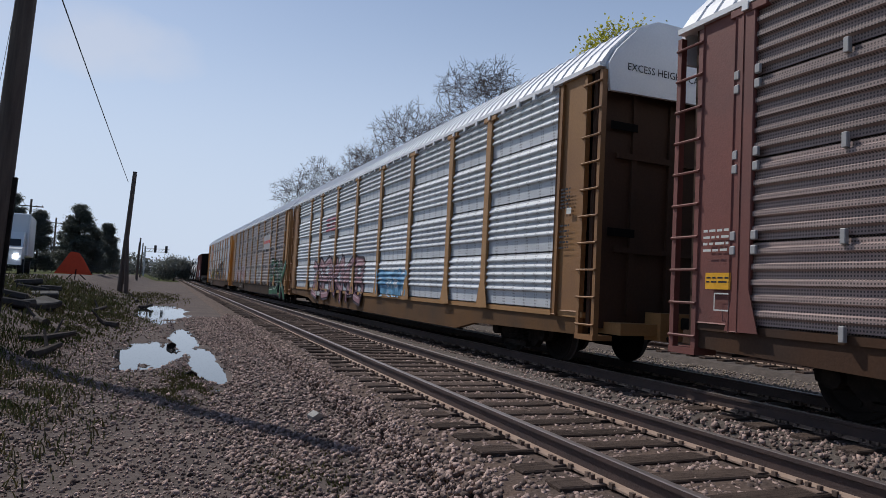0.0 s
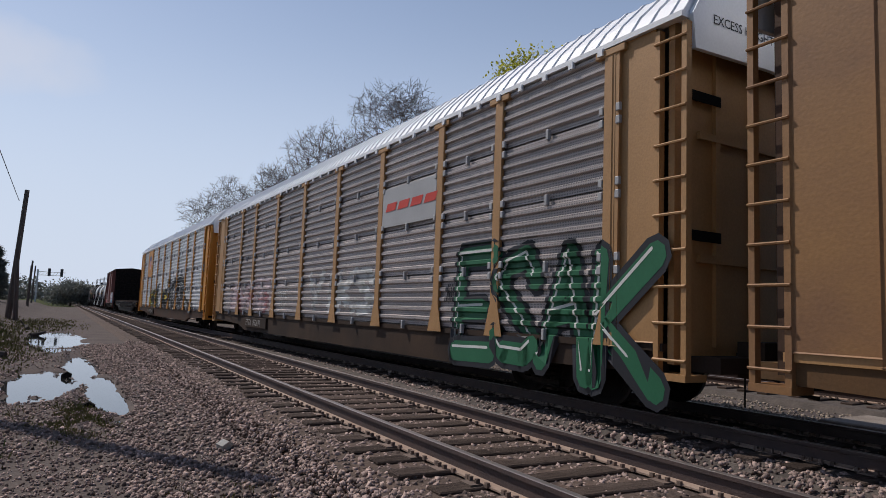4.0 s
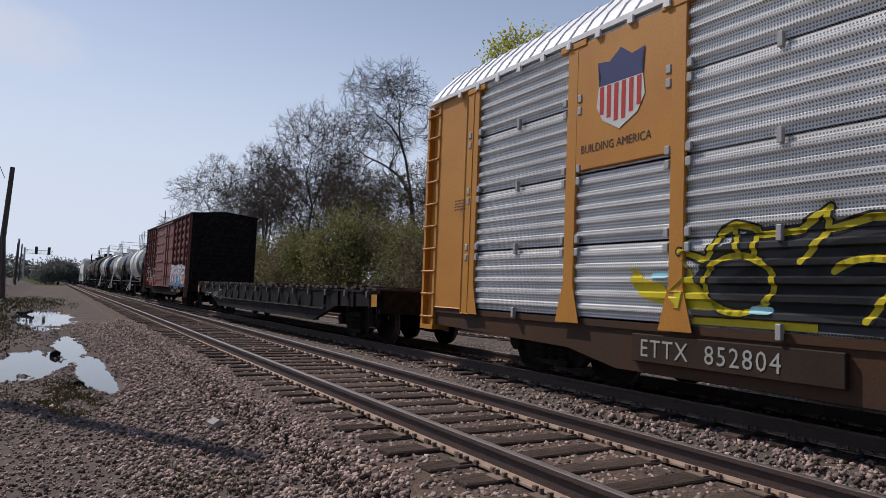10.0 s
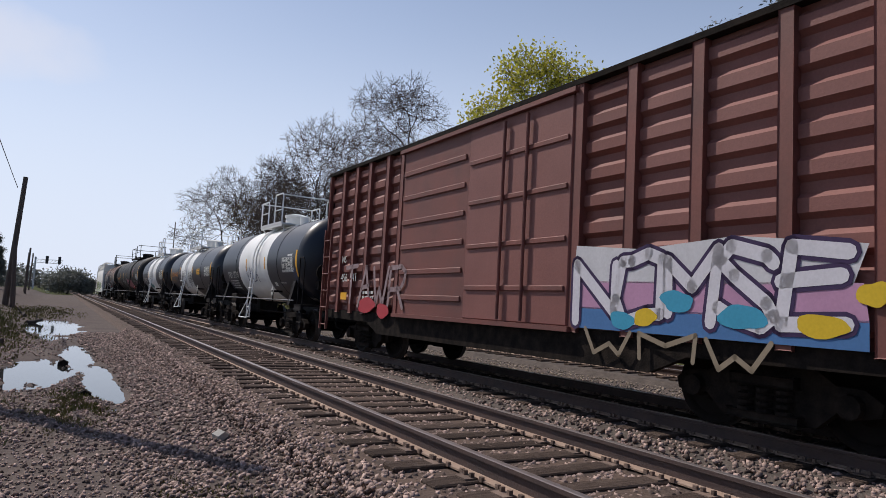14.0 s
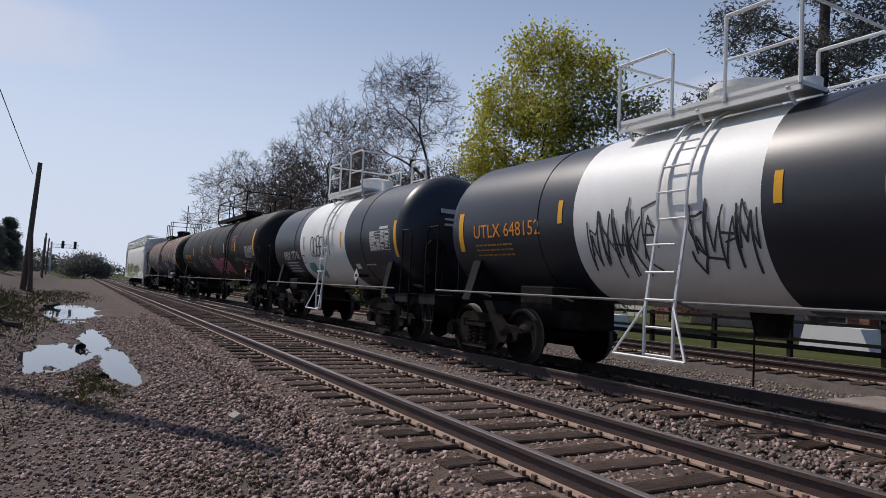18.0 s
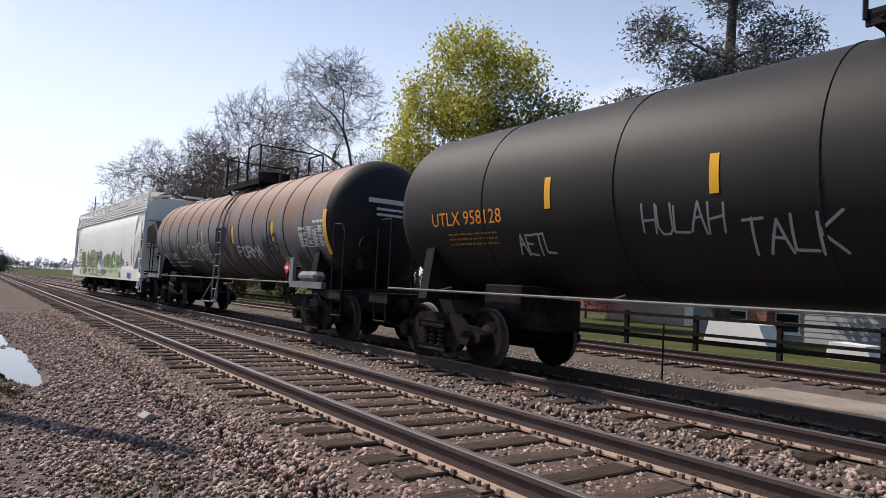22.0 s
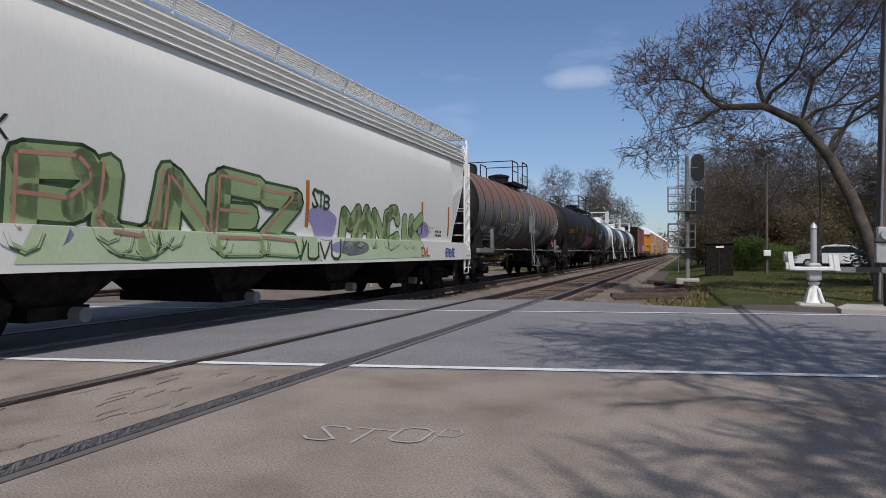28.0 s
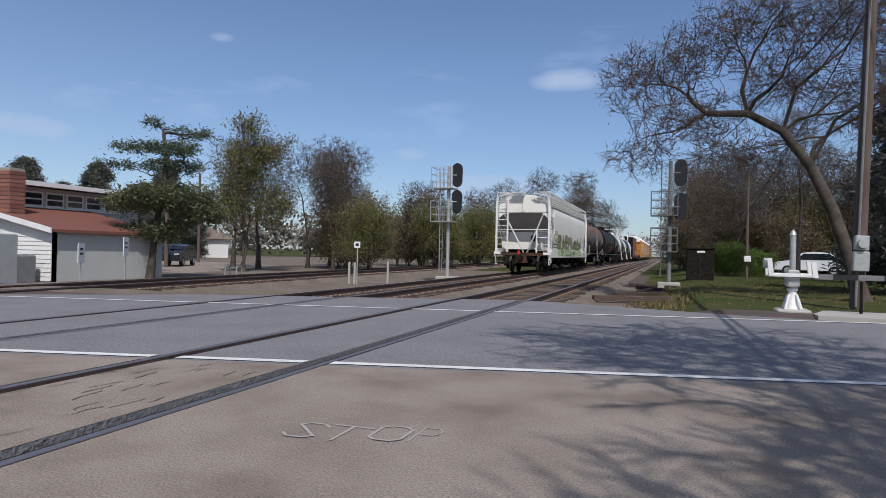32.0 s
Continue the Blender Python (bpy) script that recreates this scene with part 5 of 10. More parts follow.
def make_flat():
    L, W = 19.0, 1.5
    car = car_at("flat_car", "long black flat car with a rotten wooden deck", 89.56)
    for sx in (-1, 1):
        side = Shape().ext([(0.0, 1.18), (L, 1.18), (L, 0.86), (L - 2.6, 0.78), (L - 4.0, 0.40), (4.0, 0.40), (2.6, 0.78), (0.0, 0.86)], 0, sx * (W - 0.1), sx * W)
        sill = part("side_sill", side, BLACK, car, "black fish-belly side sill with white lettering")
        part("top_flange", Shape().box(sx * (W - 0.2), sx * (W + 0.02), 0, L, 1.14, 1.19), BLACK, sill)
        part("middle_flange", Shape().box(sx * (W - 0.05), sx * (W + 0.07), 3.2, L - 3.2, 0.69, 0.72, 0.006), WORNSILL, sill, "worn ledge along the sill")
        part("bottom_flange", Shape().box(sx * (W - 0.14), sx * (W + 0.03), 4.0, L - 4.0, 0.38, 0.41), BLACK, sill)
    part("centre_sill", Shape().box(-0.4, 0.4, 0.1, L - 0.1, 0.65, 1.1), GRIME, car)
    s = Shape()
    for k in range(14):
        y = 0.6 + k * 1.36
        s.box(-W + 0.1, W - 0.1, y, y + 0.1, 0.7, 1.1)
    s.box(-W, W, 0.0, 0.08, 0.7, 1.19).box(-W, W, L - 0.08, L, 0.7, 1.19)
    part("underbody", s, GRIME, car)
    rib = Shape().add([(-W - 0.065, -0.012, 0.72), (-W - 0.065, 0.012, 0.72), (-W, -0.012, 0.72), (-W, 0.012, 0.72), (-W - 0.012, 0.008, 1.02), (-W - 0.012, 0.032, 1.02), (-W, 0.008, 1.02), (-W, 0.032, 1.02)],
                      [(0, 1, 5, 4), (0, 4, 6, 2), (1, 3, 7, 5), (4, 5, 7, 6)]).mesh("stiffener", WORNSILL)
    short = Shape().ext([(-0.05, 0.80), (0.05, 0.80), (0.035, 1.14), (-0.035, 1.14)], 0, -W - 0.045, -W + 0.01).mesh("stiffener", BLACK)
    for k in range(20):
        y = 0.45 + k * 0.95
        if not 13.9 < y < 17.6:
            part("stiffener", rib if 4.0 < y < L - 4.0 else short, None, car, "", (0, y, 0))
    post = Shape().box(-W - 0.09, -W, -0.05, 0.05, 1.02, 1.17, 0.01).mesh("stake_pocket", CLIPGREY)
    for k in range(15):
        part("stake_pocket", post, None, car, "", (0, 0.55 + k * 1.27, 0))
    plank = Shape().box(-W - 0.02, W + 0.02, -0.105, 0.105, 1.19, 1.26, 0.01).mesh("deck_plank", TIE)
    g = random.Random(4)
    for k in range(80):
        part("deck_plank", plank, None, car, "", pose(g.uniform(-0.05, 0.05), 0.2 + k * 0.2355, g.uniform(-0.02, 0.03), 0, g.uniform(-0.6, 0.6), g.uniform(-1.2, 1.2)))
    s = Shape()
    for y in (0.25, L - 0.25):
        s.pipe([(-W - 0.04, y - 0.2, 1.1), (-W - 0.04, y - 0.2, 0.4), (-W - 0.04, y + 0.2, 0.4), (-W - 0.04, y + 0.2, 1.1)], 0.016)
    part("corner_step", s, GRIME, car)
    p = Paint(lambda y, z: -W - 0.002)
    p.text("ATW", 17.4, 0.70, 0.21, DIMWHITE, car)
    p.text("164010", 16.05, 0.70, 0.23, DIMWHITE, car)
    p.lay("stencil_box", [capsule(a, b, 0.01) for a, b in (((14.9, 0.66), (14.45, 0.66)), ((14.9, 1.0), (14.45, 1.0)), ((14.9, 0.66), (14.9, 1.0)), ((14.45, 0.66), (14.45, 1.0)))], WHITEMARK, car)
    p.bars(16.7, 0.82, 0.4, 1, WHITEMARK, car, 0.03, 0.02, 4)
    for y in (0.05, L - 0.55):
        part("orange_marker", Shape().box(-W - 0.03, -W - 0.012, y + 0.02, y + 0.47, 0.84, 1.10), YELLOW, car, "orange reflector plate")
    running_gear(car, L, (2.0, L - 2.0), 0.25)
    fit_length(car, 0, 0.934)


make_flat()


# ---- box car ----
def make_box():
    L, W, T = 15.2, 1.5, 4.42
    car = car_at("box_car", "rust-red box car with a plug door and colourful graffiti", 109.5)
    s = Shape().box(-W + 0.1, W - 0.1, 0.1, L - 0.1, 0.95, T)
    part("shell", s, RED, car, "rust-red ribbed steel sides")
    posts = [0.0, 0.62, 1.62, 2.77, 3.86, 4.92, 10.75, 11.5, 12.5, 13.3, 14.15, L]
    for sx, lead in ((-1, True), (1, False)):
        for k, (a, b) in enumerate(zip(posts[:-1], posts[1:])):
            if 4.9 < a < 10.7:
                continue
            s = Shape()
            s.add([(sx * (W - 0.09), a, 0.98), (sx * (W - 0.09), b, 0.98), (sx * (W - 0.09), b, T), (sx * (W - 0.09), a, T)], [(0, 1, 2, 3)])
            for i in range(9):
                z = 1.12 + i * 0.37
                s.ext([(sx * (W - 0.09), z), (sx * (W - 0.025), z + 0.06), (sx * (W - 0.025), z + 0.2), (sx * (W - 0.09), z + 0.26)], 1, a + 0.1, b - 0.1)
            part("rib_panel", s, PINKRED if k in (1, 2, 3) else RED, car)
        for y in posts:
            s = Shape().box(sx * (W - 0.1), sx * (W + 0.03), max(0, y - 0.09), min(L, y + 0.09), 0.95, T, 0.01)
            part("side_post", s, RED, car)
    # plug door
    s = Shape().box(-W - 0.03, -W + 0.1, 5.05, 7.95, 1.02, T - 0.12, 0.02)
    door = part("plug_door", s, PINKRED, car, "large flat sliding door, sun-bleached red")
    s = Shape()
    for z in (1.5, 2.2, 2.95, 3.65):
        s.box(-W - 0.06, -W - 0.025, 5.12, 7.88, z, z + 0.08, 0.01)
    for y in (6.1, 6.75):
        s.cyl((-W - 0.09, y, 1.05), (-W - 0.09, y, T - 0.2), 0.03, 0.03, 8)
    part("lock_bars", s, RED, door)
    door = part("plug_door", Shape().box(-W - 0.02, -W + 0.1, 7.95, 10.7, 1.0, T - 0.1), RED, car, "ribbed rust-red sliding door")
    for z in (1.3, 1.8, 2.3, 2.8, 3.3, 3.8):
        part("door_rib", Shape().box(-W - 0.05, -W - 0.018, 8.05, 10.6, z, z + 0.1, 0.01), RED, door)
    for z in (0.95, T - 0.12):
        part("door_track", Shape().box(-W - 0.1, -W + 0.02, 4.95, 10.75, z, z + 0.07), RED, car)
    s = Shape().ext([(-W - 0.05, T - 0.02), (-W - 0.05, T + 0.06), (0, T + 0.22), (W + 0.05, T + 0.06), (W + 0.05, T - 0.02)], 1, -0.03, L + 0.03)
    part("roof", s, GRIME, car, "dark dirty roof with a low ridge")
    s = Shape()
    for sx in (-1, 1):
        s.ext([(0.1, 1.0), (L - 0.1, 1.0), (L - 0.1, 0.80), (L - 2.9, 0.78), (L - 3.5, 0.55), (3.5, 0.55), (2.9, 0.78), (0.1, 0.80)], 0, sx * (W - 0.12), sx * (W - 0.02))
    s.box(-0.4, 0.4, -0.3, L + 0.3, 0.62, 0.95).box(-W + 0.05, W - 0.05, 0.0, 0.12, 0.8, 1.1)
    part("side_sill", s, GRIME, car, "dark flaking side sill")
    for y0, y1, o0, o1 in ((0.04, 0.1, -0.03, 0.04), (L - 0.1, L - 0.04, L - 0.04, L + 0.03)):
        # the near-black colour carries both dirt and the shade of the end
        wall = part("end_wall", Shape().box(-W + 0.06, W - 0.06, y0, y1, 0.95, T), GRIME, car, "dirty corrugated end wall, coloured dark for its shade")
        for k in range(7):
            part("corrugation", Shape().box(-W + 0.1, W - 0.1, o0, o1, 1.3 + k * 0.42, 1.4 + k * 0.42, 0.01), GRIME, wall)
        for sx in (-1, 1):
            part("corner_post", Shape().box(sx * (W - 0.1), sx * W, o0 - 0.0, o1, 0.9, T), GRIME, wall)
    for y in (0.05, L - 0.5):
        s = Shape()
        for k in range(6):
            z = 0.62 + k * 0.42
            s.cyl((-W - 0.09, y, z), (-W - 0.09, y + 0.45, z), 0.014, 0.014, 6)
        s.box(-W - 0.1, -W - 0.04, y - 0.02, y + 0.02, 0.5, 3.0).box(-W - 0.1, -W - 0.04, y + 0.43, y + 0.47, 0.5, 3.0)
        part("side_ladder", s, RED, car)
    p = Paint(lambda y, z: -W - 0.032)
    p.text("NS", 13.95, 2.13, 0.18, WHITEMARK, car)
    p.text("456  541", 13.95, 1.68, 0.20, WHITEMARK, car, 1.05)
    p.lay("yellow_placard", [rect(13.9, 13.5, 1.25, 1.42)], YELLOWMARK, car)
    p.bars(12.5, 1.4, 0.6, 2, WHITEMARK, car, 0.06, 0.05, 5)
    q = Paint(lambda y, z: -W - 0.045)
    q.lay("graffiti_white", [[(4.9, 1.62), (0.9, 1.58), (0.75, 1.95), (2.2, 2.1), (3.6, 2.02), (4.85, 2.12)]], spray((0.56, 0.55, 0.57)), car, "pale graffiti ground coat")
    q.lay("graffiti_band", [[(4.9, 1.28), (0.75, 1.25), (0.8, 1.6), (4.9, 1.64)]], spray((0.46, 0.25, 0.38)), car, "lilac-pink graffiti band")
    q.lay("graffiti_foot", [[(4.9, 1.02), (0.75, 1.0), (0.75, 1.27), (4.9, 1.3)]], spray((0.07, 0.17, 0.36)), car, "blue graffiti foot")
    q.tag("NOMSE", 4.8, 1.2, 4.0, 0.78, 0.075, spray((0.62, 0.60, 0.64)), car, 4, 2, outline=spray((0.05, 0.03, 0.08)), grow=1.6, jitter=0.8, label="white graffiti letters edged in purple")
    q.lay("graffiti_colour", [blob(3.9, 1.15, 0.2, 0.12, 1), blob(3.0, 1.4, 0.25, 0.12, 2), blob(2.1, 1.25, 0.28, 0.14, 3)], spray((0.05, 0.30, 0.45)), car, "", 4)
    q.lay("graffiti_colour", [blob(3.5, 1.2, 0.2, 0.1, 5), blob(1.2, 1.2, 0.3, 0.1, 6), blob(0.7, 1.5, 0.15, 0.12, 7)], spray((0.62, 0.42, 0.03)), car, "", 4)
    q.tag("TAWR", 13.6, 1.15, 3.4, 0.8, 0.05, spray((0.28, 0.20, 0.20)), car, 6, 1, label="flaking pale graffiti")
    q.lay("graffiti_red", [blob(12.2, 1.15, 0.5, 0.16, 5), blob(11.3, 1.05, 0.35, 0.14, 6)], spray((0.42, 0.05, 0.06)), car, "", 2)
    q.tag("WMW", 4.6, 0.72, 3.0, 0.3, 0.03, spray((0.26, 0.21, 0.15)), car, 9, 1)
    running_gear(car, L, (2.1, L - 2.1), 0.45)
    fit_length(car, 0, 0.914)


make_box()


# ---- tank cars ----
def rust_streaks():
    """Grey tank paint with rust that is heavy on the crown and fades down the side."""
    m = mat("rusted_tank_paint", (0.17, 0.165, 0.165), 0.6, 0, 0.35, 1.4, 30, 0.06, (0.11, 0.105, 0.105), 0.5)
    n, l = m.node_tree.nodes, m.node_tree.links
    co = n.new("ShaderNodeTexCoord")
    sp = n.new("ShaderNodeSeparateXYZ")
    l.new(co.outputs["Object"], sp.inputs[0])
    mp = n.new("ShaderNodeMapping")
    mp.inputs["Scale"].default_value = (1, 2.4, 0.25)
    l.new(co.outputs["Object"], mp.inputs[0])
    no = n.new("ShaderNodeTexNoise")
    no.inputs["Scale"].default_value, no.inputs["Detail"].default_value = 1.3, 6
    l.new(mp.outputs[0], no.inputs["Vector"])
    h = n.new("ShaderNodeMath")
    h.operation = "MULTIPLY_ADD"
    h.inputs[1].default_value = 3.0
    l.new(no.outputs[0], h.inputs[0])
    l.new(sp.outputs[2], h.inputs[2])

    def band(a, b):
        r = n.new("ShaderNodeMapRange")
        r.inputs[1].default_value, r.inputs[2].default_value = a, b
        l.new(h.outputs[0], r.inputs[0])
        return r.outputs[0]
    bsdf = n["Principled BSDF"]
    src = bsdf.inputs["Base Color"].links[0].from_socket
    for lo, hi, color in ((4.05, 4.6, (0.195, 0.10, 0.062)), (3.65, 3.1, (0.022, 0.021, 0.024))):
        mx = n.new("ShaderNodeMix")
        mx.data_type = "RGBA"
        l.new(band(lo, hi), mx.inputs[0])
        l.new(src, mx.inputs[6])
        mx.inputs[7].default_value = (*color, 1)
        src = mx.outputs[2]
    l.new(src, bsdf.inputs["Base Color"])
    return m


RUSTTANK = rust_streaks()
CYANGREY = mat("grey_steel_paint", (0.20, 0.205, 0.21), 0.7, 0, 0.2, 3, 30, 0.08, (0.12, 0.12, 0.12), 0.4, spec=0.2)


def tank_car(off, L, r, zc, label, shell, rings, fittings, band=None, band_paint=None, dark_rails=False, head_paint=None, middle=None, plat=None, ladder_paint=None):
    car = car_at("tank_car", label, off)
    dome = 0.62

    def head(front):
        pts = []
        for k in range(9):
            w = math.pi / 2 * k / 8
            pts.append((r * math.cos(w), -dome * math.sin(w) if front else L + dome * math.sin(w)))
        return pts[::-1] if front else pts
    sections = [0.0] + ([band[0], band[1]] if band else []) + [L]
    for k, (a, b) in enumerate(zip(sections[:-1], sections[1:])):
        s = Shape().turned([(r, a), (r, b)], (0, 0, zc), 1, 56)
        white = band and k == 1
        part("tank_band" if white else "tank_shell", s, band_paint if white else shell, car, "white painted middle band" if white else "", smooth=True)
    for front in (True, False):
        part("tank_head", Shape().turned(head(front), (0, 0, zc), 1, 56), head_paint or shell, car, "domed tank end", smooth=True)
    for y in rings:
        seam = Shape().turned([(r, y - 0.02), (r + 0.012, y - 0.012), (r + 0.012, y + 0.012), (r, y + 0.02)], (0, 0, zc), 1, 56)
        part("weld_seam", seam, TANKDULL if shell is RUSTTANK else shell, car, smooth=True)
    # sills and platforms at the ends, cradles, side running rail
    for a, b in ((-0.95, 2.6), (L - 2.6, L + 0.95)):
        part("stub_sill", Shape().box(-0.35, 0.35, a, b, 0.62, 1.12, 0.02), BLACK, car, "black stub sill under the tank end")
    for y in (0.6, L - 0.6):
        s = Shape().ext([(-1.35, 1.02), (1.35, 1.02), (r * 0.86, zc - r * 0.42), (r * 0.5, zc - r * 0.84), (-r * 0.5, zc - r * 0.84), (-r * 0.86, zc - r * 0.42)], 1, y - 0.12, y + 0.12)
        part("cradle", s, BLACK, car)
    for y0 in (-1.0, L + 0.35):
        s = Shape().box(-1.45, 1.45, y0, y0 + 0.65, 1.0, 1.06).box(-1.45, -1.38, y0, y0 + 0.65, 0.88, 1.06)
        part("end_platform", s, BLACK, car)
    s = Shape()
    for sx in (-1, 1):
        s.pipe([(sx * 1.46, -0.3, 1.16), (sx * 1.46, L + 0.3, 1.16)], 0.018)
        for k in range(5):
            y = 1.2 + (L - 2.4) * k / 4
            s.pipe([(sx * 1.46, y, 1.16), (sx * 1.2, y, 1.3 + (zc - 2.7) * 0.6)], 0.016)
    part("side_rail", s, CYANGREY, car, "long side safety rail")
    # end railings
    for y0, d in ((-0.9, 1), (L + 0.9, -1)):
        for x in (-1.38, 1.38):
            part("corner_handrail", Shape().pipe([(x, y0, 0.55), (x, y0, 2.25), (x, y0 + 0.12 * d, 2.4), (x, y0 + 0.45 * d, 2.4), (x, y0 + 0.45 * d, 1.06)], 0.02), BLACK, car)
            part("corner_step", Shape().pipe([(x, y0, 0.55), (x, y0 + 0.4 * d, 0.55), (x, y0 + 0.4 * d, 1.0)], 0.018), BLACK, car)
        part("end_railing", Shape().pipe([(-0.6, y0, 1.06), (-0.6, y0, 2.0), (0.6, y0, 2.0), (0.6, y0, 1.06)], 0.02), BLACK, car)
    s = Shape().cyl((-0.75, -0.86, 2.0), (-0.75, -0.80, 2.0), 0.25, 0.25, 14).box(-0.9, -0.6, -0.82, -0.6, 1.5, 1.75)
    part("brake_wheel", s, GRIME, car)
    s = Shape().cyl((-0.5, 1.9, 0.7), (-0.5, 3.0, 0.7), 0.2, 0.2, 12).box(-1.4, -0.6, L - 3.1, L - 2.3, 0.95, 1.3, 0.02).cyl((0.3, L / 2, zc - r - 0.3), (0.3, L / 2, zc - r + 0.05), 0.2, 0.28, 12)
    s.pipe([(-0.35, 2.8, 0.72), (-0.35, L - 2.4, 0.72)], 0.03)
    part("brake_gear", s, GRIME, car)
    # ladder up the middle and the top platform
    y = middle or L / 2 - 0.1
    arc = [(-r * math.sin(w) - 0.08 * math.sin(w), zc + r * math.cos(w) + 0.08 * math.cos(w)) for w in [radians(v) for v in range(12, 101, 8)]]
    full = arc + [(-1.52, 1.05), (-1.52, 0.5)]
    steel = ladder_paint or fittings
    rails = part("ladder_rail", Shape().pipe([(x, y - 0.22, z) for x, z in full], 0.024), steel, car, "side ladder to the top platform")
    part("ladder_rail", Shape().pipe([(x, y + 0.22, z) for x, z in full], 0.024), steel, car)
    for k in range(12):
        z = 0.52 + k * 0.33
        if z > zc + r * 0.94:
            break
        x = -1.52 if z < zc - 0.3 else -(r + 0.08) * math.sqrt(max(0.03, 1 - ((z - zc) / (r + 0.08)) ** 2))
        part("rung", Shape().cyl((min(x, -0.3), y - 0.22, z), (min(x, -0.3), y + 0.22, z), 0.015, 0.015, 6), steel, rails)
    part("stirrup", Shape().pipe([(-1.52, y - 0.22, 1.1), (-1.7, y - 0.55, 0.5), (-1.7, y + 0.55, 0.5), (-1.52, y + 0.22, 1.1)], 0.018), steel, rails)
    if ladder_paint:
        for dy in (-0.24, 0.24):
            part("ladder_plate", Shape().box(-1.54, -1.40, y + dy - 0.012, y + dy + 0.012, 1.9, 2.62, 0.004), steel, rails, "flat grey plate beside the ladder")
    top = zc + r
    ladder_y = y
    y, ph = plat or (y, 1.35)
    s = Shape()
    for x0, x1 in ((-0.95, -0.45), (0.45, 0.95)):
        s.box(x0, x1, y - ph, y + ph, top - 0.06, top - 0.01)
        s.box(x0, x0 + 0.04, y - ph, y + ph, top - 0.12, top + 0.04)
    for yy in (y - ph + 0.15, y, y + ph - 0.15):
        s.pipe([(-0.95, yy, top - 0.05), (-0.8, yy, zc + r * 0.82)], 0.025)
        s.pipe([(0.95, yy, top - 0.05), (0.8, yy, zc + r * 0.82)], 0.025)
    part("top_platform", s, fittings, car, "open top walkway platform")
    for x in (-0.95, 0.95):
        for a, b in ((y - ph, y - 0.4), (y + 0.4, y + ph)):
            s = Shape()
            lo = top + (0.9 if a < y else 0.75)
            s.pipe([(x, a, top - 0.05), (x, a, lo), (x, a + 0.1, lo + 0.1), (x, b, lo + 0.1), (x, b, top - 0.05)], 0.025)
            s.pipe([(x, a, top + 0.45), (x, b, top + 0.45)], 0.018)
            part("top_railing", s, fittings, car, "safety railing round the dome")
    s = Shape()
    s.pipe([(-0.95, y + ph, top + 0.85), (0.95, y + ph, top + 0.85)], 0.02).pipe([(-0.95, y - ph, top + 0.95), (0.95, y - ph, top + 0.95)], 0.02)
    part("end_bar", s, fittings, car)
    s = Shape().turned([(0.42, top - 0.12), (0.42, top + 0.32), (0.46, top + 0.32), (0.46, top + 0.4), (0.2, top + 0.46), (0.0, top + 0.47)], (0, y, 0), 2, 18)
    s.turned([(0.16, 0), (0.16, 0.35), (0.0, 0.4)], (0.0, y - 0.85, top - 0.05), 2, 12).turned([(0.13, 0), (0.13, 0.28), (0.0, 0.32)], (0.1, y + 0.8, top - 0.05), 2, 12)
    part("dome_housing", s, fittings, car, "round valve housing", smooth=True)
    running_gear(car, L, (0.75, L - 0.75), 0.85)

    def surf(yy, z):
        return -math.sqrt(max(0.01, (r + 0.002) ** 2 - (z - zc) ** 2))
    return car, Paint(surf, [zc - r + 0.08 * k for k in range(1, int(2 * r / 0.08))], ()), y


def table_plate(p, car, y, z, w, h, seed, mark):
    """A stencilled inspection table: a frame with ruled lines and small print."""
    lines = [capsule((y, z + h * k / 7), (y - w, z + h * k / 7), 0.006) for k in range(8)]
    lines += [capsule((y - w * k, z), (y - w * k, z + h), 0.006) for k in (0, 0.36, 0.56, 0.78, 1.0)]
    t = p.lay("inspection_table", lines, mark, car, "stencilled inspection table")
    g = random.Random(seed)
    cells = []
    for k in range(7):
        for a, b in ((0.02, 0.34), (0.38, 0.54), (0.58, 0.76), (0.8, 0.97)):
            if g.random() < 0.85:
                cells.append(rect(y - w * a, y - w * (a + (b - a) * g.uniform(0.6, 1)), z + h * (k + 0.25) / 7, z + h * (k + 0.75) / 7))
    p.lay("table_print", cells, mark, t, "", 1)


def placard(p, car, y, z, color, mark):
    """A diamond plate that stands upright on a bracket beside the tank."""
    plate = part("hazard_placard", Shape().ext([(y, z - 0.16), (y - 0.16, z), (y, z + 0.16), (y + 0.16, z)], 0, -1.43, -1.415), color, car, "diamond hazard placard")
    part("placard_panel", Shape().box(-1.434, -1.43, y - 0.085, y + 0.085, z - 0.035, z + 0.035), mark, plate)
    part("placard_bracket", Shape().box(-1.415, -1.1, y - 0.03, y + 0.03, z - 0.03, z + 0.03).box(-1.414, -1.38, y - 0.02, y + 0.02, 1.1, z), BLACK, car)


def reflectors(p, car, places, h=0.34, w=0.07, z=2.55):
    for y in places:
        p.lay("reflector", [rect(y, y - w, z, z + h)], YELLOWMARK, car)


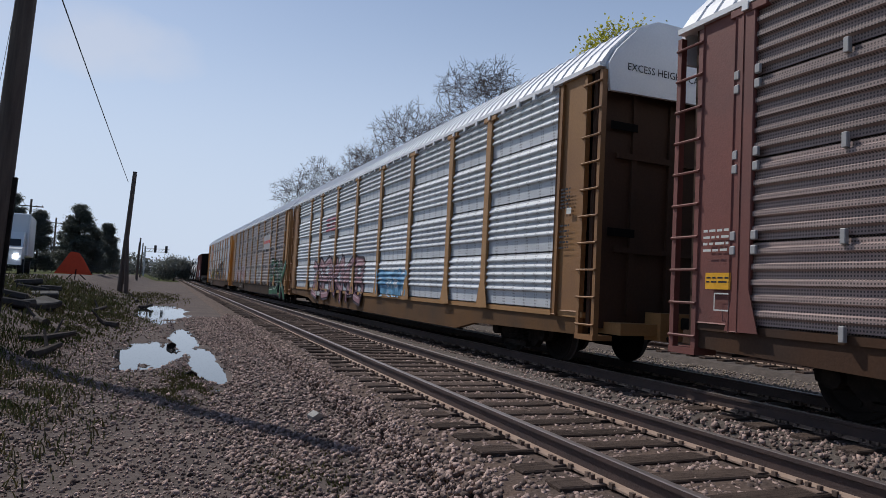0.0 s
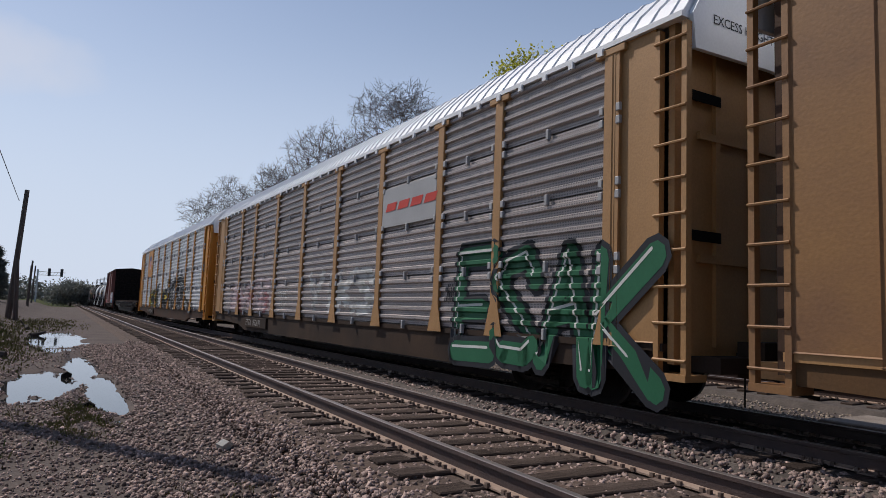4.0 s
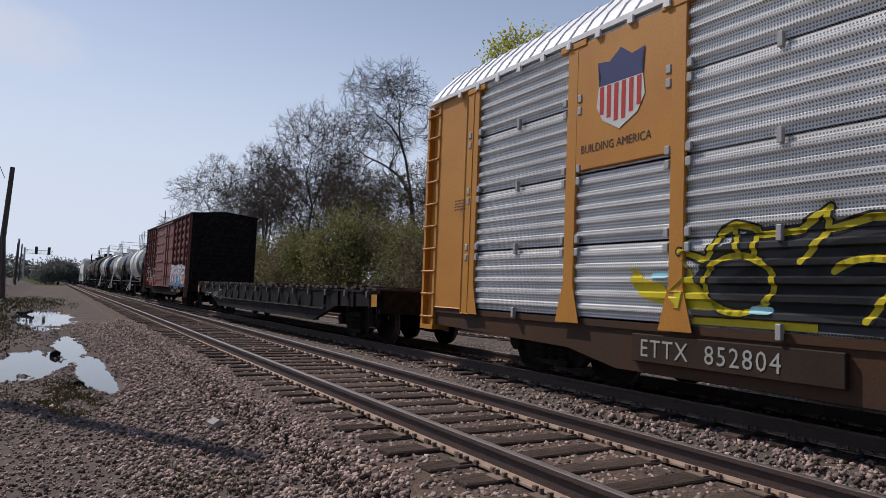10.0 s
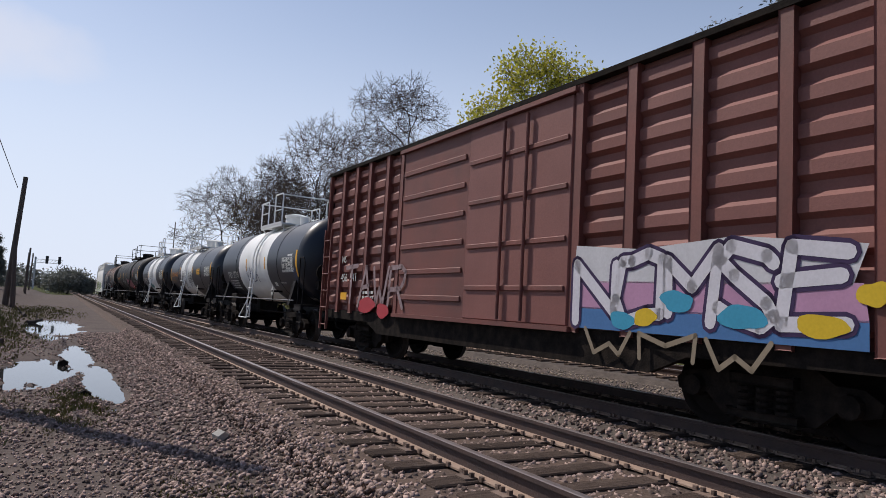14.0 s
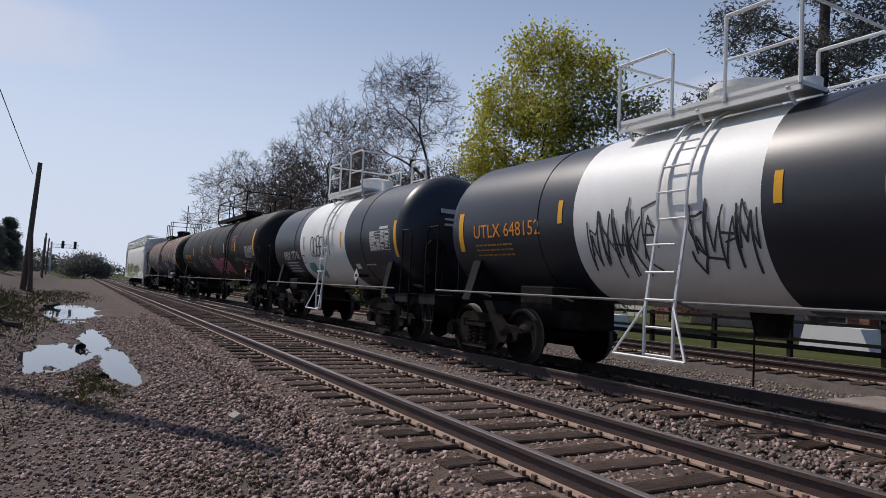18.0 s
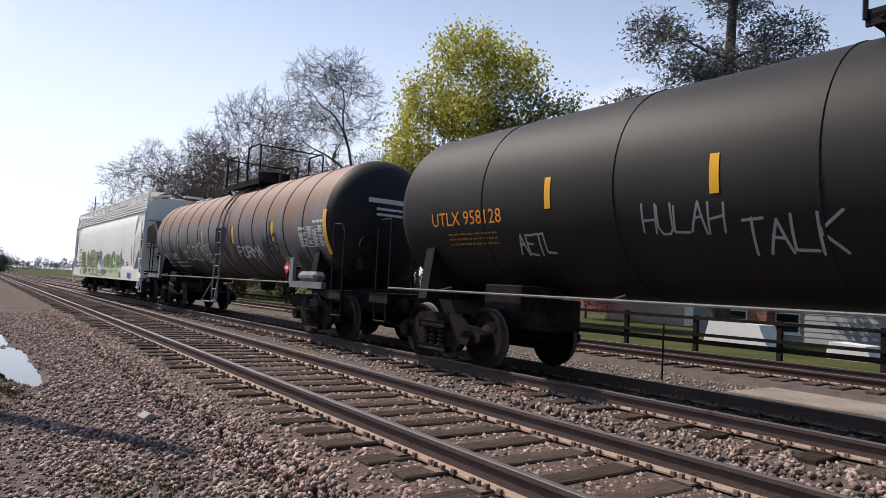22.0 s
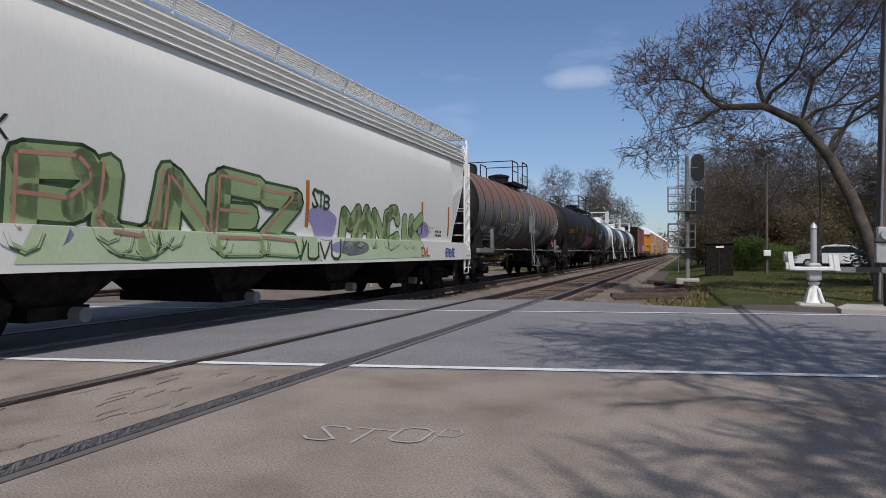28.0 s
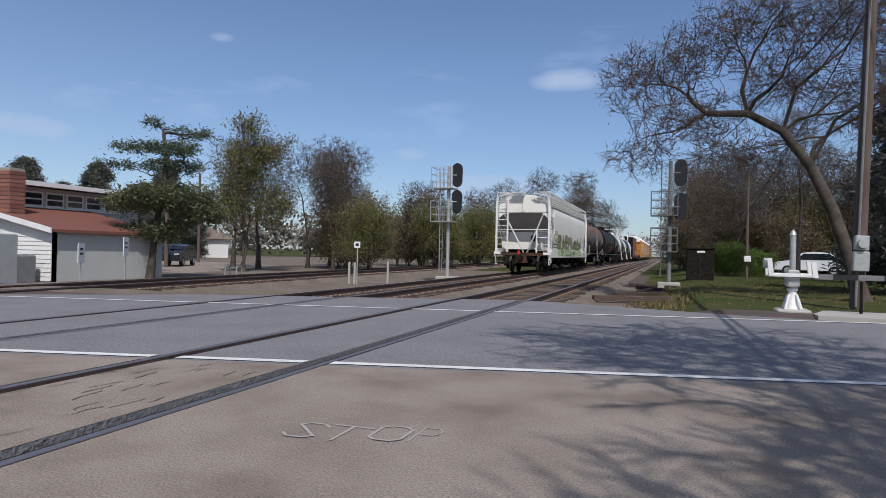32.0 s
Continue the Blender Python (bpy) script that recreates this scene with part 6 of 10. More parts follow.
def make_tanks():
    amber = spray((0.75, 0.27, 0.03))
    white = WHITEMARK
    specs = ((126.17, 10.3, "17799", "VALA", 5), (151.3, 10.4, "17796", "QOBEAM", 8))
    for off, L, number, word, seed in specs:
        car, p, mid = tank_car(off, L, 1.35, 2.43, "glossy black tank car with a white middle band", TANKBLACK, (2.2, L - 2.4), WHITEPAINT, (3.38, 7.42), WHITEPAINT, middle=4.72)
        p.text("IPBX " + number, 9.35, 1.9, 0.26, white, car)
        p.bars(9.2, 1.78, 1.3, 4, white, car, 0.035, 0.05, seed)
        table_plate(p, car, 1.6, 2.02, 1.2, 0.44, seed, white)
        p.lay("table_heading", [rect(1.0, 0.5, 2.5, 2.56)], white, car)
        p.lay("yellow_band", [rect(0.16, 0.02, 1.85, 2.65)], YELLOWMARK, car, "tall amber reflector strip")
        reflectors(p, car, (6.3, 3.75) if seed == 5 else (7.1, 3.75), 0.42, 0.1, 2.15)
        if seed == 8:
            p.lay("stencil_box", [capsule(a, b, 0.01) for a, b in (((7.36, 1.78), (7.1, 1.78)), ((7.36, 2.0), (7.1, 2.0)), ((7.36, 1.78), (7.36, 2.0)), ((7.1, 1.78), (7.1, 2.0)))], DARKMARK, car)
            p.lay("faded_paint", [blob(6.6, 1.62, 0.32, 0.2, 4), blob(5.9, 1.55, 0.3, 0.18, 5)], mist((0.10, 0.32, 0.30)), car, "faded teal sprayed patches")
        p.lay("white_plate", [rect(2.95, 2.65, 1.6, 1.72)], white, car)
        p.lay("white_plate", [rect(1.35, 0.85, 1.58, 1.67), rect(1.25, 1.1, 1.4, 1.58)], spray((0.11, 0.11, 0.11)), car)
        placard(p, car, 2.15, 1.42, spray((0.55, 0.55, 0.52)), DARKMARK)
        p.bars(2.2, 1.68, 0.6, 1, white, car, 0.03, 0.04, seed + 2)
        p.bars(2.2, 1.2, 2.2, 1, white, car, 0.07, 0.04, seed + 3)
        p.tag(word, 6.35, 1.75 if seed == 5 else 1.98, 1.7, 0.5, 0.016, spray((0.05, 0.06, 0.12)) if seed == 5 else DARKMARK, car, seed, 1, label="dark spray tag on the white band")
        p.tag("NA", 0.5, 1.75, 0.4, 0.35, 0.012, spray((0.07, 0.10, 0.22)), car, seed)
        end = part("end_stencil", Shape().box(-0.55, 0.15, -0.62, -0.605, 2.85, 2.95).box(-0.45, 0.1, -0.62, -0.605, 2.7, 2.75).box(-0.45, 0.1, -0.62, -0.605, 2.58, 2.63), white, car, "small white marks on the tank end")
        fit_length(car, 0.0, 0.905)
    # the orange-lettered one between them
    car, p, mid = tank_car(138.0, 10.9, 1.28, 2.36, "black tank car with white band and orange lettering", TANKBLACK, (2.4, 8.4), WHITEPAINT, (4.55, 7.55), WHITEPAINT, middle=5.68)
    p.text("UTLX 648152", 10.25, 2.12, 0.24, amber, car)
    p.bars(10.2, 1.98, 1.1, 3, spray((0.4, 0.2, 0.05)), car, 0.025, 0.06, 3)
    p.lay("yellow_band", [rect(10.75, 10.6, 1.9, 2.6)], YELLOWMARK, car, "tall amber reflector strip")
    p.lay("yellow_band", [rect(0.3, 0.15, 1.9, 2.65)], YELLOWMARK, car, "tall amber reflector strip")
    reflectors(p, car, (7.9, 4.4), 0.35, 0.1, 2.25)
    p.lay("yellow_notice", [rect(3.3, 2.6, 2.15, 2.42)], YELLOWMARK, car, "yellow emergency notice")
    p.bars(3.25, 2.36, 0.6, 3, DARKMARK, car, 0.03, 0.05, 7, 1)
    table_plate(p, car, 1.5, 2.05, 1.0, 0.42, 4, white)
    p.lay("white_plate", [rect(1.3, 0.8, 1.58, 1.66)], white, car)
    p.tag("WVHKE", 7.3, 1.6, 1.3, 0.7, 0.014, spray((0.07, 0.07, 0.075)), car, 12, 1, jitter=1.1, label="dark spray tag on the white band")
    p.tag("SLHM", 5.55, 1.6, 0.9, 0.65, 0.016, spray((0.07, 0.07, 0.075)), car, 13, 1, jitter=1.1, label="dark spray tag on the white band")
    p.tag("MNWVA", 7.2, 1.75, 1.2, 0.55, 0.012, spray((0.07, 0.07, 0.075)), car, 31, 2, jitter=1.6, label="dark spray scribble on the white band")
    p.tag("WVAN", 5.5, 1.72, 0.9, 0.55, 0.012, spray((0.07, 0.07, 0.075)), car, 32, 2, jitter=1.6, label="dark spray scribble on the white band")
    placard(p, car, 2.0, 1.45, spray((0.55, 0.55, 0.52)), DARKMARK)
    fit_length(car, 0, 1.0)
    # the long dull black one
    L = 16.4
    car, p, mid = tank_car(163.45, L, 1.4, 2.58, "very long dull black tank car with pink graffiti", TANKDULL, (2.6, 5.2, 7.8, 9.4, 11.8, 14.3), BLACK, None, None, True, None, 4.28, (6.3, 2.9))
    p.text("UTLX 958128", 15.6, 2.2, 0.22, amber, car)
    p.bars(15.2, 2.05, 1.2, 3, spray((0.3, 0.16, 0.05)), car, 0.025, 0.05, 5)
    reflectors(p, car, (12.95, 10.5, 8.4, 5.35, 3.2), 0.42, 0.11, 2.33)
    p.lay("yellow_band", [rect(0.2, 0.05, 2.1, 3.1)], YELLOWMARK, car, "tall amber reflector strip")
    pink = spray((0.40, 0.13, 0.18))
    cloud = [blob(7.75 - 0.55 * k, 1.8 + 0.06 * math.sin(k * 2.2), 0.42, 0.33, k, 0.1) for k in range(6)]
    p.lay("graffiti_cloud", cloud, pink, car, "large pink bubble-letter graffiti", 1)
    p.tag("CERKSC", 7.9, 1.6, 3.3, 0.4, 0.015, spray((0.12, 0.03, 0.05)), car, 4, 3, jitter=0.6)
    p.tag("HULAH", 11.4, 1.95, 1.05, 0.3, 0.013, spray((0.30, 0.32, 0.32)), car, 5)
    p.tag("HULAH", 8.8, 1.93, 1.05, 0.3, 0.013, spray((0.30, 0.32, 0.32)), car, 6)
    p.tag("TALK", 10.2, 1.72, 1.0, 0.38, 0.015, spray((0.32, 0.34, 0.34)), car, 7)
    p.tag("AETL", 13.6, 1.75, 0.7, 0.25, 0.015, spray((0.35, 0.36, 0.34)), car, 8)
    p.tag("ROBATS", 3.8, 2.75, 0.75, 0.24, 0.011, pink, car, 9)
    p.tag("WHA", 3.75, 2.35, 0.45, 0.34, 0.011, pink, car, 10)
    table_plate(p, car, 1.45, 2.05, 1.25, 0.43, 9, spray((0.42, 0.42, 0.42)))
    p.lay("graffiti_smear", [blob(2.9, 2.0, 0.6, 0.1, 3)], spray((0.05, 0.075, 0.05)), car, "", 1)
    p.lay("dull_plate", [rect(2.2, 1.75, 1.85, 2.0), rect(1.6, 1.2, 1.85, 1.95)], spray((0.16, 0.07, 0.08)), car)
    p.lay("stencil_box", [capsule(a, b, 0.012) for a, b in (((2.1, 1.6), (1.7, 1.6)), ((2.1, 1.78), (1.7, 1.78)), ((2.1, 1.6), (2.1, 1.78)), ((1.7, 1.6), (1.7, 1.78)))], spray((0.42, 0.42, 0.42)), car)
    placard(p, car, 0.85, 1.52, spray((0.42, 0.03, 0.03)), white)
    fit_length(car, 0, 0.988)
    # the rusty one
    L = 14.0
    # TANKDULL heads: black paint whose darkness also stands for the end's shade
    car, p, mid = tank_car(182.72, L, 1.4, 2.58, "rust-streaked grey tank car with black belly", RUSTTANK, (1.1, 2.2, 3.2, 4.2, 5.2, 6.9, 7.8, 8.9, 10.03, 11.13, 12.25, 13.3), BLACK, None, None, True, TANKDULL, 6.45, ladder_paint=CYANGREY)
    p.text("SHPX  210895", 13.4, 1.75, 0.225, white, car, layer=4)
    p.bars(13.3, 1.63, 0.5, 2, white, car, 0.04, 0.08, 3)
    p.bars(12.4, 1.63, 1.5, 2, white, car, 0.04, 0.08, 4)
    p.lay("stencil_box", [capsule(a, b, 0.009) for a, b in (((10.65, 1.77), (10.3, 1.77)), ((10.65, 2.0), (10.3, 2.0)), ((10.65, 1.77), (10.65, 2.0)), ((10.3, 1.77), (10.3, 2.0)))], white, car)
    p.text("PLATE", 10.61, 1.93, 0.05, white, car)
    p.text("C", 10.53, 1.81, 0.09, white, car)
    p.tag("SUZOR", 10.2, 1.72, 1.6, 0.45, 0.022, spray((0.5, 0.5, 0.5)), car, 3, 1, label="white spray tag")
    p.tag("MTAS", 8.75, 1.88, 0.9, 0.3, 0.02, spray((0.5, 0.5, 0.5)), car, 4, 1)
    p.tag("CAS", 8.5, 1.64, 0.5, 0.2, 0.02, spray((0.5, 0.5, 0.5)), car, 5, 1)
    p.tag("FORMA", 5.45, 1.78, 1.7, 0.25, 0.025, spray((0.55, 0.55, 0.55)), car, 6, 1, label="white spray tag")
    p.tag("GG", 3.3, 1.85, 0.7, 0.45, 0.03, DARKMARK, car, 7, 1)
    for y in (11.25, 8.55, 5.75, 2.93):
        p.lay("reflector", [rect(y, y - 0.14, 2.15, 2.62)], YELLOWMARK, car, "amber reflector strip")
        p.lay("reflector_backing", [rect(y + 0.12, y, 2.12, 2.64)], DARKMARK, car)
    table_plate(p, car, 1.35, 1.98, 1.3, 0.43, 11, white)
    p.bars(0.6, 2.48, 0.5, 1, white, car, 0.06, 0.03, 2)
    p.lay("yellow_band", [rect(0.1, -0.06, 1.8, 2.75)], YELLOWMARK, car, "tall amber reflector strip")
    placard(p, car, 1.72, 1.5, spray((0.55, 0.03, 0.05)), white)
    p.lay("stencil_box", [capsule(a, b, 0.012) for a, b in (((2.45, 1.55), (1.98, 1.55)), ((2.45, 1.75), (1.98, 1.75)), ((2.45, 1.55), (2.45, 1.75)), ((1.98, 1.55), (1.98, 1.75)))], spray((0.42, 0.42, 0.42)), car)
    part("platform_plate", Shape().box(-1.53, -1.42, -0.3, 1.3, 1.06, 1.2).box(-1.53, -1.45, 1.15, 1.35, 1.2, 1.7).box(-1.5, -1.2, 0.1, 1.0, 1.2, 1.42, 0.08), CYANGREY, car, "pale equipment box on the end platform")
    part("end_post", Shape().box(-1.53, -1.45, L - 1.3, L - 1.12, 1.1, 1.85).box(-1.53, -1.42, L - 1.2, L + 0.4, 1.06, 1.2), CYANGREY, car, "pale bracket at the end platform")
    part("end_stencil", Shape().box(-0.7, 0.2, -0.6, -0.585, 2.95, 3.05).box(-0.5, 0.15, -0.61, -0.595, 2.8, 2.85).box(-0.5, 0.15, -0.62, -0.605, 2.68, 2.73), white, car, "small white marks on the tank end")


make_tanks()


# ---- covered hopper at the tail ----
# hopper white greyed down: shade under the overhanging end, put into the colour
SHADESLOPE = mat("shaded_slope_paint", (0.36, 0.345, 0.325), 0.8, 0, 0.25, 1.2, 25, 0.06, (0.24, 0.23, 0.215), 0.45, spec=0.15)


def make_hopper():
    L, W = 17.2, 1.55
    car = car_at("hopper_car", "white covered hopper car with green and purple graffiti", 198.2)
    prof = [(-1.50, 1.30), (-1.545, 1.9), (-1.55, 2.6), (-1.53, 3.2), (-1.46, 3.66), (-1.42, 3.70)]
    left = prof
    full = left + [(-1.30, 4.14), (-0.6, 4.3), (0.6, 4.3), (1.30, 4.14)] + [(-x, z) for x, z in left[::-1]]
    s = Shape()
    n = len(full)
    # the body's ends slope in under the roof: the side sheets are cut away low down at each end
    for a, b in ((1.55, L - 1.55),):
        s.ext(full, 1, a, b)
    part("body", s, HOPPER, car, "smooth curved white hopper side", smooth=True)
    for front in (True, False):
        def y_at(v):
            return v if front else L - v
        s = Shape()
        lo, hi = [], []
        # end panel: upper wall upright, lower slope sheet running inwards
        top = [(-1.42, 3.70), (-1.30, 4.14), (-0.6, 4.3), (0.6, 4.3), (1.30, 4.14), (1.42, 3.70)]
        s.add([(x, y_at(0.35), z) for x, z in top] + [(-1.46, y_at(0.35), 3.35), (1.46, y_at(0.35), 3.35)], [(0, 1, 2, 3, 4, 5, 7, 6)])
        slope = Shape().add([(-1.45, y_at(0.355), 3.345), (1.45, y_at(0.355), 3.345), (1.45, y_at(2.6), 1.35), (-1.45, y_at(2.6), 1.35)], [(0, 1, 2, 3)])
        part("slope_sheet", slope, SHADESLOPE, car, "slope sheet in grey darkened for its shade")
        ring = [(-1.46, 3.35), (-1.46, 3.66), (-1.42, 3.70), (-1.30, 4.14), (-0.6, 4.3), (0.6, 4.3), (1.30, 4.14), (1.42, 3.70), (1.46, 3.66), (1.46, 3.35)]
        m = len(ring)
        s.add([(x, y_at(0.35), z) for x, z in ring] + [(x, y_at(1.56), z) for x, z in ring], [(k, k + 1, m + k + 1, m + k) for k in range(m - 1)])
        for sx in (-1, 1):
            s.add([(sx * 1.46, y_at(0.35), 3.35), (sx * 1.46, y_at(1.56), 3.35), (sx * 1.53, y_at(1.56), 3.2), (sx * 1.55, y_at(1.56), 2.6), (sx * 1.545, y_at(1.56), 1.9), (sx * 1.50, y_at(1.56), 1.3),
                   (sx * 1.48, y_at(1.3), 1.75), (sx * 1.48, y_at(0.85), 2.35), (sx * 1.47, y_at(0.45), 3.0)], [(0, 1, 2, 3, 4, 5, 6, 7, 8)])
        part("slope_end", s, HOPPER, car, "sloping end sheet with open bracing")
        for sx in (-1, 1):
            part("corner_post", Shape().box(sx * 1.42, sx * 1.52, y_at(0.02), y_at(0.12), 0.9, 3.95), WHITEPAINT, car, "white corner post")
            part("corner_bend", Shape().pipe([(sx * 1.47, y_at(0.07), 3.9), (sx * 1.36, y_at(0.07), 4.24), (sx * 0.6, y_at(0.07), 4.40)], 0.04), WHITEPAINT, car)
            part("diagonal_brace", Shape().pipe([(sx * 1.12, y_at(0.33), 3.3), (sx * 0.1, y_at(0.95), 1.12)], 0.05, 6), WHITEPAINT, car, "white diagonal brace")
            part("gusset", Shape().ext([(sx * 1.4, 3.3), (sx * 1.4, 3.0), (sx * 1.05, 3.3)], 1, y_at(0.2), y_at(0.24)), WHITEPAINT, car)
        part("inner_post", Shape().box(0.80, 0.88, y_at(0.02), y_at(0.1), 1.0, 4.2), WHITEPAINT, car)
        part("inner_post", Shape().box(-0.84, -0.76, y_at(0.02), y_at(0.1), 1.0, 2.4), WHITEPAINT, car)
        for k in range(9):
            part("rung", Shape().cyl((0.84, y_at(0.04), 1.22 + 0.34 * k), (1.47, y_at(0.04), 1.22 + 0.34 * k), 0.018, 0.018, 6), WHITEPAINT, car)
        for k in range(4):
            part("rung", Shape().cyl((-0.8, y_at(0.04), 1.22 + 0.36 * k), (-1.47, y_at(0.04), 1.22 + 0.36 * k), 0.018, 0.018, 6), WHITEPAINT, car)
        part("cross_bar", Shape().cyl((-1.45, y_at(0.04), 2.38), (1.45, y_at(0.04), 2.38), 0.02, 0.02, 6), WHITEPAINT, car)
        part("centre_rib", Shape().box(-0.05, 0.05, y_at(0.28), y_at(0.34), 3.4, 4.25), HOPPER, car)
        step = part("end_platform", Shape().box(-0.1, 0.62, y_at(-0.06), y_at(0.3), 4.40, 4.43), WHITEPAINT, car, "small grating platform at the roof end")
        for k in range(6):
            part("grating_bar", Shape().box(-0.1 + 0.13 * k, -0.05 + 0.13 * k, y_at(-0.07), y_at(0.31), 4.43, 4.45), WHITEPAINT, step)
        part("end_sill", Shape().box(-1.5, 1.5, y_at(-0.05), y_at(0.25), 0.95, 1.12, 0.01), ENDBROWN, car, "rust-stained end sill")
        for sx in (-1, 1):
            part("sill_step", Shape().box(sx * 1.56, sx * 1.2, y_at(-0.06), y_at(0.3), 1.0, 1.14, 0.01).pipe([(sx * 1.5, y_at(0.0), 1.0), (sx * 1.5, y_at(0.0), 0.45), (sx * 1.5, y_at(0.4), 0.45), (sx * 1.5, y_at(0.4), 1.0)], 0.018), WHITEPAINT, car)
        s = Shape()
        s.box(-1.56, -1.52, y_at(0.0), y_at(0.05), 0.7, 3.7).box(-1.56, -1.52, y_at(0.45), y_at(0.5), 0.55, 3.3)
        for k in range(8):
            z = 0.62 + 0.38 * k
            s.cyl((-1.58, y_at(0.02), z), (-1.58, y_at(0.48), z), 0.015, 0.015, 6)
        part("side_ladder", s, WHITEPAINT, car)
        part("slope_hatch", Shape().cyl((-0.45, y_at(1.5), 1.95), (-0.45, y_at(1.2), 1.95), 0.2, 0.2, 14), SIGNALDARK, car, "dark round hatch in the slope sheet")
        part("draft_box", Shape().box(-0.3, 0.3, y_at(-0.1), y_at(0.3), 0.55, 1.0, 0.02), ENDBROWN, car, "rusty coupler housing")
    # side sill
    s = Shape()
    for sx in (-1, 1):
        s.ext([(0.0, 0.86), (0.0, 1.02), (0.6, 1.34), (L - 0.6, 1.34), (L, 1.02), (L, 0.86)], 0, sx * 1.50, sx * 1.58)
    part("side_sill", s, HOPPER, car, "deep white side sill")
    # roof ribs along the eave, hatch trough and running boards
    s = Shape()
    for sx in (-1, 1):
        for z, x in ((3.70, 1.47), (3.82, 1.44), (3.95, 1.40), (4.08, 1.36)):
            s.box(sx * (x - 0.05), sx * (x + 0.03), 0.3, L - 0.3, z, z + 0.07, 0.015)
    part("eave_ribs", s, HOPPER, car, "ribbed roof edge")
    s = Shape()
    for sx in (-1, 1):
        for q in range(6):
            s.box(sx * (0.9 + 0.08 * q), sx * (0.945 + 0.08 * q), -0.05, L + 0.05, 4.44, 4.47)
        s.pipe([(sx * 1.4, -0.05, 4.46), (sx * 1.4, L + 0.05, 4.46)], 0.03)
        k = 0.4
        while k < L:
            s.pipe([(sx * 1.4, k, 4.46), (sx * 1.3, k, 4.16)], 0.022)
            k += 1.17
        for y in (-0.05, L + 0.05):
            d = 1 if y < 0 else -1
            s.pipe([(sx * 1.4, y, 4.46), (sx * 1.46, y + 0.06 * d, 4.3), (sx * 1.47, y + 0.12 * d, 4.0)], 0.03)
    part("running_board", s, WHITEPAINT, car, "grating walkway along the roof edges")
    for k in range(9):
        part("roof_hatch", Shape().box(-0.32, 0.32, 1.2 + k * 1.65, 2.6 + k * 1.65, 4.3, 4.42, 0.03), HOPPER, car)
    # chutes
    for c in (3.7, 7.0, 10.3, 13.5):
        top, bot = 1.5, 0.42
        s = Shape()
        s.add([(x * 1.46, c + y * 1.55, top) for x, y in ((-1, -1), (1, -1), (1, 1), (-1, 1))] + [(x * 0.9, c + y * 0.35, bot) for x, y in ((-1, -1), (1, -1), (1, 1), (-1, 1))],
              [(0, 1, 5, 4), (1, 2, 6, 5), (2, 3, 7, 6), (3, 0, 4, 7), (4, 5, 6, 7)])
        s.box(-1.0, 1.0, c - 0.4, c + 0.4, 0.3, 0.45)
        chute = part("discharge_chute", s, GRIME, car, "dark hopper chute under the car")
        part("outlet_cap", Shape().cyl((-1.1, c - 0.1, 0.36), (-1.28, c - 0.1, 0.36), 0.09, 0.09, 10), CYANGREY, chute)
    part("centre_sill", Shape().box(-0.3, 0.3, 0, L, 0.7, 1.1), GRIME, car)
    running_gear(car, L, (1.9, L - 1.9), 0.4)
    xs, zs = [p[0] for p in left], [p[1] for p in left]

    def surf(y, z):
        if z < 1.345:
            return -1.582
        return float(np.interp(z, zs, xs)) - 0.003
    part("train_end_device", Shape().box(-0.04, 0.10, L + 0.62, L + 0.72, 0.98, 1.18, 0.02).cyl((0.03, L + 0.67, 1.18), (0.03, L + 0.67, 1.27), 0.035, 0.03, 10), spray((0.42, 0.03, 0.03)), car, "red marker device on the rear coupler")
    p = Paint(surf, [1.345, 1.6, 1.9, 2.2, 2.6, 2.9, 3.2, 3.45, 3.66], ())
    dark = DARKMARK
    for word, z in (("UTCX", 4.02), ("1605", 3.84)):
        mark = Paint(lambda y, z: 0).text(word, 0, 0, 0.13, dark, car)
        mark.matrix_basis = pose(-0.55, L - 0.346, z, 0, 0, -90)
    p.text("UTCX", 15.5, 2.14, 0.26, dark, car)
    p.text("1605", 15.5, 1.72, 0.25, dark, car)
    p.bars(15.6, 1.58, 1.1, 2, dark, car, 0.07, 0.09, 3)
    p.lay("stencil_box", [capsule(a, b, 0.012) for a, b in (((13.98, 1.82), (13.68, 1.82)), ((13.98, 2.1), (13.68, 2.1)), ((13.98, 1.82), (13.98, 2.1)), ((13.68, 1.82), (13.68, 2.1)))], dark, car)
    p.text("PLATE", 13.95, 2.01, 0.06, dark, car)
    p.text("C", 13.88, 1.86, 0.11, dark, car)
    rust = spray((0.42, 0.14, 0.03))
    for y, z in ((15.85, 1.4), (9.2, 1.5), (3.9, 1.5), (1.97, 1.5)):
        p.lay("reflector", [rect(y, y - 0.11, z, z + 0.8)], rust, car, "rust-orange reflector strip")
    green, olive, lilac, mint = spray((0.27, 0.35, 0.17)), spray((0.05, 0.085, 0.04)), spray((0.30, 0.27, 0.45)), spray((0.47, 0.56, 0.36))
    for k, (y, z, ry, rz) in enumerate(((14.3, 1.25, 0.4, 0.22), (8.6, 1.6, 0.5, 0.3), (3.7, 1.62, 0.3, 0.22), (7.6, 1.15, 0.7, 0.16))):
        p.lay("graffiti_lilac", [blob(y, z, ry, rz, k + 1)], lilac, car, "lilac graffiti cloud", 0)
    p.tag("PUNEZ", 14.4, 1.22, 5.0, 0.78, 0.175, green, car, 14, 2, outline=olive, shine=spray((0.42, 0.22, 0.16)), grow=1.26, jitter=0.5, label="green graffiti letters with dark outlines")
    p.tag("MANCIK", 7.9, 1.3, 4.0, 0.58, 0.13, spray((0.29, 0.38, 0.18)), car, 15, 1, outline=olive, grow=1.25, jitter=0.5, label="green graffiti letters with dark outlines")
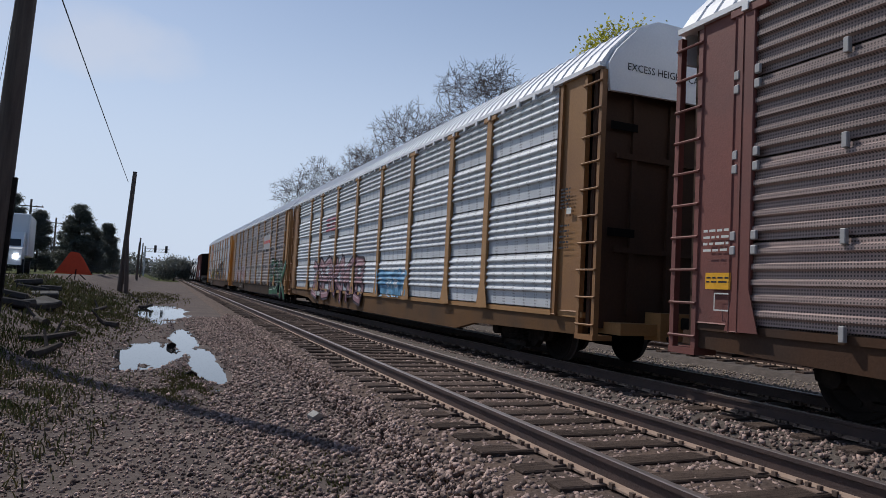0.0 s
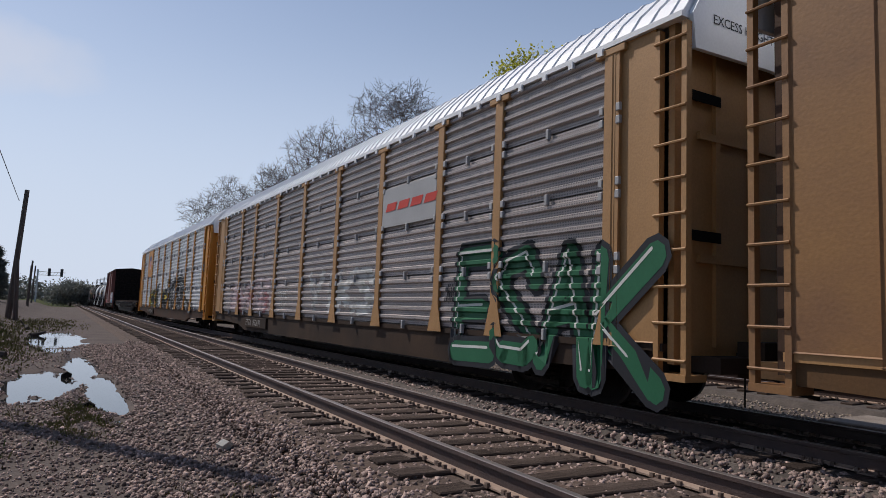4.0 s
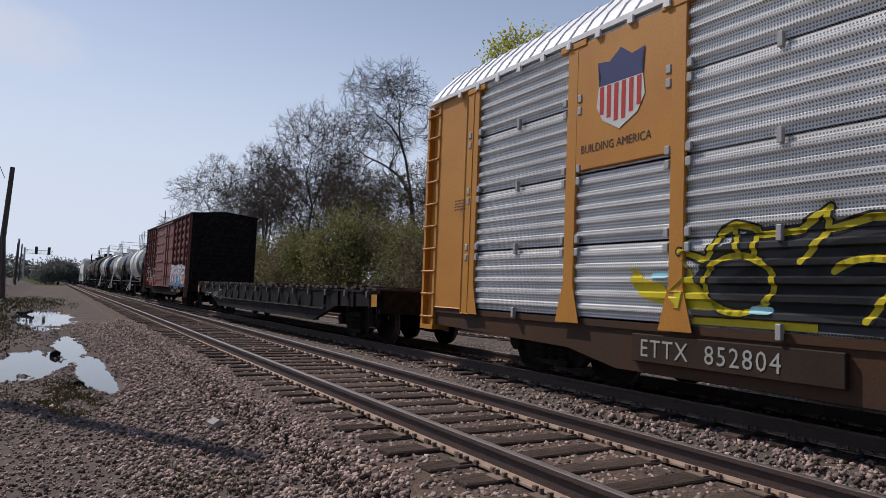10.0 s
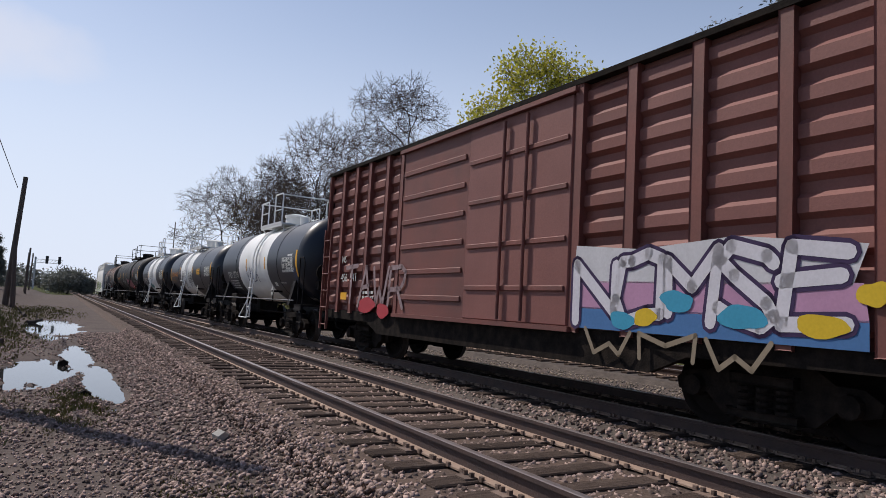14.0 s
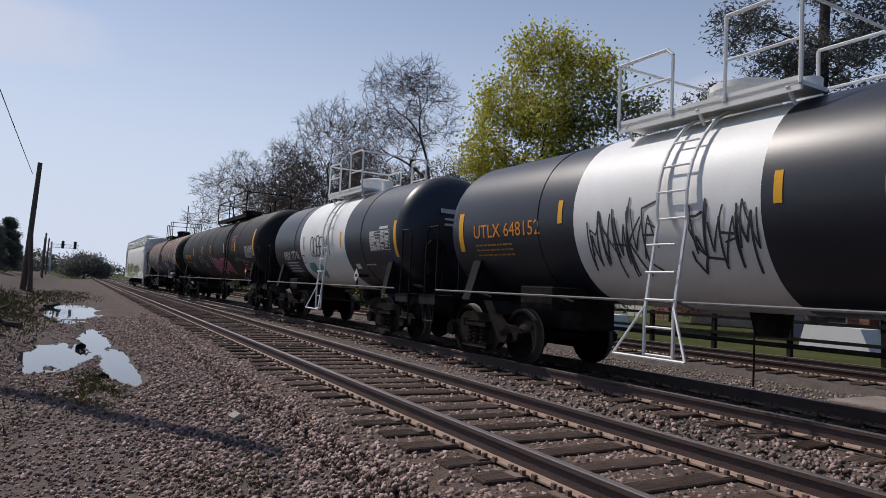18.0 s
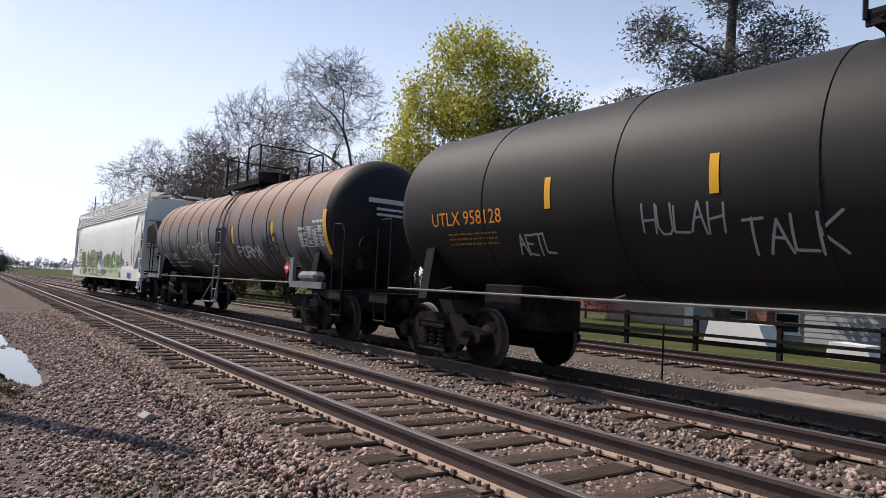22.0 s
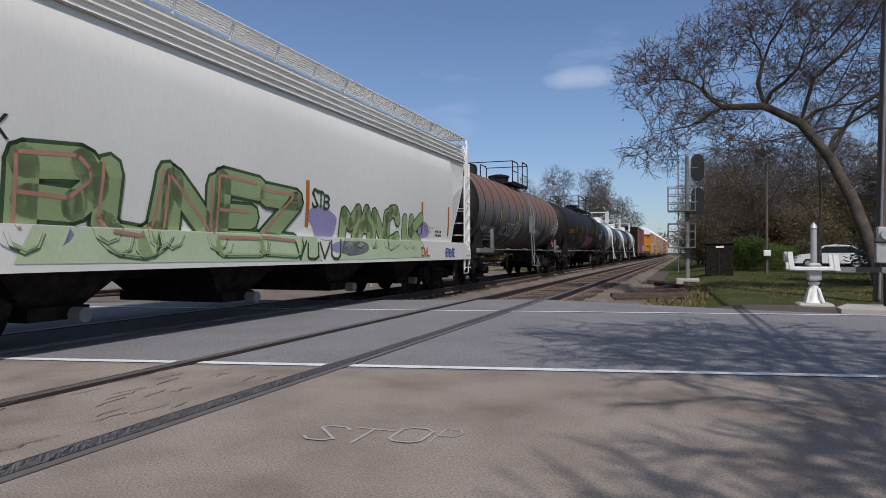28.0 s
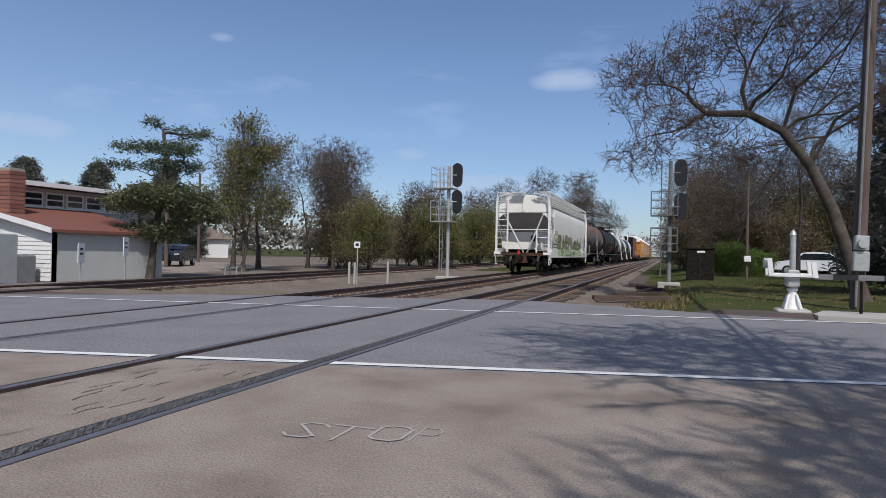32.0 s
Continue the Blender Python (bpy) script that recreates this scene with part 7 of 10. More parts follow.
    base = [[(14.5, 0.95), (14.3, 1.33), (8.9, 1.33), (8.7, 0.92)], [(8.1, 0.92), (7.9, 1.33), (3.9, 1.33), (3.6, 0.95)]]
    p.lay("graffiti_base", base, mint, car, "pale green graffiti along the sill", 0)
    p.tag("VUVU", 9.6, 0.95, 1.6, 0.3, 0.025, olive, car, 16, 1)
    p.tag("OVL", 3.98, 0.97, 0.55, 0.2, 0.02, spray((0.5, 0.12, 0.05)), car, 17, 2)
    p.tag("REVENSE", 2.26, 0.96, 0.75, 0.2, 0.018, spray((0.06, 0.10, 0.40)), car, 18, 2)
    p.tag("REFCHE", 17.0, 2.5, 1.0, 0.6, 0.02, olive, car, 19, 1, lean=-0.9)
    p.tag("STB", 9.0, 1.85, 0.6, 0.28, 0.025, olive, car, 20, 1)
    p.lay("data_plate", [rect(4.5, 4.08, 1.48, 1.77)], dark, car)
    p.bars(4.47, 1.71, 0.34, 4, WHITEMARK, car, 0.02, 0.04, 3, 1)
    p.text("EXW 10-8  H 13-10", 3.72, 1.66, 0.055, dark, car)
    p.text("EW   8-0  H 15-1", 3.72, 1.57, 0.055, dark, car)
    p.bars(2.9, 1.58, 0.45, 2, dark, car, 0.05, 0.05, 9)


make_hopper()


# ---- trees ----
BARK = mat("bark", (0.055, 0.046, 0.041), 0.9, 0, 0.4, 3, 20, 0.5, (0.11, 0.09, 0.075), 0.4, spec=0.1)
TWIG = mat("bare_twigs", (0.075, 0.058, 0.052), 0.9, 0, 0.3, 2, 10, 0.0, (0.12, 0.09, 0.075), 0.4, spec=0.1)
PALETWIG = mat("pale_bare_twigs", (0.105, 0.09, 0.085), 0.9, 0, 0.3, 2, 10, 0.0)
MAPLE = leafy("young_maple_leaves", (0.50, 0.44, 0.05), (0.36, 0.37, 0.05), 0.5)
BUDS = leafy("tan_buds", (0.19, 0.135, 0.08), (0.14, 0.125, 0.06))
OLIVE = leafy("olive_spring_leaves", (0.18, 0.20, 0.055), (0.19, 0.16, 0.065), 0.45)
GREENLEAF = leafy("green_spring_leaves", (0.085, 0.15, 0.025), (0.13, 0.17, 0.03))
PINE = leafy("pine_needles", (0.085, 0.100, 0.095), (0.13, 0.125, 0.11), 0.35)
SPRUCE = leafy("blue_green_needles", (0.065, 0.100, 0.062), (0.095, 0.120, 0.065), 0.25)
DARKLEAF = leafy("darker_maple_leaves", (0.24, 0.25, 0.06), (0.14, 0.17, 0.045), 0.45)
MOSS = leafy("mossy_needles", (0.075, 0.10, 0.045), (0.12, 0.12, 0.05), 0.3)
# needle colour lightened to stand for haze and light from behind
FIRLEAF = leafy("haze_paled_fir_needles", (0.085, 0.10, 0.085), (0.12, 0.125, 0.10), 0.3)
# leaf colour paled and greyed to paint in the haze of distance
HAZELEAF = leafy("haze_paled_leaves", (0.17, 0.17, 0.145), (0.13, 0.135, 0.12), 0.3)
PINK = leafy("pink_blossom", (0.50, 0.11, 0.17), (0.62, 0.20, 0.25))


class Wood:
    """Tapered branch pieces, grown by rule."""

    def __init__(self, seed):
        self.g = random.Random(seed)
        self.thick, self.thin, self.tips = [], [], []

    def limb(self, p, d, length, r, level, levels, bend=0.25, up=0.06, kids=(3, 5), ratio=0.62, split=0.75):
        g = self.g
        steps = 4 if level < 2 else 3
        p, d = Vector(p), Vector(d).normalized()
        for k in range(steps):
            d2 = (d + Vector((g.gauss(0, bend), g.gauss(0, bend), g.gauss(0, bend) + up)) * 0.5).normalized()
            q = p + d2 * (length / steps)
            r2 = r * (1 - 0.55 / steps)
            (self.thick if r > 0.045 else self.thin).append((p, q, r, r2))
            if level < levels and (k > 0 or level > 0):
                for _ in range(max(1, round(g.uniform(*kids) / steps * 1.6))):
                    side = d2.orthogonal().normalized()
                    side.rotate(Matrix.Rotation(g.uniform(0, 6.283), 3, d2))
                    a = g.uniform(split * 0.6, split * 1.25)
                    self.limb(q, d2 * math.cos(a) + side * math.sin(a), length * ratio * g.uniform(0.75, 1.15), max(0.009, r2 * 0.58), level + 1, levels, bend, up, kids, ratio, split)
            p, d, r = q, d2, r2
        if level >= levels - 1:
            self.tips.append((p, d))

    def mesh(self, pieces, name, material, sides=5):
        n = len(pieces)
        if n == 0:
            return None
        p0 = np.array([a[0][:] for a in pieces])
        p1 = np.array([a[1][:] for a in pieces])
        r0 = np.array([a[2] for a in pieces])
        r1 = np.array([a[3] for a in pieces])
        d = p1 - p0
        d /= np.linalg.norm(d, axis=1, keepdims=True) + 1e-9
        ref = np.where(np.abs(d[:, 2:3]) < 0.9, np.array([[0, 0, 1.0]]), np.array([[1.0, 0, 0]]))
        a = np.cross(d, ref)
        a /= np.linalg.norm(a, axis=1, keepdims=True)
        b = np.cross(d, a)
        w = 2 * np.pi * np.arange(sides) / sides
        ring = np.cos(w)[None, :, None] * a[:, None] + np.sin(w)[None, :, None] * b[:, None]
        v = np.concatenate([p0[:, None] + ring * r0[:, None, None], p1[:, None] + ring * r1[:, None, None]], 1)
        k = np.arange(sides)
        quad = np.stack([k, (k + 1) % sides, sides + (k + 1) % sides, sides + k], 1)
        return raw_mesh(name, v.reshape(-1, 3), (quad[None] + 2 * sides * np.arange(n)[:, None, None]).reshape(-1, 4), material)


def raw_mesh(name, verts, quads, material):
    me = bpy.data.meshes.new(name)
    me.vertices.add(len(verts))
    me.vertices.foreach_set("co", np.asarray(verts, float).ravel())
    me.loops.add(quads.size)
    me.loops.foreach_set("vertex_index", quads.ravel())
    me.polygons.add(len(quads))
    me.polygons.foreach_set("loop_start", np.arange(0, quads.size, quads.shape[1]))
    me.materials.append(material)
    me.update(calc_edges=True)
    return me


def leaf_mesh(name, centres, per, spread, size, material, seed, flat=0.0, narrow=0.55):
    """Small leaves scattered round the tips."""
    g = np.random.default_rng(seed)
    c = np.repeat(np.asarray(centres, float), per, 0)
    off = g.normal(size=c.shape) * spread
    off[:, 2] *= 1 - flat * 0.7
    c = c + off
    n = len(c)
    u = g.normal(size=(n, 3))
    u[:, 2] *= 1 - flat
    u /= np.linalg.norm(u, axis=1, keepdims=True)
    w = np.cross(u, g.normal(size=(n, 3)))
    w /= np.linalg.norm(w, axis=1, keepdims=True) + 1e-9
    s = g.uniform(*size, n)[:, None]
    v = np.stack([c - u * s, c - w * s * narrow, c + u * s, c + w * s * narrow], 1).reshape(-1, 3)
    return raw_mesh(name, v, np.arange(4 * n).reshape(-1, 4), material)


def tree_meshes(seed, height, trunk_r, levels, kids, bark=BARK, twig=TWIG, lean=(0, 0), split=0.7, first=0.3, leaves=None, per=0, spread=0.3, size=(0.05, 0.1), up=0.08, ratio=0.62, stems=1, bend=0.25):
    w = Wood(seed)
    for k in range(stems):
        d = Vector((lean[0] + (w.g.uniform(-0.25, 0.25) if stems > 1 else 0), lean[1] + (w.g.uniform(-0.25, 0.25) if stems > 1 else 0), 1)).normalized()
        base = Vector((w.g.uniform(-0.4, 0.4), w.g.uniform(-0.4, 0.4), -0.15)) if stems > 1 else Vector((0, 0, -0.2))
        q = base + d * height * first
        w.thick.append((base, base + (q - base) * 0.15, trunk_r * 1.5, trunk_r * 1.1))
        w.thick.append((base + (q - base) * 0.15, q, trunk_r * 1.1, trunk_r * 0.9))
        w.limb(q, d, height * (1 - first) * 0.8, trunk_r * 0.85, 0, levels, bend, up, kids, ratio, split)
        for _ in range(3):
            a = w.g.uniform(0, 6.28)
            w.limb(q, Vector((math.cos(a) * 0.8 + lean[0], math.sin(a) * 0.8 + lean[1], 0.9)), height * (1 - first) * 0.62, trunk_r * 0.55, 1, levels, bend, up, kids, ratio, split)
    k = height / max(t[0].z for t in w.tips)
    w.thick = [(a * k, b * k, r * k ** 0.5, q * k ** 0.5) for a, b, r, q in w.thick]
    w.thin = [(a * k, b * k, r, q) for a, b, r, q in w.thin]
    w.tips = [(a * k, d) for a, d in w.tips]
    out = [("trunk", w.mesh(w.thick, "trunk", bark, 7)), ("crown", w.mesh(w.thin, "crown", twig, 3))]
    if leaves:
        out.append(("foliage", leaf_mesh("foliage", [t[0] for t in w.tips], per, spread, size, leaves, seed)))
    return out


def crown_tree(seed, path, blobs, trunk_r, count, bark=BARK, twig=TWIG, pull=0.45, lift=0.12, spray=(4, 0.5), twig_r=0.012, foliage=(), flat=0.0, taper=0.47):
    """A tree whose limbs fork again and again towards twigs that fill rounded masses. path: the trunk's nodes; blobs: centre and radii of each mass;
    foliage: rows of material, leaves to a twig, spread, sizes, narrowness and a test of the twig's place."""
    w = Wood(seed)
    g = w.g
    path = [Vector(p) for p in path]
    n = len(path) - 1
    for k in range(n):
        a, b = trunk_r * (1 - 0.55 * k / n), trunk_r * (1 - 0.55 * (k + 1) / n)
        w.thick.append((path[k], path[k + 1], a * (1.35 if k == 0 else 1.0), b))
    volume = [b[3] * b[4] * b[5] for b in blobs]
    groups = {}
    for b, v in zip(blobs, volume):
        c = Vector(b[:3])
        node = min(range(1, n + 1), key=lambda k: (path[k] - c).length + (1.5 if path[k].z > c.z else 0.0))
        for _ in range(max(4, round(count * v / sum(volume)))):
            d = Vector((g.gauss(0, 1), g.gauss(0, 1), g.gauss(0, 1))).normalized() * g.random() ** 0.42
            groups.setdefault(node, []).append(c + Vector((d.x * b[3], d.y * b[4], d.z * b[5])))
    middle = sum((Vector(b[:3]) for b in blobs), Vector()) / len(blobs)

    def put(p, q, r0, r1):
        (w.thick if r0 > 0.045 else w.thin).append((p, q, r0, r1))

    def twigs(q, out):
        w.tips.append((q, out))
        for _ in range(spray[0]):
            d = (out * 0.7 + Vector((g.gauss(0, 0.6), g.gauss(0, 0.6), g.gauss(0, 0.5) + 0.15))).normalized()
            e = q + d * spray[1] * g.uniform(0.5, 1.1)
            put(q, e, twig_r * 0.7, twig_r * 0.35)
            for f in (0.4, 0.75):
                d2 = (d + Vector((g.gauss(0, 0.6), g.gauss(0, 0.6), g.gauss(0, 0.5)))).normalized()
                m = q.lerp(e, f)
                put(m, m + d2 * spray[1] * g.uniform(0.2, 0.5), twig_r * 0.45, twig_r * 0.3)

    def grow(p, d, pts, r, depth):
        if len(pts) <= 2 or depth > 10:
            for q in pts:
                m = p.lerp(q, 0.5) + d * (q - p).length * 0.12
                put(p, m, max(twig_r, r * 0.8), max(twig_r, r * 0.6))
                put(m, q, max(twig_r, r * 0.6), twig_r * 0.8)
                twigs(q, (q - m).normalized())
            return
        c = sum(pts, Vector()) / len(pts)
        axis = (max(pts, key=lambda q: (q - c).length_squared) - c).normalized()
        axis = (axis + Vector((g.gauss(0, 0.35), g.gauss(0, 0.35), g.gauss(0, 0.35)))).normalized()
        order = sorted(pts, key=lambda q: (q - c).dot(axis))
        cut = max(1, min(len(order) - 1, round(len(order) * g.uniform(0.34, 0.66))))
        for half in (order[:cut], order[cut:]):
            h = sum(half, Vector()) / len(half)
            t = p + (h - p) * pull * g.uniform(0.85, 1.15)
            long = (t - p).length
            t += Vector((g.gauss(0, 0.06), g.gauss(0, 0.06), g.gauss(0, 0.05) + lift * max(0.0, 1 - depth * 0.3))) * long
            r2 = max(twig_r, r * (len(half) / len(pts)) ** taper)
            m = p.lerp(t, 0.5) + d * long * 0.14 + Vector((g.gauss(0, 0.04), g.gauss(0, 0.04), g.gauss(0, 0.04))) * long
            put(p, m, r2, r2 * 0.93)
            put(m, t, r2 * 0.93, r2 * 0.86)
            grow(t, (t - m).normalized(), half, r2 * 0.86, depth + 1)

    total = sum(len(v) for v in groups.values())
    for node, pts in groups.items():
        r = trunk_r * (1 - 0.55 * node / n) if node == n else trunk_r * 0.8 * (len(pts) / total) ** taper
        grow(path[node], (path[node] - path[node - 1]).normalized(), pts, r, 0)
    out = [("trunk", w.mesh(w.thick, "trunk", bark, 7)), ("crown", w.mesh(w.thin, "crown", twig, 3))]
    for k, (material, per, spread, size, narrow, test) in enumerate(foliage):
        at = [q for q, _ in w.tips if test(q)]
        if at:
            out.append(("foliage", leaf_mesh("foliage", at, per, spread, size, material, seed + k, flat, narrow)))
    return out


def always(q):
    return True


def plant(name, meshes, at, turn, scale, label, group="", category="tree"):
    e = thing(name, label, category, pose(at[0], at[1], ground_z(at[0], at[1]) if len(at) < 3 else at[2], 0, 0, turn) @ Matrix.Diagonal((scale, scale, scale, 1)), group)
    for n, me in meshes:
        if me:
            part(n, me, None, e)
    return e


def conifer_meshes(seed, height, r, needles, base=0.18, reach=0.3, tiers=17, per=46, flat=0.5, droop=-0.05, tuft=0.36, size=(0.06, 0.16), ragged=0.4):
    """Tiers of level boughs with flat tufts of needles and open gaps between."""
    w = Wood(seed)
    g = w.g
    w.thick.append((Vector((0, 0, -0.2)), Vector((0, 0, height * 0.5)), r, r * 0.6))
    w.thick.append((Vector((0, 0, height * 0.5)), Vector((0, 0, height)), r * 0.6, 0.03))
    tips = []
    for k in range(tiers):
        f = (k + g.uniform(-0.3, 0.3)) / tiers
        z = height * (base + (1 - base) * max(0, f))
        long = height * reach * (1 - 0.8 * f) * g.uniform(1 - ragged, 1 + ragged * 0.5)
        for _ in range(g.choice((3, 4, 5))):
            a = g.uniform(0, 6.283)
            d = Vector((math.cos(a), math.sin(a), 0.18 + droop + 0.35 * f))
            p = Vector((0, 0, z))
            steps = 5
            for s in range(steps):
                q = p + d.normalized() * long / steps
                rr = max(0.012, r * 0.28 * (1 - s / steps))
                (w.thick if rr > 0.04 else w.thin).append((p, q, rr, rr * 0.8))
                if s >= 1:
                    for _ in range(2 + (s > 2)):
                        side = Vector((-d.y, d.x, g.uniform(-0.1, 0.4))) * g.choice((-1, 1)) * g.uniform(0.2, 0.5) * long * 0.5
                        t = q + side + d.normalized() * 0.15
                        w.thin.append((q, t, 0.016, 0.01))
                        tips.append(t)
                    tips.append(q + Vector((0, 0, 0.05)))
                p, d = q, d + Vector((g.uniform(-0.2, 0.2), g.uniform(-0.2, 0.2), g.uniform(-0.02, 0.16)))
    out = [("trunk", w.mesh(w.thick, "trunk", BARK, 7)), ("branchwork", w.mesh(w.thin, "branchwork", BARK, 3))]
    out.append(("needles", leaf_mesh("needles", tips, int(per * 1.7), tuft, (size[0] * 1.2, size[1] * 1.25), needles, seed, flat, 0.22)))
    return out


def make_trees():
    bare = [crown_tree(11, [(0, 0, -0.2), (0.1, 0, 2.0), (0.2, 0.1, 3.8)], [(0, 0, 12.0, 2.9, 2.9, 2.8), (-1.7, 0.6, 8.8, 2.6, 2.8, 2.3), (2.0, -0.5, 8.4, 2.4, 2.6, 2.2), (0.3, 0.4, 5.8, 2.2, 2.2, 1.4)], 0.26, 620, lift=0.16, spray=(4, 0.75), twig_r=0.018, taper=0.40),
            crown_tree(12, [(0, 0, -0.2), (0, 0.1, 2.4), (-0.2, 0.1, 4.6)], [(-1.6, 0, 12.6, 2.2, 2.2, 2.8), (1.5, 0.3, 13.0, 2.0, 2.2, 2.6), (0, 0.5, 9.4, 3.3, 3.2, 2.0), (2.4, -0.8, 8.0, 1.8, 2.2, 1.6), (-2.6, 0.4, 7.6, 1.8, 2.0, 1.5)], 0.28, 620, lift=0.18, spray=(4, 0.75), twig_r=0.018, taper=0.40),
            crown_tree(13, [(0, 0, -0.2), (0.1, 0, 1.8), (0, 0.1, 3.2)], [(-2.2, 0, 9.8, 2.8, 2.8, 2.4), (2.2, 0.3, 10.2, 2.6, 2.8, 2.8), (0, 0, 11.8, 2.4, 2.4, 2.0), (-3.4, 0.5, 6.6, 2.2, 2.2, 1.5), (3.4, -0.4, 6.6, 2.0, 2.2, 1.6)], 0.24, 620, twig=PALETWIG, lift=0.12, spray=(4, 0.75), twig_r=0.018, taper=0.40),
            crown_tree(14, [(0, 0, -0.2), (0, 0, 0.8), (0, 0.05, 1.5)], [(-1.4, 0, 9.2, 2.0, 2.2, 2.4), (1.4, 0.4, 8.4, 2.2, 2.2, 2.4), (0, 0, 5.4, 2.6, 2.6, 2.0)], 0.20, 540, spray=(4, 0.6), twig_r=0.016, taper=0.42, foliage=((BUDS, 4, 0.3, (0.05, 0.11), 0.55, always),))]
    arched = crown_tree(15, [(0, 0, -0.2), (0.1, 0, 3.0), (-0.1, 0, 6.0), (-0.4, 0, 8.6)],
                        [(-3.7, 0, 16.9, 2.4, 2.4, 1.7), (-1.3, 0.2, 16.6, 2.0, 2.4, 2.2), (-4.7, 0, 13.4, 2.2, 2.6, 2.4), (-2.0, 0.2, 13.2, 1.8, 2.4, 2.2), (-5.8, 0.3, 10.6, 1.9, 2.2, 1.9), (0.6, 0.4, 14.2, 0.8, 1.4, 2.6), (-2.6, 0, 9.0, 2.0, 2.2, 1.6)],
                        0.32, 860, pull=0.5, lift=0.2, spray=(4, 0.85), twig_r=0.0165, taper=0.40)
    # row beyond the siding, seen while the train comes
    lab = "tall leafless tree in a row behind the railway"
    plant("bare_tree", arched, (19.5, 44.3), -38, 1.0, "tall leafless tree whose crown arches to one side", "leafless trees behind the railway")
    for k, x, y, sc in ((0, 16.1, 58.7, 1.25), (1, 15.7, 72.4, 1.14), (2, 14.2, 88.2, 1.30), (3, 17.0, 51.0, 0.95), (2, 20.5, 64.0, 1.12), (3, 18.0, 66.0, 1.2), (3, 15.0, 80, 1.2), (1, 18.5, 81, 1.1), (0, 20.5, 37.0, 0.72), (3, 17.6, 38.6, 0.92), (3, 19.0, 35.2, 0.85), (3, 16.2, 42.0, 0.9), (3, 15.5, 46.5, 0.85)):
        plant("bare_tree", bare[k], (x, y), 47 * k + y * 3, sc, lab, "leafless trees behind the railway")
    brush = [tree_meshes(21, 6.0, 0.09, 3, (4, 6), split=0.8, first=0.12, leaves=BUDS, per=6, spread=0.3, size=(0.04, 0.10), stems=3), tree_meshes(22, 6.5, 0.09, 3, (4, 6), split=0.7, first=0.12, leaves=OLIVE, per=7, spread=0.3, size=(0.04, 0.10), stems=3)]
    for k in range(16):
        plant("brush", brush[k % 2], (13.6 + 2.2 * ((k * 7) % 5) / 4, 30.5 + k * 4.2), k * 71, 0.85 + 0.12 * (k % 4), "thin brush with tan and olive spring buds", "brush behind the siding", "bush")
    masses = [(0.4, 0, 14.3, 2.4, 2.4, 1.5), (2.6, 0.4, 13.4, 1.9, 2.2, 1.6), (-1.7, 0.5, 11.7, 2.1, 2.4, 1.7), (-2.6, 0, 8.9, 1.8, 2.2, 2.1), (1.4, 0, 10.9, 3.0, 3.4, 1.9), (4.9, 0, 11.5, 1.8, 2.2, 1.1), (6.0, -0.5, 9.2, 1.8, 2.2, 1.2),
              (1.0, 0, 7.5, 3.2, 3.6, 1.7), (5.0, 0.3, 6.4, 2.4, 2.6, 1.5), (-1.7, 0, 5.1, 2.1, 2.4, 1.5), (7.1, 0, 4.6, 1.5, 1.6, 0.9), (2.9, 0, 4.2, 2.4, 2.4, 1.1)]
    # bright leaves to the left and at the top, darker leaves elsewhere
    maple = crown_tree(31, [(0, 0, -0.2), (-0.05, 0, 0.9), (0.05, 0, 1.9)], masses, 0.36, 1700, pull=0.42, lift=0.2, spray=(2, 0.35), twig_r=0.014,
                       foliage=((MAPLE, 26, 0.30, (0.05, 0.13), 0.62, lambda q: q.x < 0.9 + 0.12 * (q.z - 6) or q.z > 12.3), (DARKLEAF, 19, 0.30, (0.05, 0.13), 0.62, lambda q: not (q.x < 0.9 + 0.12 * (q.z - 6) or q.z > 12.3))))
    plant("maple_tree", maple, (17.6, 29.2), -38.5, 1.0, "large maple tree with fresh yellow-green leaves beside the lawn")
    small = crown_tree(33, [(0, 0, -0.2), (0.1, 0, 0.5), (0.1, 0, 0.9)], [(0, 0, 4.2, 1.8, 1.8, 1.6), (1.2, 0.3, 2.6, 1.3, 1.4, 1.0), (-1.1, 0, 2.5, 1.3, 1.4, 1.0)], 0.12, 130, foliage=((DARKLEAF, 40, 0.35, (0.06, 0.13), 0.6, always),))
    plant("maple_tree", small, (18.6, 24.6), 110, 0.95, "small tree with sparse green leaves beside the lawn")
    boughs = [(0.4, 0, 14.4, 1.6, 1.8, 1.5), (-2.6, 0, 12.3, 1.5, 1.7, 1.08), (2.3, 0.2, 12.2, 1.7, 1.8, 1.22), (-0.2, 0.3, 10.9, 2.4, 2.6, 1.22), (-3.4, 0, 9.0, 1.9, 2.0, 1.08), (3.0, -0.2, 9.2, 2.0, 2.1, 1.22), (-0.8, 0, 7.7, 2.9, 3.0, 1.22),
              (-4.2, 0.3, 7.0, 1.4, 1.8, 0.94), (4.2, 0, 6.8, 1.9, 2.0, 1.22), (-3.7, 0, 5.3, 1.9, 2.0, 0.94), (2.6, 0.3, 5.2, 2.3, 2.4, 0.94), (-2.4, 0.8, 4.4, 1.3, 1.6, 0.68)]
    pine = crown_tree(41, [(0, 0, -0.2), (0.05, 0, 3.2), (0, 0, 4.8), (0.05, 0, 6.4), (0.1, 0, 8.0), (0.1, 0, 9.6), (0.15, 0, 11.4), (0.2, 0, 13.2), (0.3, 0, 15.6)], boughs, 0.36, 1700, twig=BARK, pull=0.5, lift=0.05, spray=(2, 0.3), twig_r=0.014,
                      foliage=((PINE, 22, 0.24, (0.05, 0.14), 0.32, always),), flat=0.35)
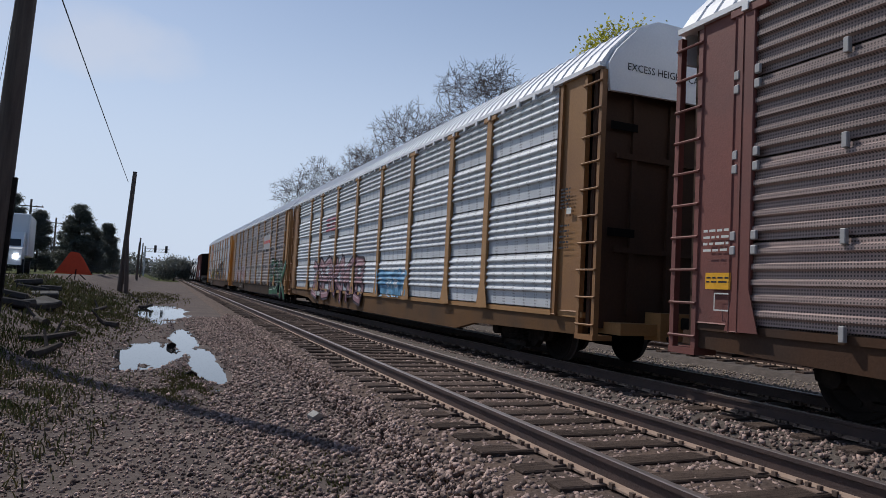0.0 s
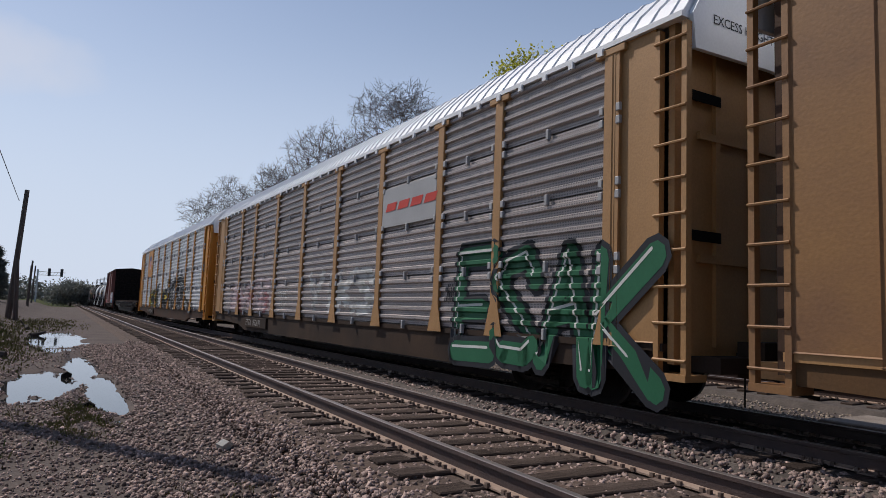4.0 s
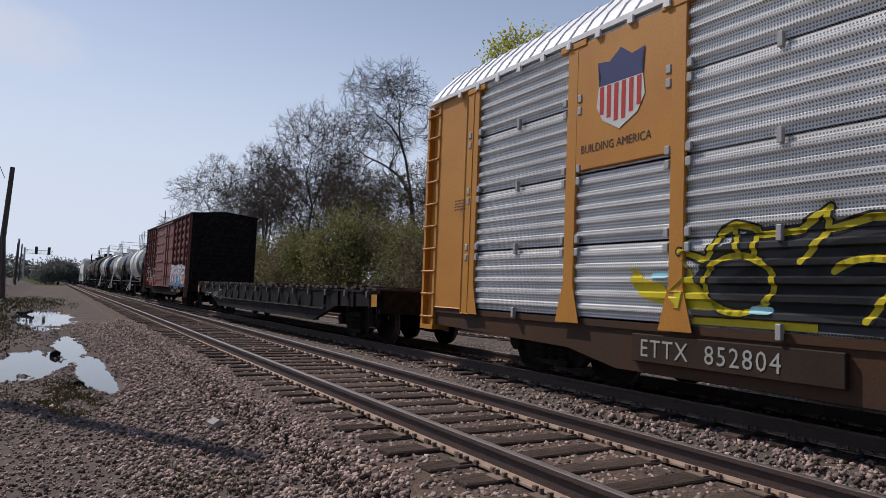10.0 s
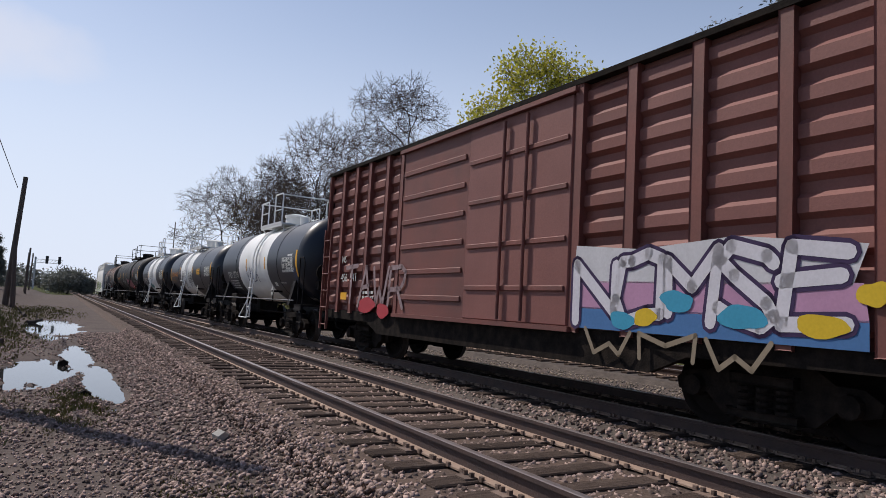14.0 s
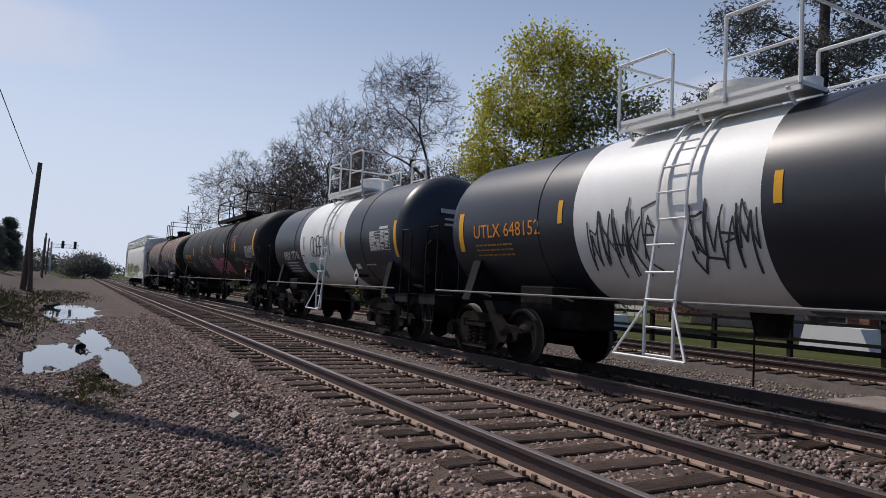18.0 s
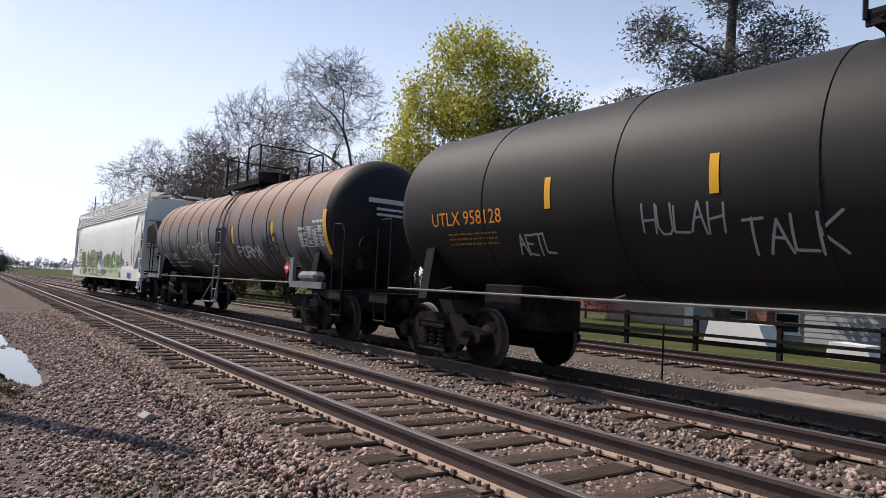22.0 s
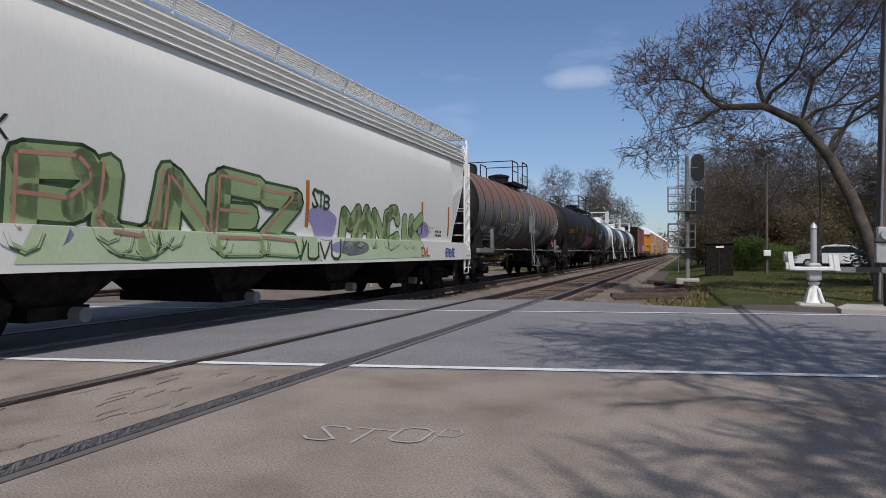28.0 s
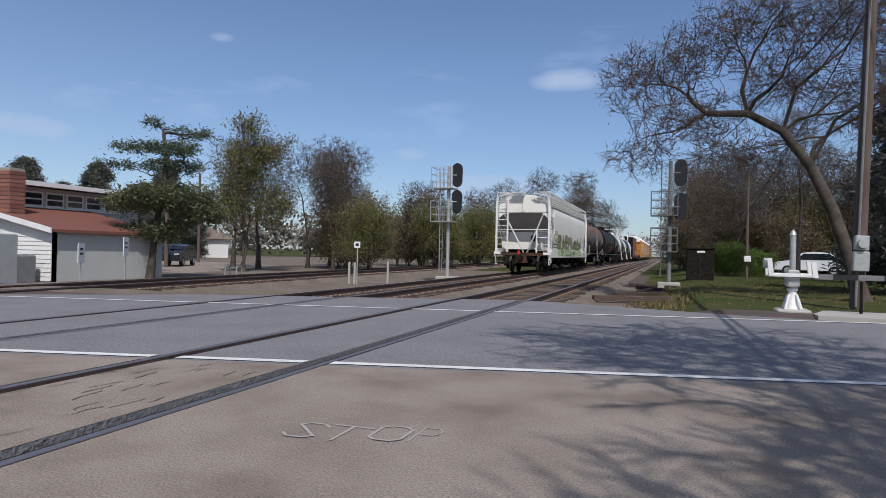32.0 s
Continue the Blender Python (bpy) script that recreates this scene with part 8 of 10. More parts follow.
    plant("pine_tree", pine, (20.8, 15.5), -38.5, 1.0, "tall dark pine tree in front of a pale house")
    plant("pine_tree", conifer_meshes(42, 13.5, 0.26, SPRUCE, 0.16, 0.26, 17, 20, 0.7, -0.05, 0.26, (0.06, 0.14), 0.4), (19.0, 3.0), 80, 1.0, "dark pine tree on the lawn")
    pink = tree_meshes(51, 4.6, 0.10, 3, (4, 6), split=0.85, first=0.22, leaves=PINK, per=26, spread=0.28, size=(0.04, 0.09))
    plant("blossom_tree", pink, (30.0, 31.0), 10, 1.05, "small pink blossoming tree beside a white garage")
    # conifers beside the road to the far left
    fir = conifer_meshes(43, 9.5, 0.18, FIRLEAF, 0.05, 0.27, 18, 24, 0.5, -0.12, 0.3, (0.08, 0.18), 0.55)
    for x, y, sc in ((-17.6, 72, 0.75), (-15.6, 74, 0.62), (-12.3, 75, 0.72), (-11.0, 76, 0.5), (-10.6, 86, 0.62), (-11.4, 104, 0.5), (-19.0, 70, 0.7), (-14.0, 82, 0.6)):
        plant("fir_tree", fir, (x, y), x * 31, sc, "dark conifer beside the distant road", "distant conifers")
    plant("round_tree", crown_tree(46, [(0, 0, -0.2), (0, 0, 0.4), (0, 0, 0.8)], [(0, 0, 2.6, 4.4, 4.0, 2.2), (3.4, 0, 1.8, 2.6, 3.0, 1.4)], 0.2, 260, foliage=((HAZELEAF, 40, 0.5, (0.12, 0.25), 0.6, always),)), (-2.6, 165), 0, 1.1, "low round tree in haze-paled grey-green at the end of the straight track")
    # across the road, beside the departing train
    boughs = [(0.1, 0, 6.2, 0.5, 0.6, 0.2), (1.5, 0.1, 5.9, 1.0, 0.8, 0.22), (-0.5, 0, 5.2, 1.1, 0.9, 0.2), (0.8, -0.2, 5.2, 1.1, 1.0, 0.3), (-1.3, 0.1, 4.5, 0.8, 0.7, 0.16), (0.8, 0.2, 4.5, 1.4, 1.1, 0.26), (0.7, 0, 3.3, 1.8, 1.5, 0.5), (-0.7, 0.1, 3.0, 1.1, 1.1, 0.45),
              (1.8, 0, 2.7, 1.2, 1.2, 0.5), (0.2, 0.2, 1.9, 1.4, 1.2, 0.35)]
    crooked = crown_tree(44, [(0, 0, -0.2), (0.1, 0, 0.9), (0.15, 0, 1.8), (0.3, 0, 2.8), (0.5, 0, 3.8), (0.55, 0, 4.8), (0.4, 0, 5.8)], boughs, 0.15, 900, twig=BARK, pull=0.5, lift=0.02, spray=(2, 0.18), twig_r=0.009,
                         foliage=((SPRUCE, 30, 0.13, (0.035, 0.085), 0.34, lambda q: q.z > 3.8), (MOSS, 26, 0.18, (0.035, 0.085), 0.45, lambda q: q.z <= 3.8)), flat=0.4)
    plant("pine_tree", crooked, (15.9, -21.5), -138.7, 1.0, "crooked blue-green pine in front of a low building")
    stems = crown_tree(34, [(0, 0, -0.2), (0.02, 0, 0.25), (0.05, 0, 0.5)], [(0.3, 0, 7.9, 0.9, 0.9, 0.7), (0.0, 0, 5.6, 1.4, 1.3, 1.5), (1.2, 0.1, 6.6, 1.1, 1.1, 0.9), (2.4, 0, 7.3, 0.5, 0.5, 0.35), (-0.6, 0, 3.5, 1.2, 1.2, 1.2), (1.5, 0, 3.6, 1.2, 1.2, 1.1)], 0.24, 900, pull=0.34, lift=0.1, spray=(4, 0.35), twig_r=0.011,
                       foliage=((OLIVE, 13, 0.26, (0.035, 0.08), 0.6, always),))
    plant("spring_tree", stems, (18.3, -31.0), -138.7, 1.0, "many-stemmed tree with light olive leaves")
    for k in range(13):
        plant("fir_tree", fir, (61.0 - 1.15 * k + 1.5 * (k % 2), -47.5 - 1.25 * k), 40 * k, 0.70 + 0.12 * ((k * 5) % 4), "dark conifer behind the distant houses", "conifers behind the houses")
    for k, x, y, sc in ((3, 16.5, -38, 0.72), (0, 18.5, -44, 0.62), (2, 19.5, -40, 0.6), (0, 21, -46, 0.62), (3, 15.0, -50, 0.6), (2, 17, -57, 0.55), (3, 14, -64, 0.6), (1, 20, -35, 0.55), (0, 24, -38, 0.6)):
        plant("bare_tree", bare[k], (x, y), 37 * k + y * 5, sc, "leafless tree with brown twigs behind the siding", "leafless trees across the road")
    for k in range(20):
        plant("brush", brush[0 if k % 4 else 1], (13.0 + (k % 4) * 2.2, -36 - 2.9 * k), k * 53, 0.72 + 0.12 * (k % 3), "thin brown brush behind the siding", "brush across the road", "bush")
    for k, x, y, sc in ((0, 14, -98, 0.95), (3, 9.5, -108, 1.1), (1, 11, -118, 1.05), (3, 8.5, -130, 1.05), (2, 18, -92, 0.85), (3, 7.5, -150, 0.9), (0, 22, -90, 0.7)):
        plant("bare_tree", bare[k], (x, y), 61 * k + y, sc, "distant leafless tree beside the tracks", "distant trees down the line")
    big_tree()
    green = tree_meshes(35, 3.2, 0.05, 3, (4, 6), split=0.8, first=0.1, leaves=GREENLEAF, per=22, spread=0.25, size=(0.04, 0.09), stems=4)
    plant("bush", green, (-7.2, -46), 0, 0.62, "rounded green bush behind the grass", category="bush")
    plant("bush", green, (-9.0, -48), 60, 0.5, "rounded green bush behind the grass", category="bush")
    for k in range(12):
        plant("brush", brush[0], (-5.2 - 1.7 * k, -66 + 3.0 * (k % 3)), k * 59, 1.05 + 0.12 * (k % 3), "tall brown leafless brush behind the grass", "brush behind the grass", "bush")
    for k in range(11):
        plant("brush", brush[k % 2], (-4.6 - 1.9 * k, -57 - 2.5 * (k % 4)), k * 77, 0.75 + 0.12 * (k % 3), "brown leafless brush behind the grass", "brush behind the grass", "bush")
    for k, x, y, sc in ((3, -9, -58, 0.75), (3, -13, -59, 0.8), (3, -17, -57, 0.8), (3, -22, -54, 0.85), (0, -6.5, -75, 0.8), (2, -7, -62, 0.75), (0, -11, -66, 0.7), (3, -4.5, -90, 0.8), (1, -16, -62, 0.7), (3, -20, -60, 0.8), (3, -6.2, -43, 0.55), (1, -10.2, -40, 0.62), (0, -13.5, -36, 0.6), (3, -5.2, -52, 0.7), (2, -8.6, -55, 0.7)):
        plant("bare_tree", bare[k], (x, y), 91 * k + y, sc, "leafless tree behind the parked cars", "trees behind the parked cars")
    plant("pine_tree", conifer_meshes(45, 8.0, 0.2, PINE, 0.05, 0.3, 14, 46, 0.4, -0.1, 0.34, (0.06, 0.14), 0.3), (-11.6, -25.5), 0, 1.0, "dense dark evergreen at the edge of the grass")


def big_tree():
    """The wide leafless tree that leans over the grass."""
    masses = [(-5.8, 0, 6.3, 1.1, 1.3, 1.1), (-4.5, 0.2, 6.9, 1.2, 1.4, 1.0), (-3.0, 0, 7.7, 1.4, 1.6, 1.0), (-1.3, -0.3, 7.9, 1.4, 1.6, 1.2), (0.4, 0.2, 7.8, 1.4, 1.6, 1.2), (-4.3, 0, 5.1, 1.6, 1.6, 0.8), (-5.6, 0.3, 4.1, 1.1, 1.2, 0.6), (-2.9, 0.1, 4.1, 1.6, 1.5, 0.6),
              (-1.7, 0, 6.1, 1.5, 1.6, 0.9), (0.1, 0, 5.6, 1.2, 1.5, 1.2), (1.9, 0, 6.4, 1.6, 1.6, 1.6)]
    big = crown_tree(77, [(0.25, 0, -0.2), (-0.1, 0, 1.1), (-0.55, 0, 2.5), (-1.1, 0, 3.7), (-1.8, 0.05, 4.7), (-2.7, 0.1, 5.25), (-3.8, 0.1, 5.3)], masses, 0.20, 2300, pull=0.46, lift=0.06, spray=(4, 0.36), twig_r=0.0095,
                     foliage=((BUDS, 3, 0.16, (0.015, 0.04), 0.6, always),))
    plant("bare_tree", big, (-8.45, -20.8), 180, 1.0, "wide leafless tree leaning over the grass")


make_trees()


# ---- shared small materials ----
WOODPOLE = mat("pole_wood", (0.085, 0.062, 0.050), 0.9, 0, 0.4, 2, 30, 0.4, (0.13, 0.10, 0.08), 0.4, 1.2, 0, 0.5, (8, 8, 0.6))
GALV = mat("galvanized_steel", (0.48, 0.49, 0.48), 0.5, 0.5, 0.2, 4, 40, 0.1, (0.36, 0.36, 0.35), 0.4)
SIDING = mat("white_siding", (0.66, 0.66, 0.64), 0.7, 0, 0.1, 2, 30, 0.05)
# pale siding darkened to include the pine's shade on the house
HOUSESHADE = mat("shade_darkened_siding", (0.29, 0.30, 0.31), 0.75, 0, 0.12, 2, 30, 0.05)
GREYSIDING = mat("grey_siding", (0.42, 0.43, 0.41), 0.75, 0, 0.12, 2, 30, 0.05)
SHINGLE = mat("grey_shingles", (0.17, 0.17, 0.155), 0.9, 0, 0.35, 3, 30, 0.4, (0.12, 0.125, 0.11), 0.5)
REDROOF = mat("red_shingles", (0.21, 0.075, 0.050), 0.85, 0, 0.3, 3, 30, 0.3, (0.15, 0.06, 0.045), 0.5)
BRICK = mat("red_brick", (0.22, 0.095, 0.070), 0.9, 0, 0.3, 8, 60, 0.3, island=0.25)
MORTAR = mat("mortar", (0.30, 0.27, 0.24), 0.95, 0, 0.2, 8, 60, 0.2)
GLASS = mat("dark_window_glass", (0.015, 0.018, 0.022), 0.06, 0, 0.0, 2, 20, 0.0)
TRIM = mat("white_trim", (0.72, 0.72, 0.70), 0.6, 0, 0.1, 4, 40, 0.05)
SIGNALBLACK = mat("signal_black", (0.010, 0.011, 0.014), 0.5, 0, 0.2, 4, 40, 0.05)
SIGNWHITE = mat("sign_face", (0.75, 0.75, 0.73), 0.5, 0, 0.1, 4, 40, 0.0)
ORANGE = mat("orange_fabric", (0.62, 0.065, 0.02), 0.8, 0, 0.2, 4, 40, 0.1)
CARWHITE = mat("white_car_paint", (0.70, 0.71, 0.72), 0.2, 0, 0.05, 2, 20, 0.0)
CARDARK = mat("dark_car_paint", (0.022, 0.024, 0.03), 0.2, 0, 0.1, 2, 20, 0.0)
TYRE = mat("tyre_rubber", (0.015, 0.015, 0.015), 0.85, 0, 0.3, 6, 40, 0.1)
BULB = bpy.data.materials.new("headlamp_glow")
BULB.use_nodes = True
BULB.node_tree.nodes["Principled BSDF"].inputs["Emission Color"].default_value = (0.85, 0.92, 1.0, 1)
BULB.node_tree.nodes["Principled BSDF"].inputs["Emission Strength"].default_value = 25.0


# ---- plants on the ground ----
def blades(name, label, count, place, height, material, seed, width=0.006):
    g = np.random.default_rng(seed)
    at = place(g, count)
    n = len(at)
    h = g.uniform(*height, n)
    a = g.uniform(0, 6.283, n)
    lean = g.normal(size=(n, 2)) * 0.35 * h[:, None]
    w = np.stack([np.cos(a), np.sin(a), 0 * a], 1) * width * (1 + h[:, None] * 3)
    tip = at + np.concatenate([lean, h[:, None]], 1)
    mid = at + np.concatenate([lean * 0.35, 0.6 * h[:, None]], 1)
    v = np.stack([at - w, at + w, mid + w * 0.8, tip, mid - w * 0.8], 1).reshape(-1, 3)
    return tagged(new(name, raw_mesh(name, v, np.arange(5 * n).reshape(-1, 5), material)), label, "grass", kind="stuff")


def patch(cx, cy, rx, ry):
    def place(g, n):
        a, r = g.uniform(0, 6.283, n), np.sqrt(g.random(n)) * g.uniform(0.5, 1.25, n)
        x, y = cx + rx * r * np.cos(a), cy + ry * r * np.sin(a)
        clump = np.array([noise.noise(Vector((u * 2.5, v * 1.5, 3))) for u, v in zip(x, y)]) > -0.15
        x, y = x[clump], y[clump]
        return np.stack([x, y, [ground_z(u, v) - 0.01 for u, v in zip(x, y)]], 1)
    return place


blades("dry_grass", "dry tan grass tufts at the edge of the gravel", 9000, patch(-6.0, 8.5, 1.7, 4.5), (0.03, 0.13), DRYGRASS, 1)
blades("grass_patch", "low green weeds beside the puddles", 3600, patch(-3.5, 9.9, 0.5, 1.7), (0.02, 0.06), GREENWEED, 2)
blades("grass_patch", "green weeds on the bank by the pole", 2600, patch(-6.4, 15.5, 1.3, 5.0), (0.04, 0.18), GRASS, 3)
blades("grass_patch", "green weeds far along the verge", 3200, patch(-4.8, 46, 2.2, 13), (0.03, 0.12), GREENWEED, 4, 0.02)
blades("dry_grass", "dry weeds and grass along the verge", 6500, patch(-7.6, 31, 2.2, 13), (0.05, 0.22), DRYGRASS, 12, 0.016)
blades("grass_patch", "short weeds in the gravel", 800, patch(-2.6, 5.4, 0.5, 0.7), (0.02, 0.05), GREENWEED, 5)
blades("grass_patch", "thin green weeds over the bank", 9000, patch(-5.9, 24, 1.9, 10), (0.02, 0.10), GREENWEED, 13, 0.012)
blades("verge_grass", "rough grass and weeds beside the road", 13000, patch(-7.4, -24.5, 4.2, 8.0), (0.012, 0.055), STRAW, 6, 0.012)
blades("verge_grass", "green lawn grass behind the road", 11000, patch(-10.5, -32, 6.0, 9.0), (0.015, 0.07), GRASS, 7, 0.014)
blades("verge_grass", "brown weeds beside the ballast", 4200, patch(-3.4, -22, 0.9, 6.5), (0.03, 0.16), STRAW, 8, 0.012)


def debris():
    g = random.Random(9)
    solo("white_stone", Shape().ext([(0.0, 0.0), (0.10, 0.02), (0.13, 0.07), (0.06, 0.10), (-0.02, 0.06)], 1, -0.05, 0.05), CONCRETE, "pale stone lying on the gravel", "stone", pose(-2.2, 7.4, ground_z(-2.2, 7.4) + 0.0, 10, 0, 30))
    for k in range(9):
        x, y = -7.2 - g.random() * 1.6, 18 + g.random() * 12
        solo("rubble_slab", Shape().box(-0.5, 0.5, -0.35, 0.35, -0.1, 0.1, 0.04), WORNSILL, "broken dark concrete slab on the bank", "rubble", pose(x, y, ground_z(x, y) + 0.08, g.uniform(-15, 15), g.uniform(-15, 15), g.uniform(0, 90)), "rubble on the bank")
    for x, y, z in ((-3.35, 11.0, -0.37), (-3.6, 15.7, -0.38)):
        solo("dark_stone", Shape().ext([(-0.09, -0.06), (0.09, -0.06), (0.11, 0.05), (0.02, 0.10), (-0.08, 0.04)], 1, -0.07, 0.07), GRIME, "dark stone standing in the puddle", "stone", (x, y, z))
    for k, (x, y, turn, long) in enumerate(((-5.6, 13.2, 60, 0.7), (-5.9, 15.5, 20, 1.0), (-6.6, 19, 110, 1.3), (-4.6, 33, 40, 0.7), (-5.2, 38, 95, 0.9), (-6.0, 27, 70, 1.2), (-5.2, 20.5, 150, 0.6))):
        log = Shape().cyl((-long / 2, 0, 0.06), (0, 0.05, 0.09), 0.10, 0.085, 8).cyl((0, 0.05, 0.09), (long / 2, 0, 0.2), 0.085, 0.05, 8)
        log.cyl((0.1, 0.05, 0.1), (0.3, 0.3, 0.45), 0.04, 0.02, 6)
        solo("fallen_branch", log, BARK, "dark broken branch lying on the weedy bank", "branch", pose(x, y, ground_z(x, y), 0, 0, turn), "fallen branches on the bank")
    for k in range(5):
        solo("loose_tie", Shape().box(-1.2, 1.2, -0.11, 0.11, 0, 0.17, 0.015), TIE, "old wooden tie lying beside the track", "railway tie", pose(-2.7 - 0.1 * k, -20.5 - 2.2 * k, -0.3, 0, 0, 20 + 31 * k), "old ties")


debris()


# ---- poles, wires and signals of the first view ----
def pole(at, height, r, label, lean=(0, 0), arms=(), category="utility pole"):
    e = thing("utility_pole", label, category, pose(at[0], at[1], ground_z(at[0], at[1]) - 0.3, lean[0], lean[1], 0))
    part("shaft", Shape().cyl((0, 0, 0), (0, 0, height + 0.3), r, r * 0.72, 12), WOODPOLE, e, smooth=True)
    for z, w in arms:
        arm = part("crossarm", Shape().box(-w, w, -0.06, 0.06, z, z + 0.12).pipe([(-w * 0.6, 0, z), (0, 0, z - 0.7)], 0.02).pipe([(w * 0.6, 0, z), (0, 0, z - 0.7)], 0.02), WOODPOLE, e)
        for x in (-w * 0.9, -w * 0.45, w * 0.45, w * 0.9):
            part("insulator", Shape().cyl((x, 0, z + 0.12), (x, 0, z + 0.26), 0.045, 0.03, 8), GRIME, arm)
    return e


def wire(points, sag, r=0.012, label="thin black overhead wire"):
    s = Shape()
    for a, b in zip(points[:-1], points[1:]):
        a, b = Vector(a), Vector(b)
        pts = []
        for k in range(13):
            t = k / 12
            p = a.lerp(b, t)
            p.z -= sag * 4 * t * (1 - t)
            pts.append(p)
        s.pipe(pts, r, 4)
    return solo("overhead_wire", s, SIGNALBLACK, label, "wire")


p0 = pole((-6.72, 13.9), 10.5, 0.20, "thick weathered wooden utility pole on the bank", (0, 2.0))
part("cable_guard", Shape().box(0.16, 0.24, -0.06, 0.04, 0, 3.2), GRIME, p0)
pole((-6.75, 50), 8.2, 0.19, "leaning wooden pole with no crossarm", (0, 2.5))
pole((-6.3, 49.6), 3.9, 0.16, "short cut-off wooden pole stub", (0, -3))
for x, y, h in ((-7.6, 96, 5.6), (-8.0, 104, 5.2), (-8.4, 128, 6.0)):
    pole((x, y), h, 0.14, "distant slim bare wooden pole", (0, 1), (), "utility pole")
for x, y, h in ((-17.5, 62, 8.2), (-19.5, 92, 8.5), (-21.0, 122, 8.5), (-22, 150, 8.5)):
    pole((x, y), h, 0.16, "distant utility pole with a crossarm", (0, 0), ((h - 0.6, 1.3),))
wire([(-6.98, 13.9, 8.7), (-6.75, 50, 7.3)], 0.05, 0.02, "taut steel guy wire")
wire([(-6.3, 13.9, 10.2), (-18, 62, 7.8)], 0.4)


def gantry():
    e = thing("signal_bridge", "distant cantilever railway signal bridge with two black heads", "railway signal", (-8.6, 150, ground_z(-8.6, 150)))
    part("mast", Shape().box(-0.15, 0.15, -0.15, 0.15, 0, 6.2), GALV, e)
    s = Shape().box(0, 4.6, -0.05, 0.05, 5.75, 5.83).box(0, 4.6, -0.05, 0.05, 5.1, 5.18)
    for k in range(8):
        s.pipe([(0.58 * k, 0, 5.1), (0.58 * (k + 1), 0, 5.8)], 0.03)
    part("arm", s, GALV, e)
    for x in (1.9, 4.0):
        part("signal_head", Shape().box(x - 0.25, x + 0.25, -0.12, 0.12, 5.0, 6.5, 0.06), SIGNALBLACK, e, "black signal head")


gantry()
pole((10.6, 110), 12.5, 0.10, "thin tall mast behind the train", (0, 0), (), "mast")


def warning_sign():
    e = thing("warning_sign", "orange roll-up warning sign on a stand", "road sign", (-8.75, 44, ground_z(-8.75, 44) + 0.05))
    part("sign_face", Shape().ext([(-1.1, 0.3), (0.85, 0.3), (0.35, 1.2), (0.1, 1.55), (-0.35, 1.6)], 1, -0.02, 0.02), ORANGE, e, "bright orange triangular cloth")
    part("stand", Shape().pipe([(-0.5, 0.3, 0), (0, 0, 0.5)], 0.03).pipe([(0.5, 0.3, 0), (0, 0, 0.5)], 0.03).pipe([(0, -0.3, 0), (0, 0, 0.6)], 0.03), GRIME, e)


warning_sign()


def truck_parked():
    e = thing("box_truck", "white box truck with lit headlamps on the road", "truck", pose(-12.2, 42, ground_z(-12.2, 42), 0, 0, 6))
    part("cargo_box", Shape().box(-1.2, 1.2, 1.5, 6.5, 1.0, 3.4, 0.06), CARWHITE, e)
    cab = part("cab", Shape().ext([(-0.6, 0.5), (1.4, 0.5), (1.4, 2.3), (0.4, 2.3), (-0.1, 1.5), (-0.6, 1.35)], 0, -1.05, 1.05), CARWHITE, e)
    part("windscreen", Shape().add([(-0.95, -0.10, 1.52), (0.95, -0.10, 1.52), (0.9, 0.38, 2.25), (-0.9, 0.38, 2.25)], [(0, 1, 2, 3)]), GLASS, cab)
    for x in (-0.8, 0.8):
        part("headlamp", Shape().cyl((x, -0.62, 0.95), (x, -0.66, 0.95), 0.11, 0.11, 10), BULB, cab, "glowing headlamp")
    for y in (0.3, 5.0):
        for x in (-1.0, 1.0):
            part("wheel", Shape().cyl((x - 0.14, y, 0.42), (x + 0.14, y, 0.42), 0.42, 0.42, 14), TYRE, e)


truck_parked()


# ---- houses beyond the siding ----
def window(parent, wall, u0, u1, z0, z1, axis, out):
    """A window on an upright wall: frame, sill and panes; axis 0 means the wall's plane is x = wall."""
    def bx(a0, a1, d0, d1, b0, b1):
        lo, hi = sorted((wall + out * d0, wall + out * d1))
        return Shape().box(lo, hi, a0, a1, b0, b1) if axis == 0 else Shape().box(a0, a1, lo, hi, b0, b1)
    w = part("window", bx(u0, u1, -0.02, 0.03, z0, z1), TRIM, parent)
    mid = (z0 + z1) / 2
    part("pane", bx(u0 + 0.07, u1 - 0.07, 0.03, 0.04, z0 + 0.07, mid - 0.03), GLASS, w)
    part("pane", bx(u0 + 0.07, u1 - 0.07, 0.03, 0.04, mid + 0.03, z1 - 0.07), GLASS, w)
    part("sill", bx(u0 - 0.06, u1 + 0.06, 0.0, 0.09, z0 - 0.07, z0), TRIM, w)


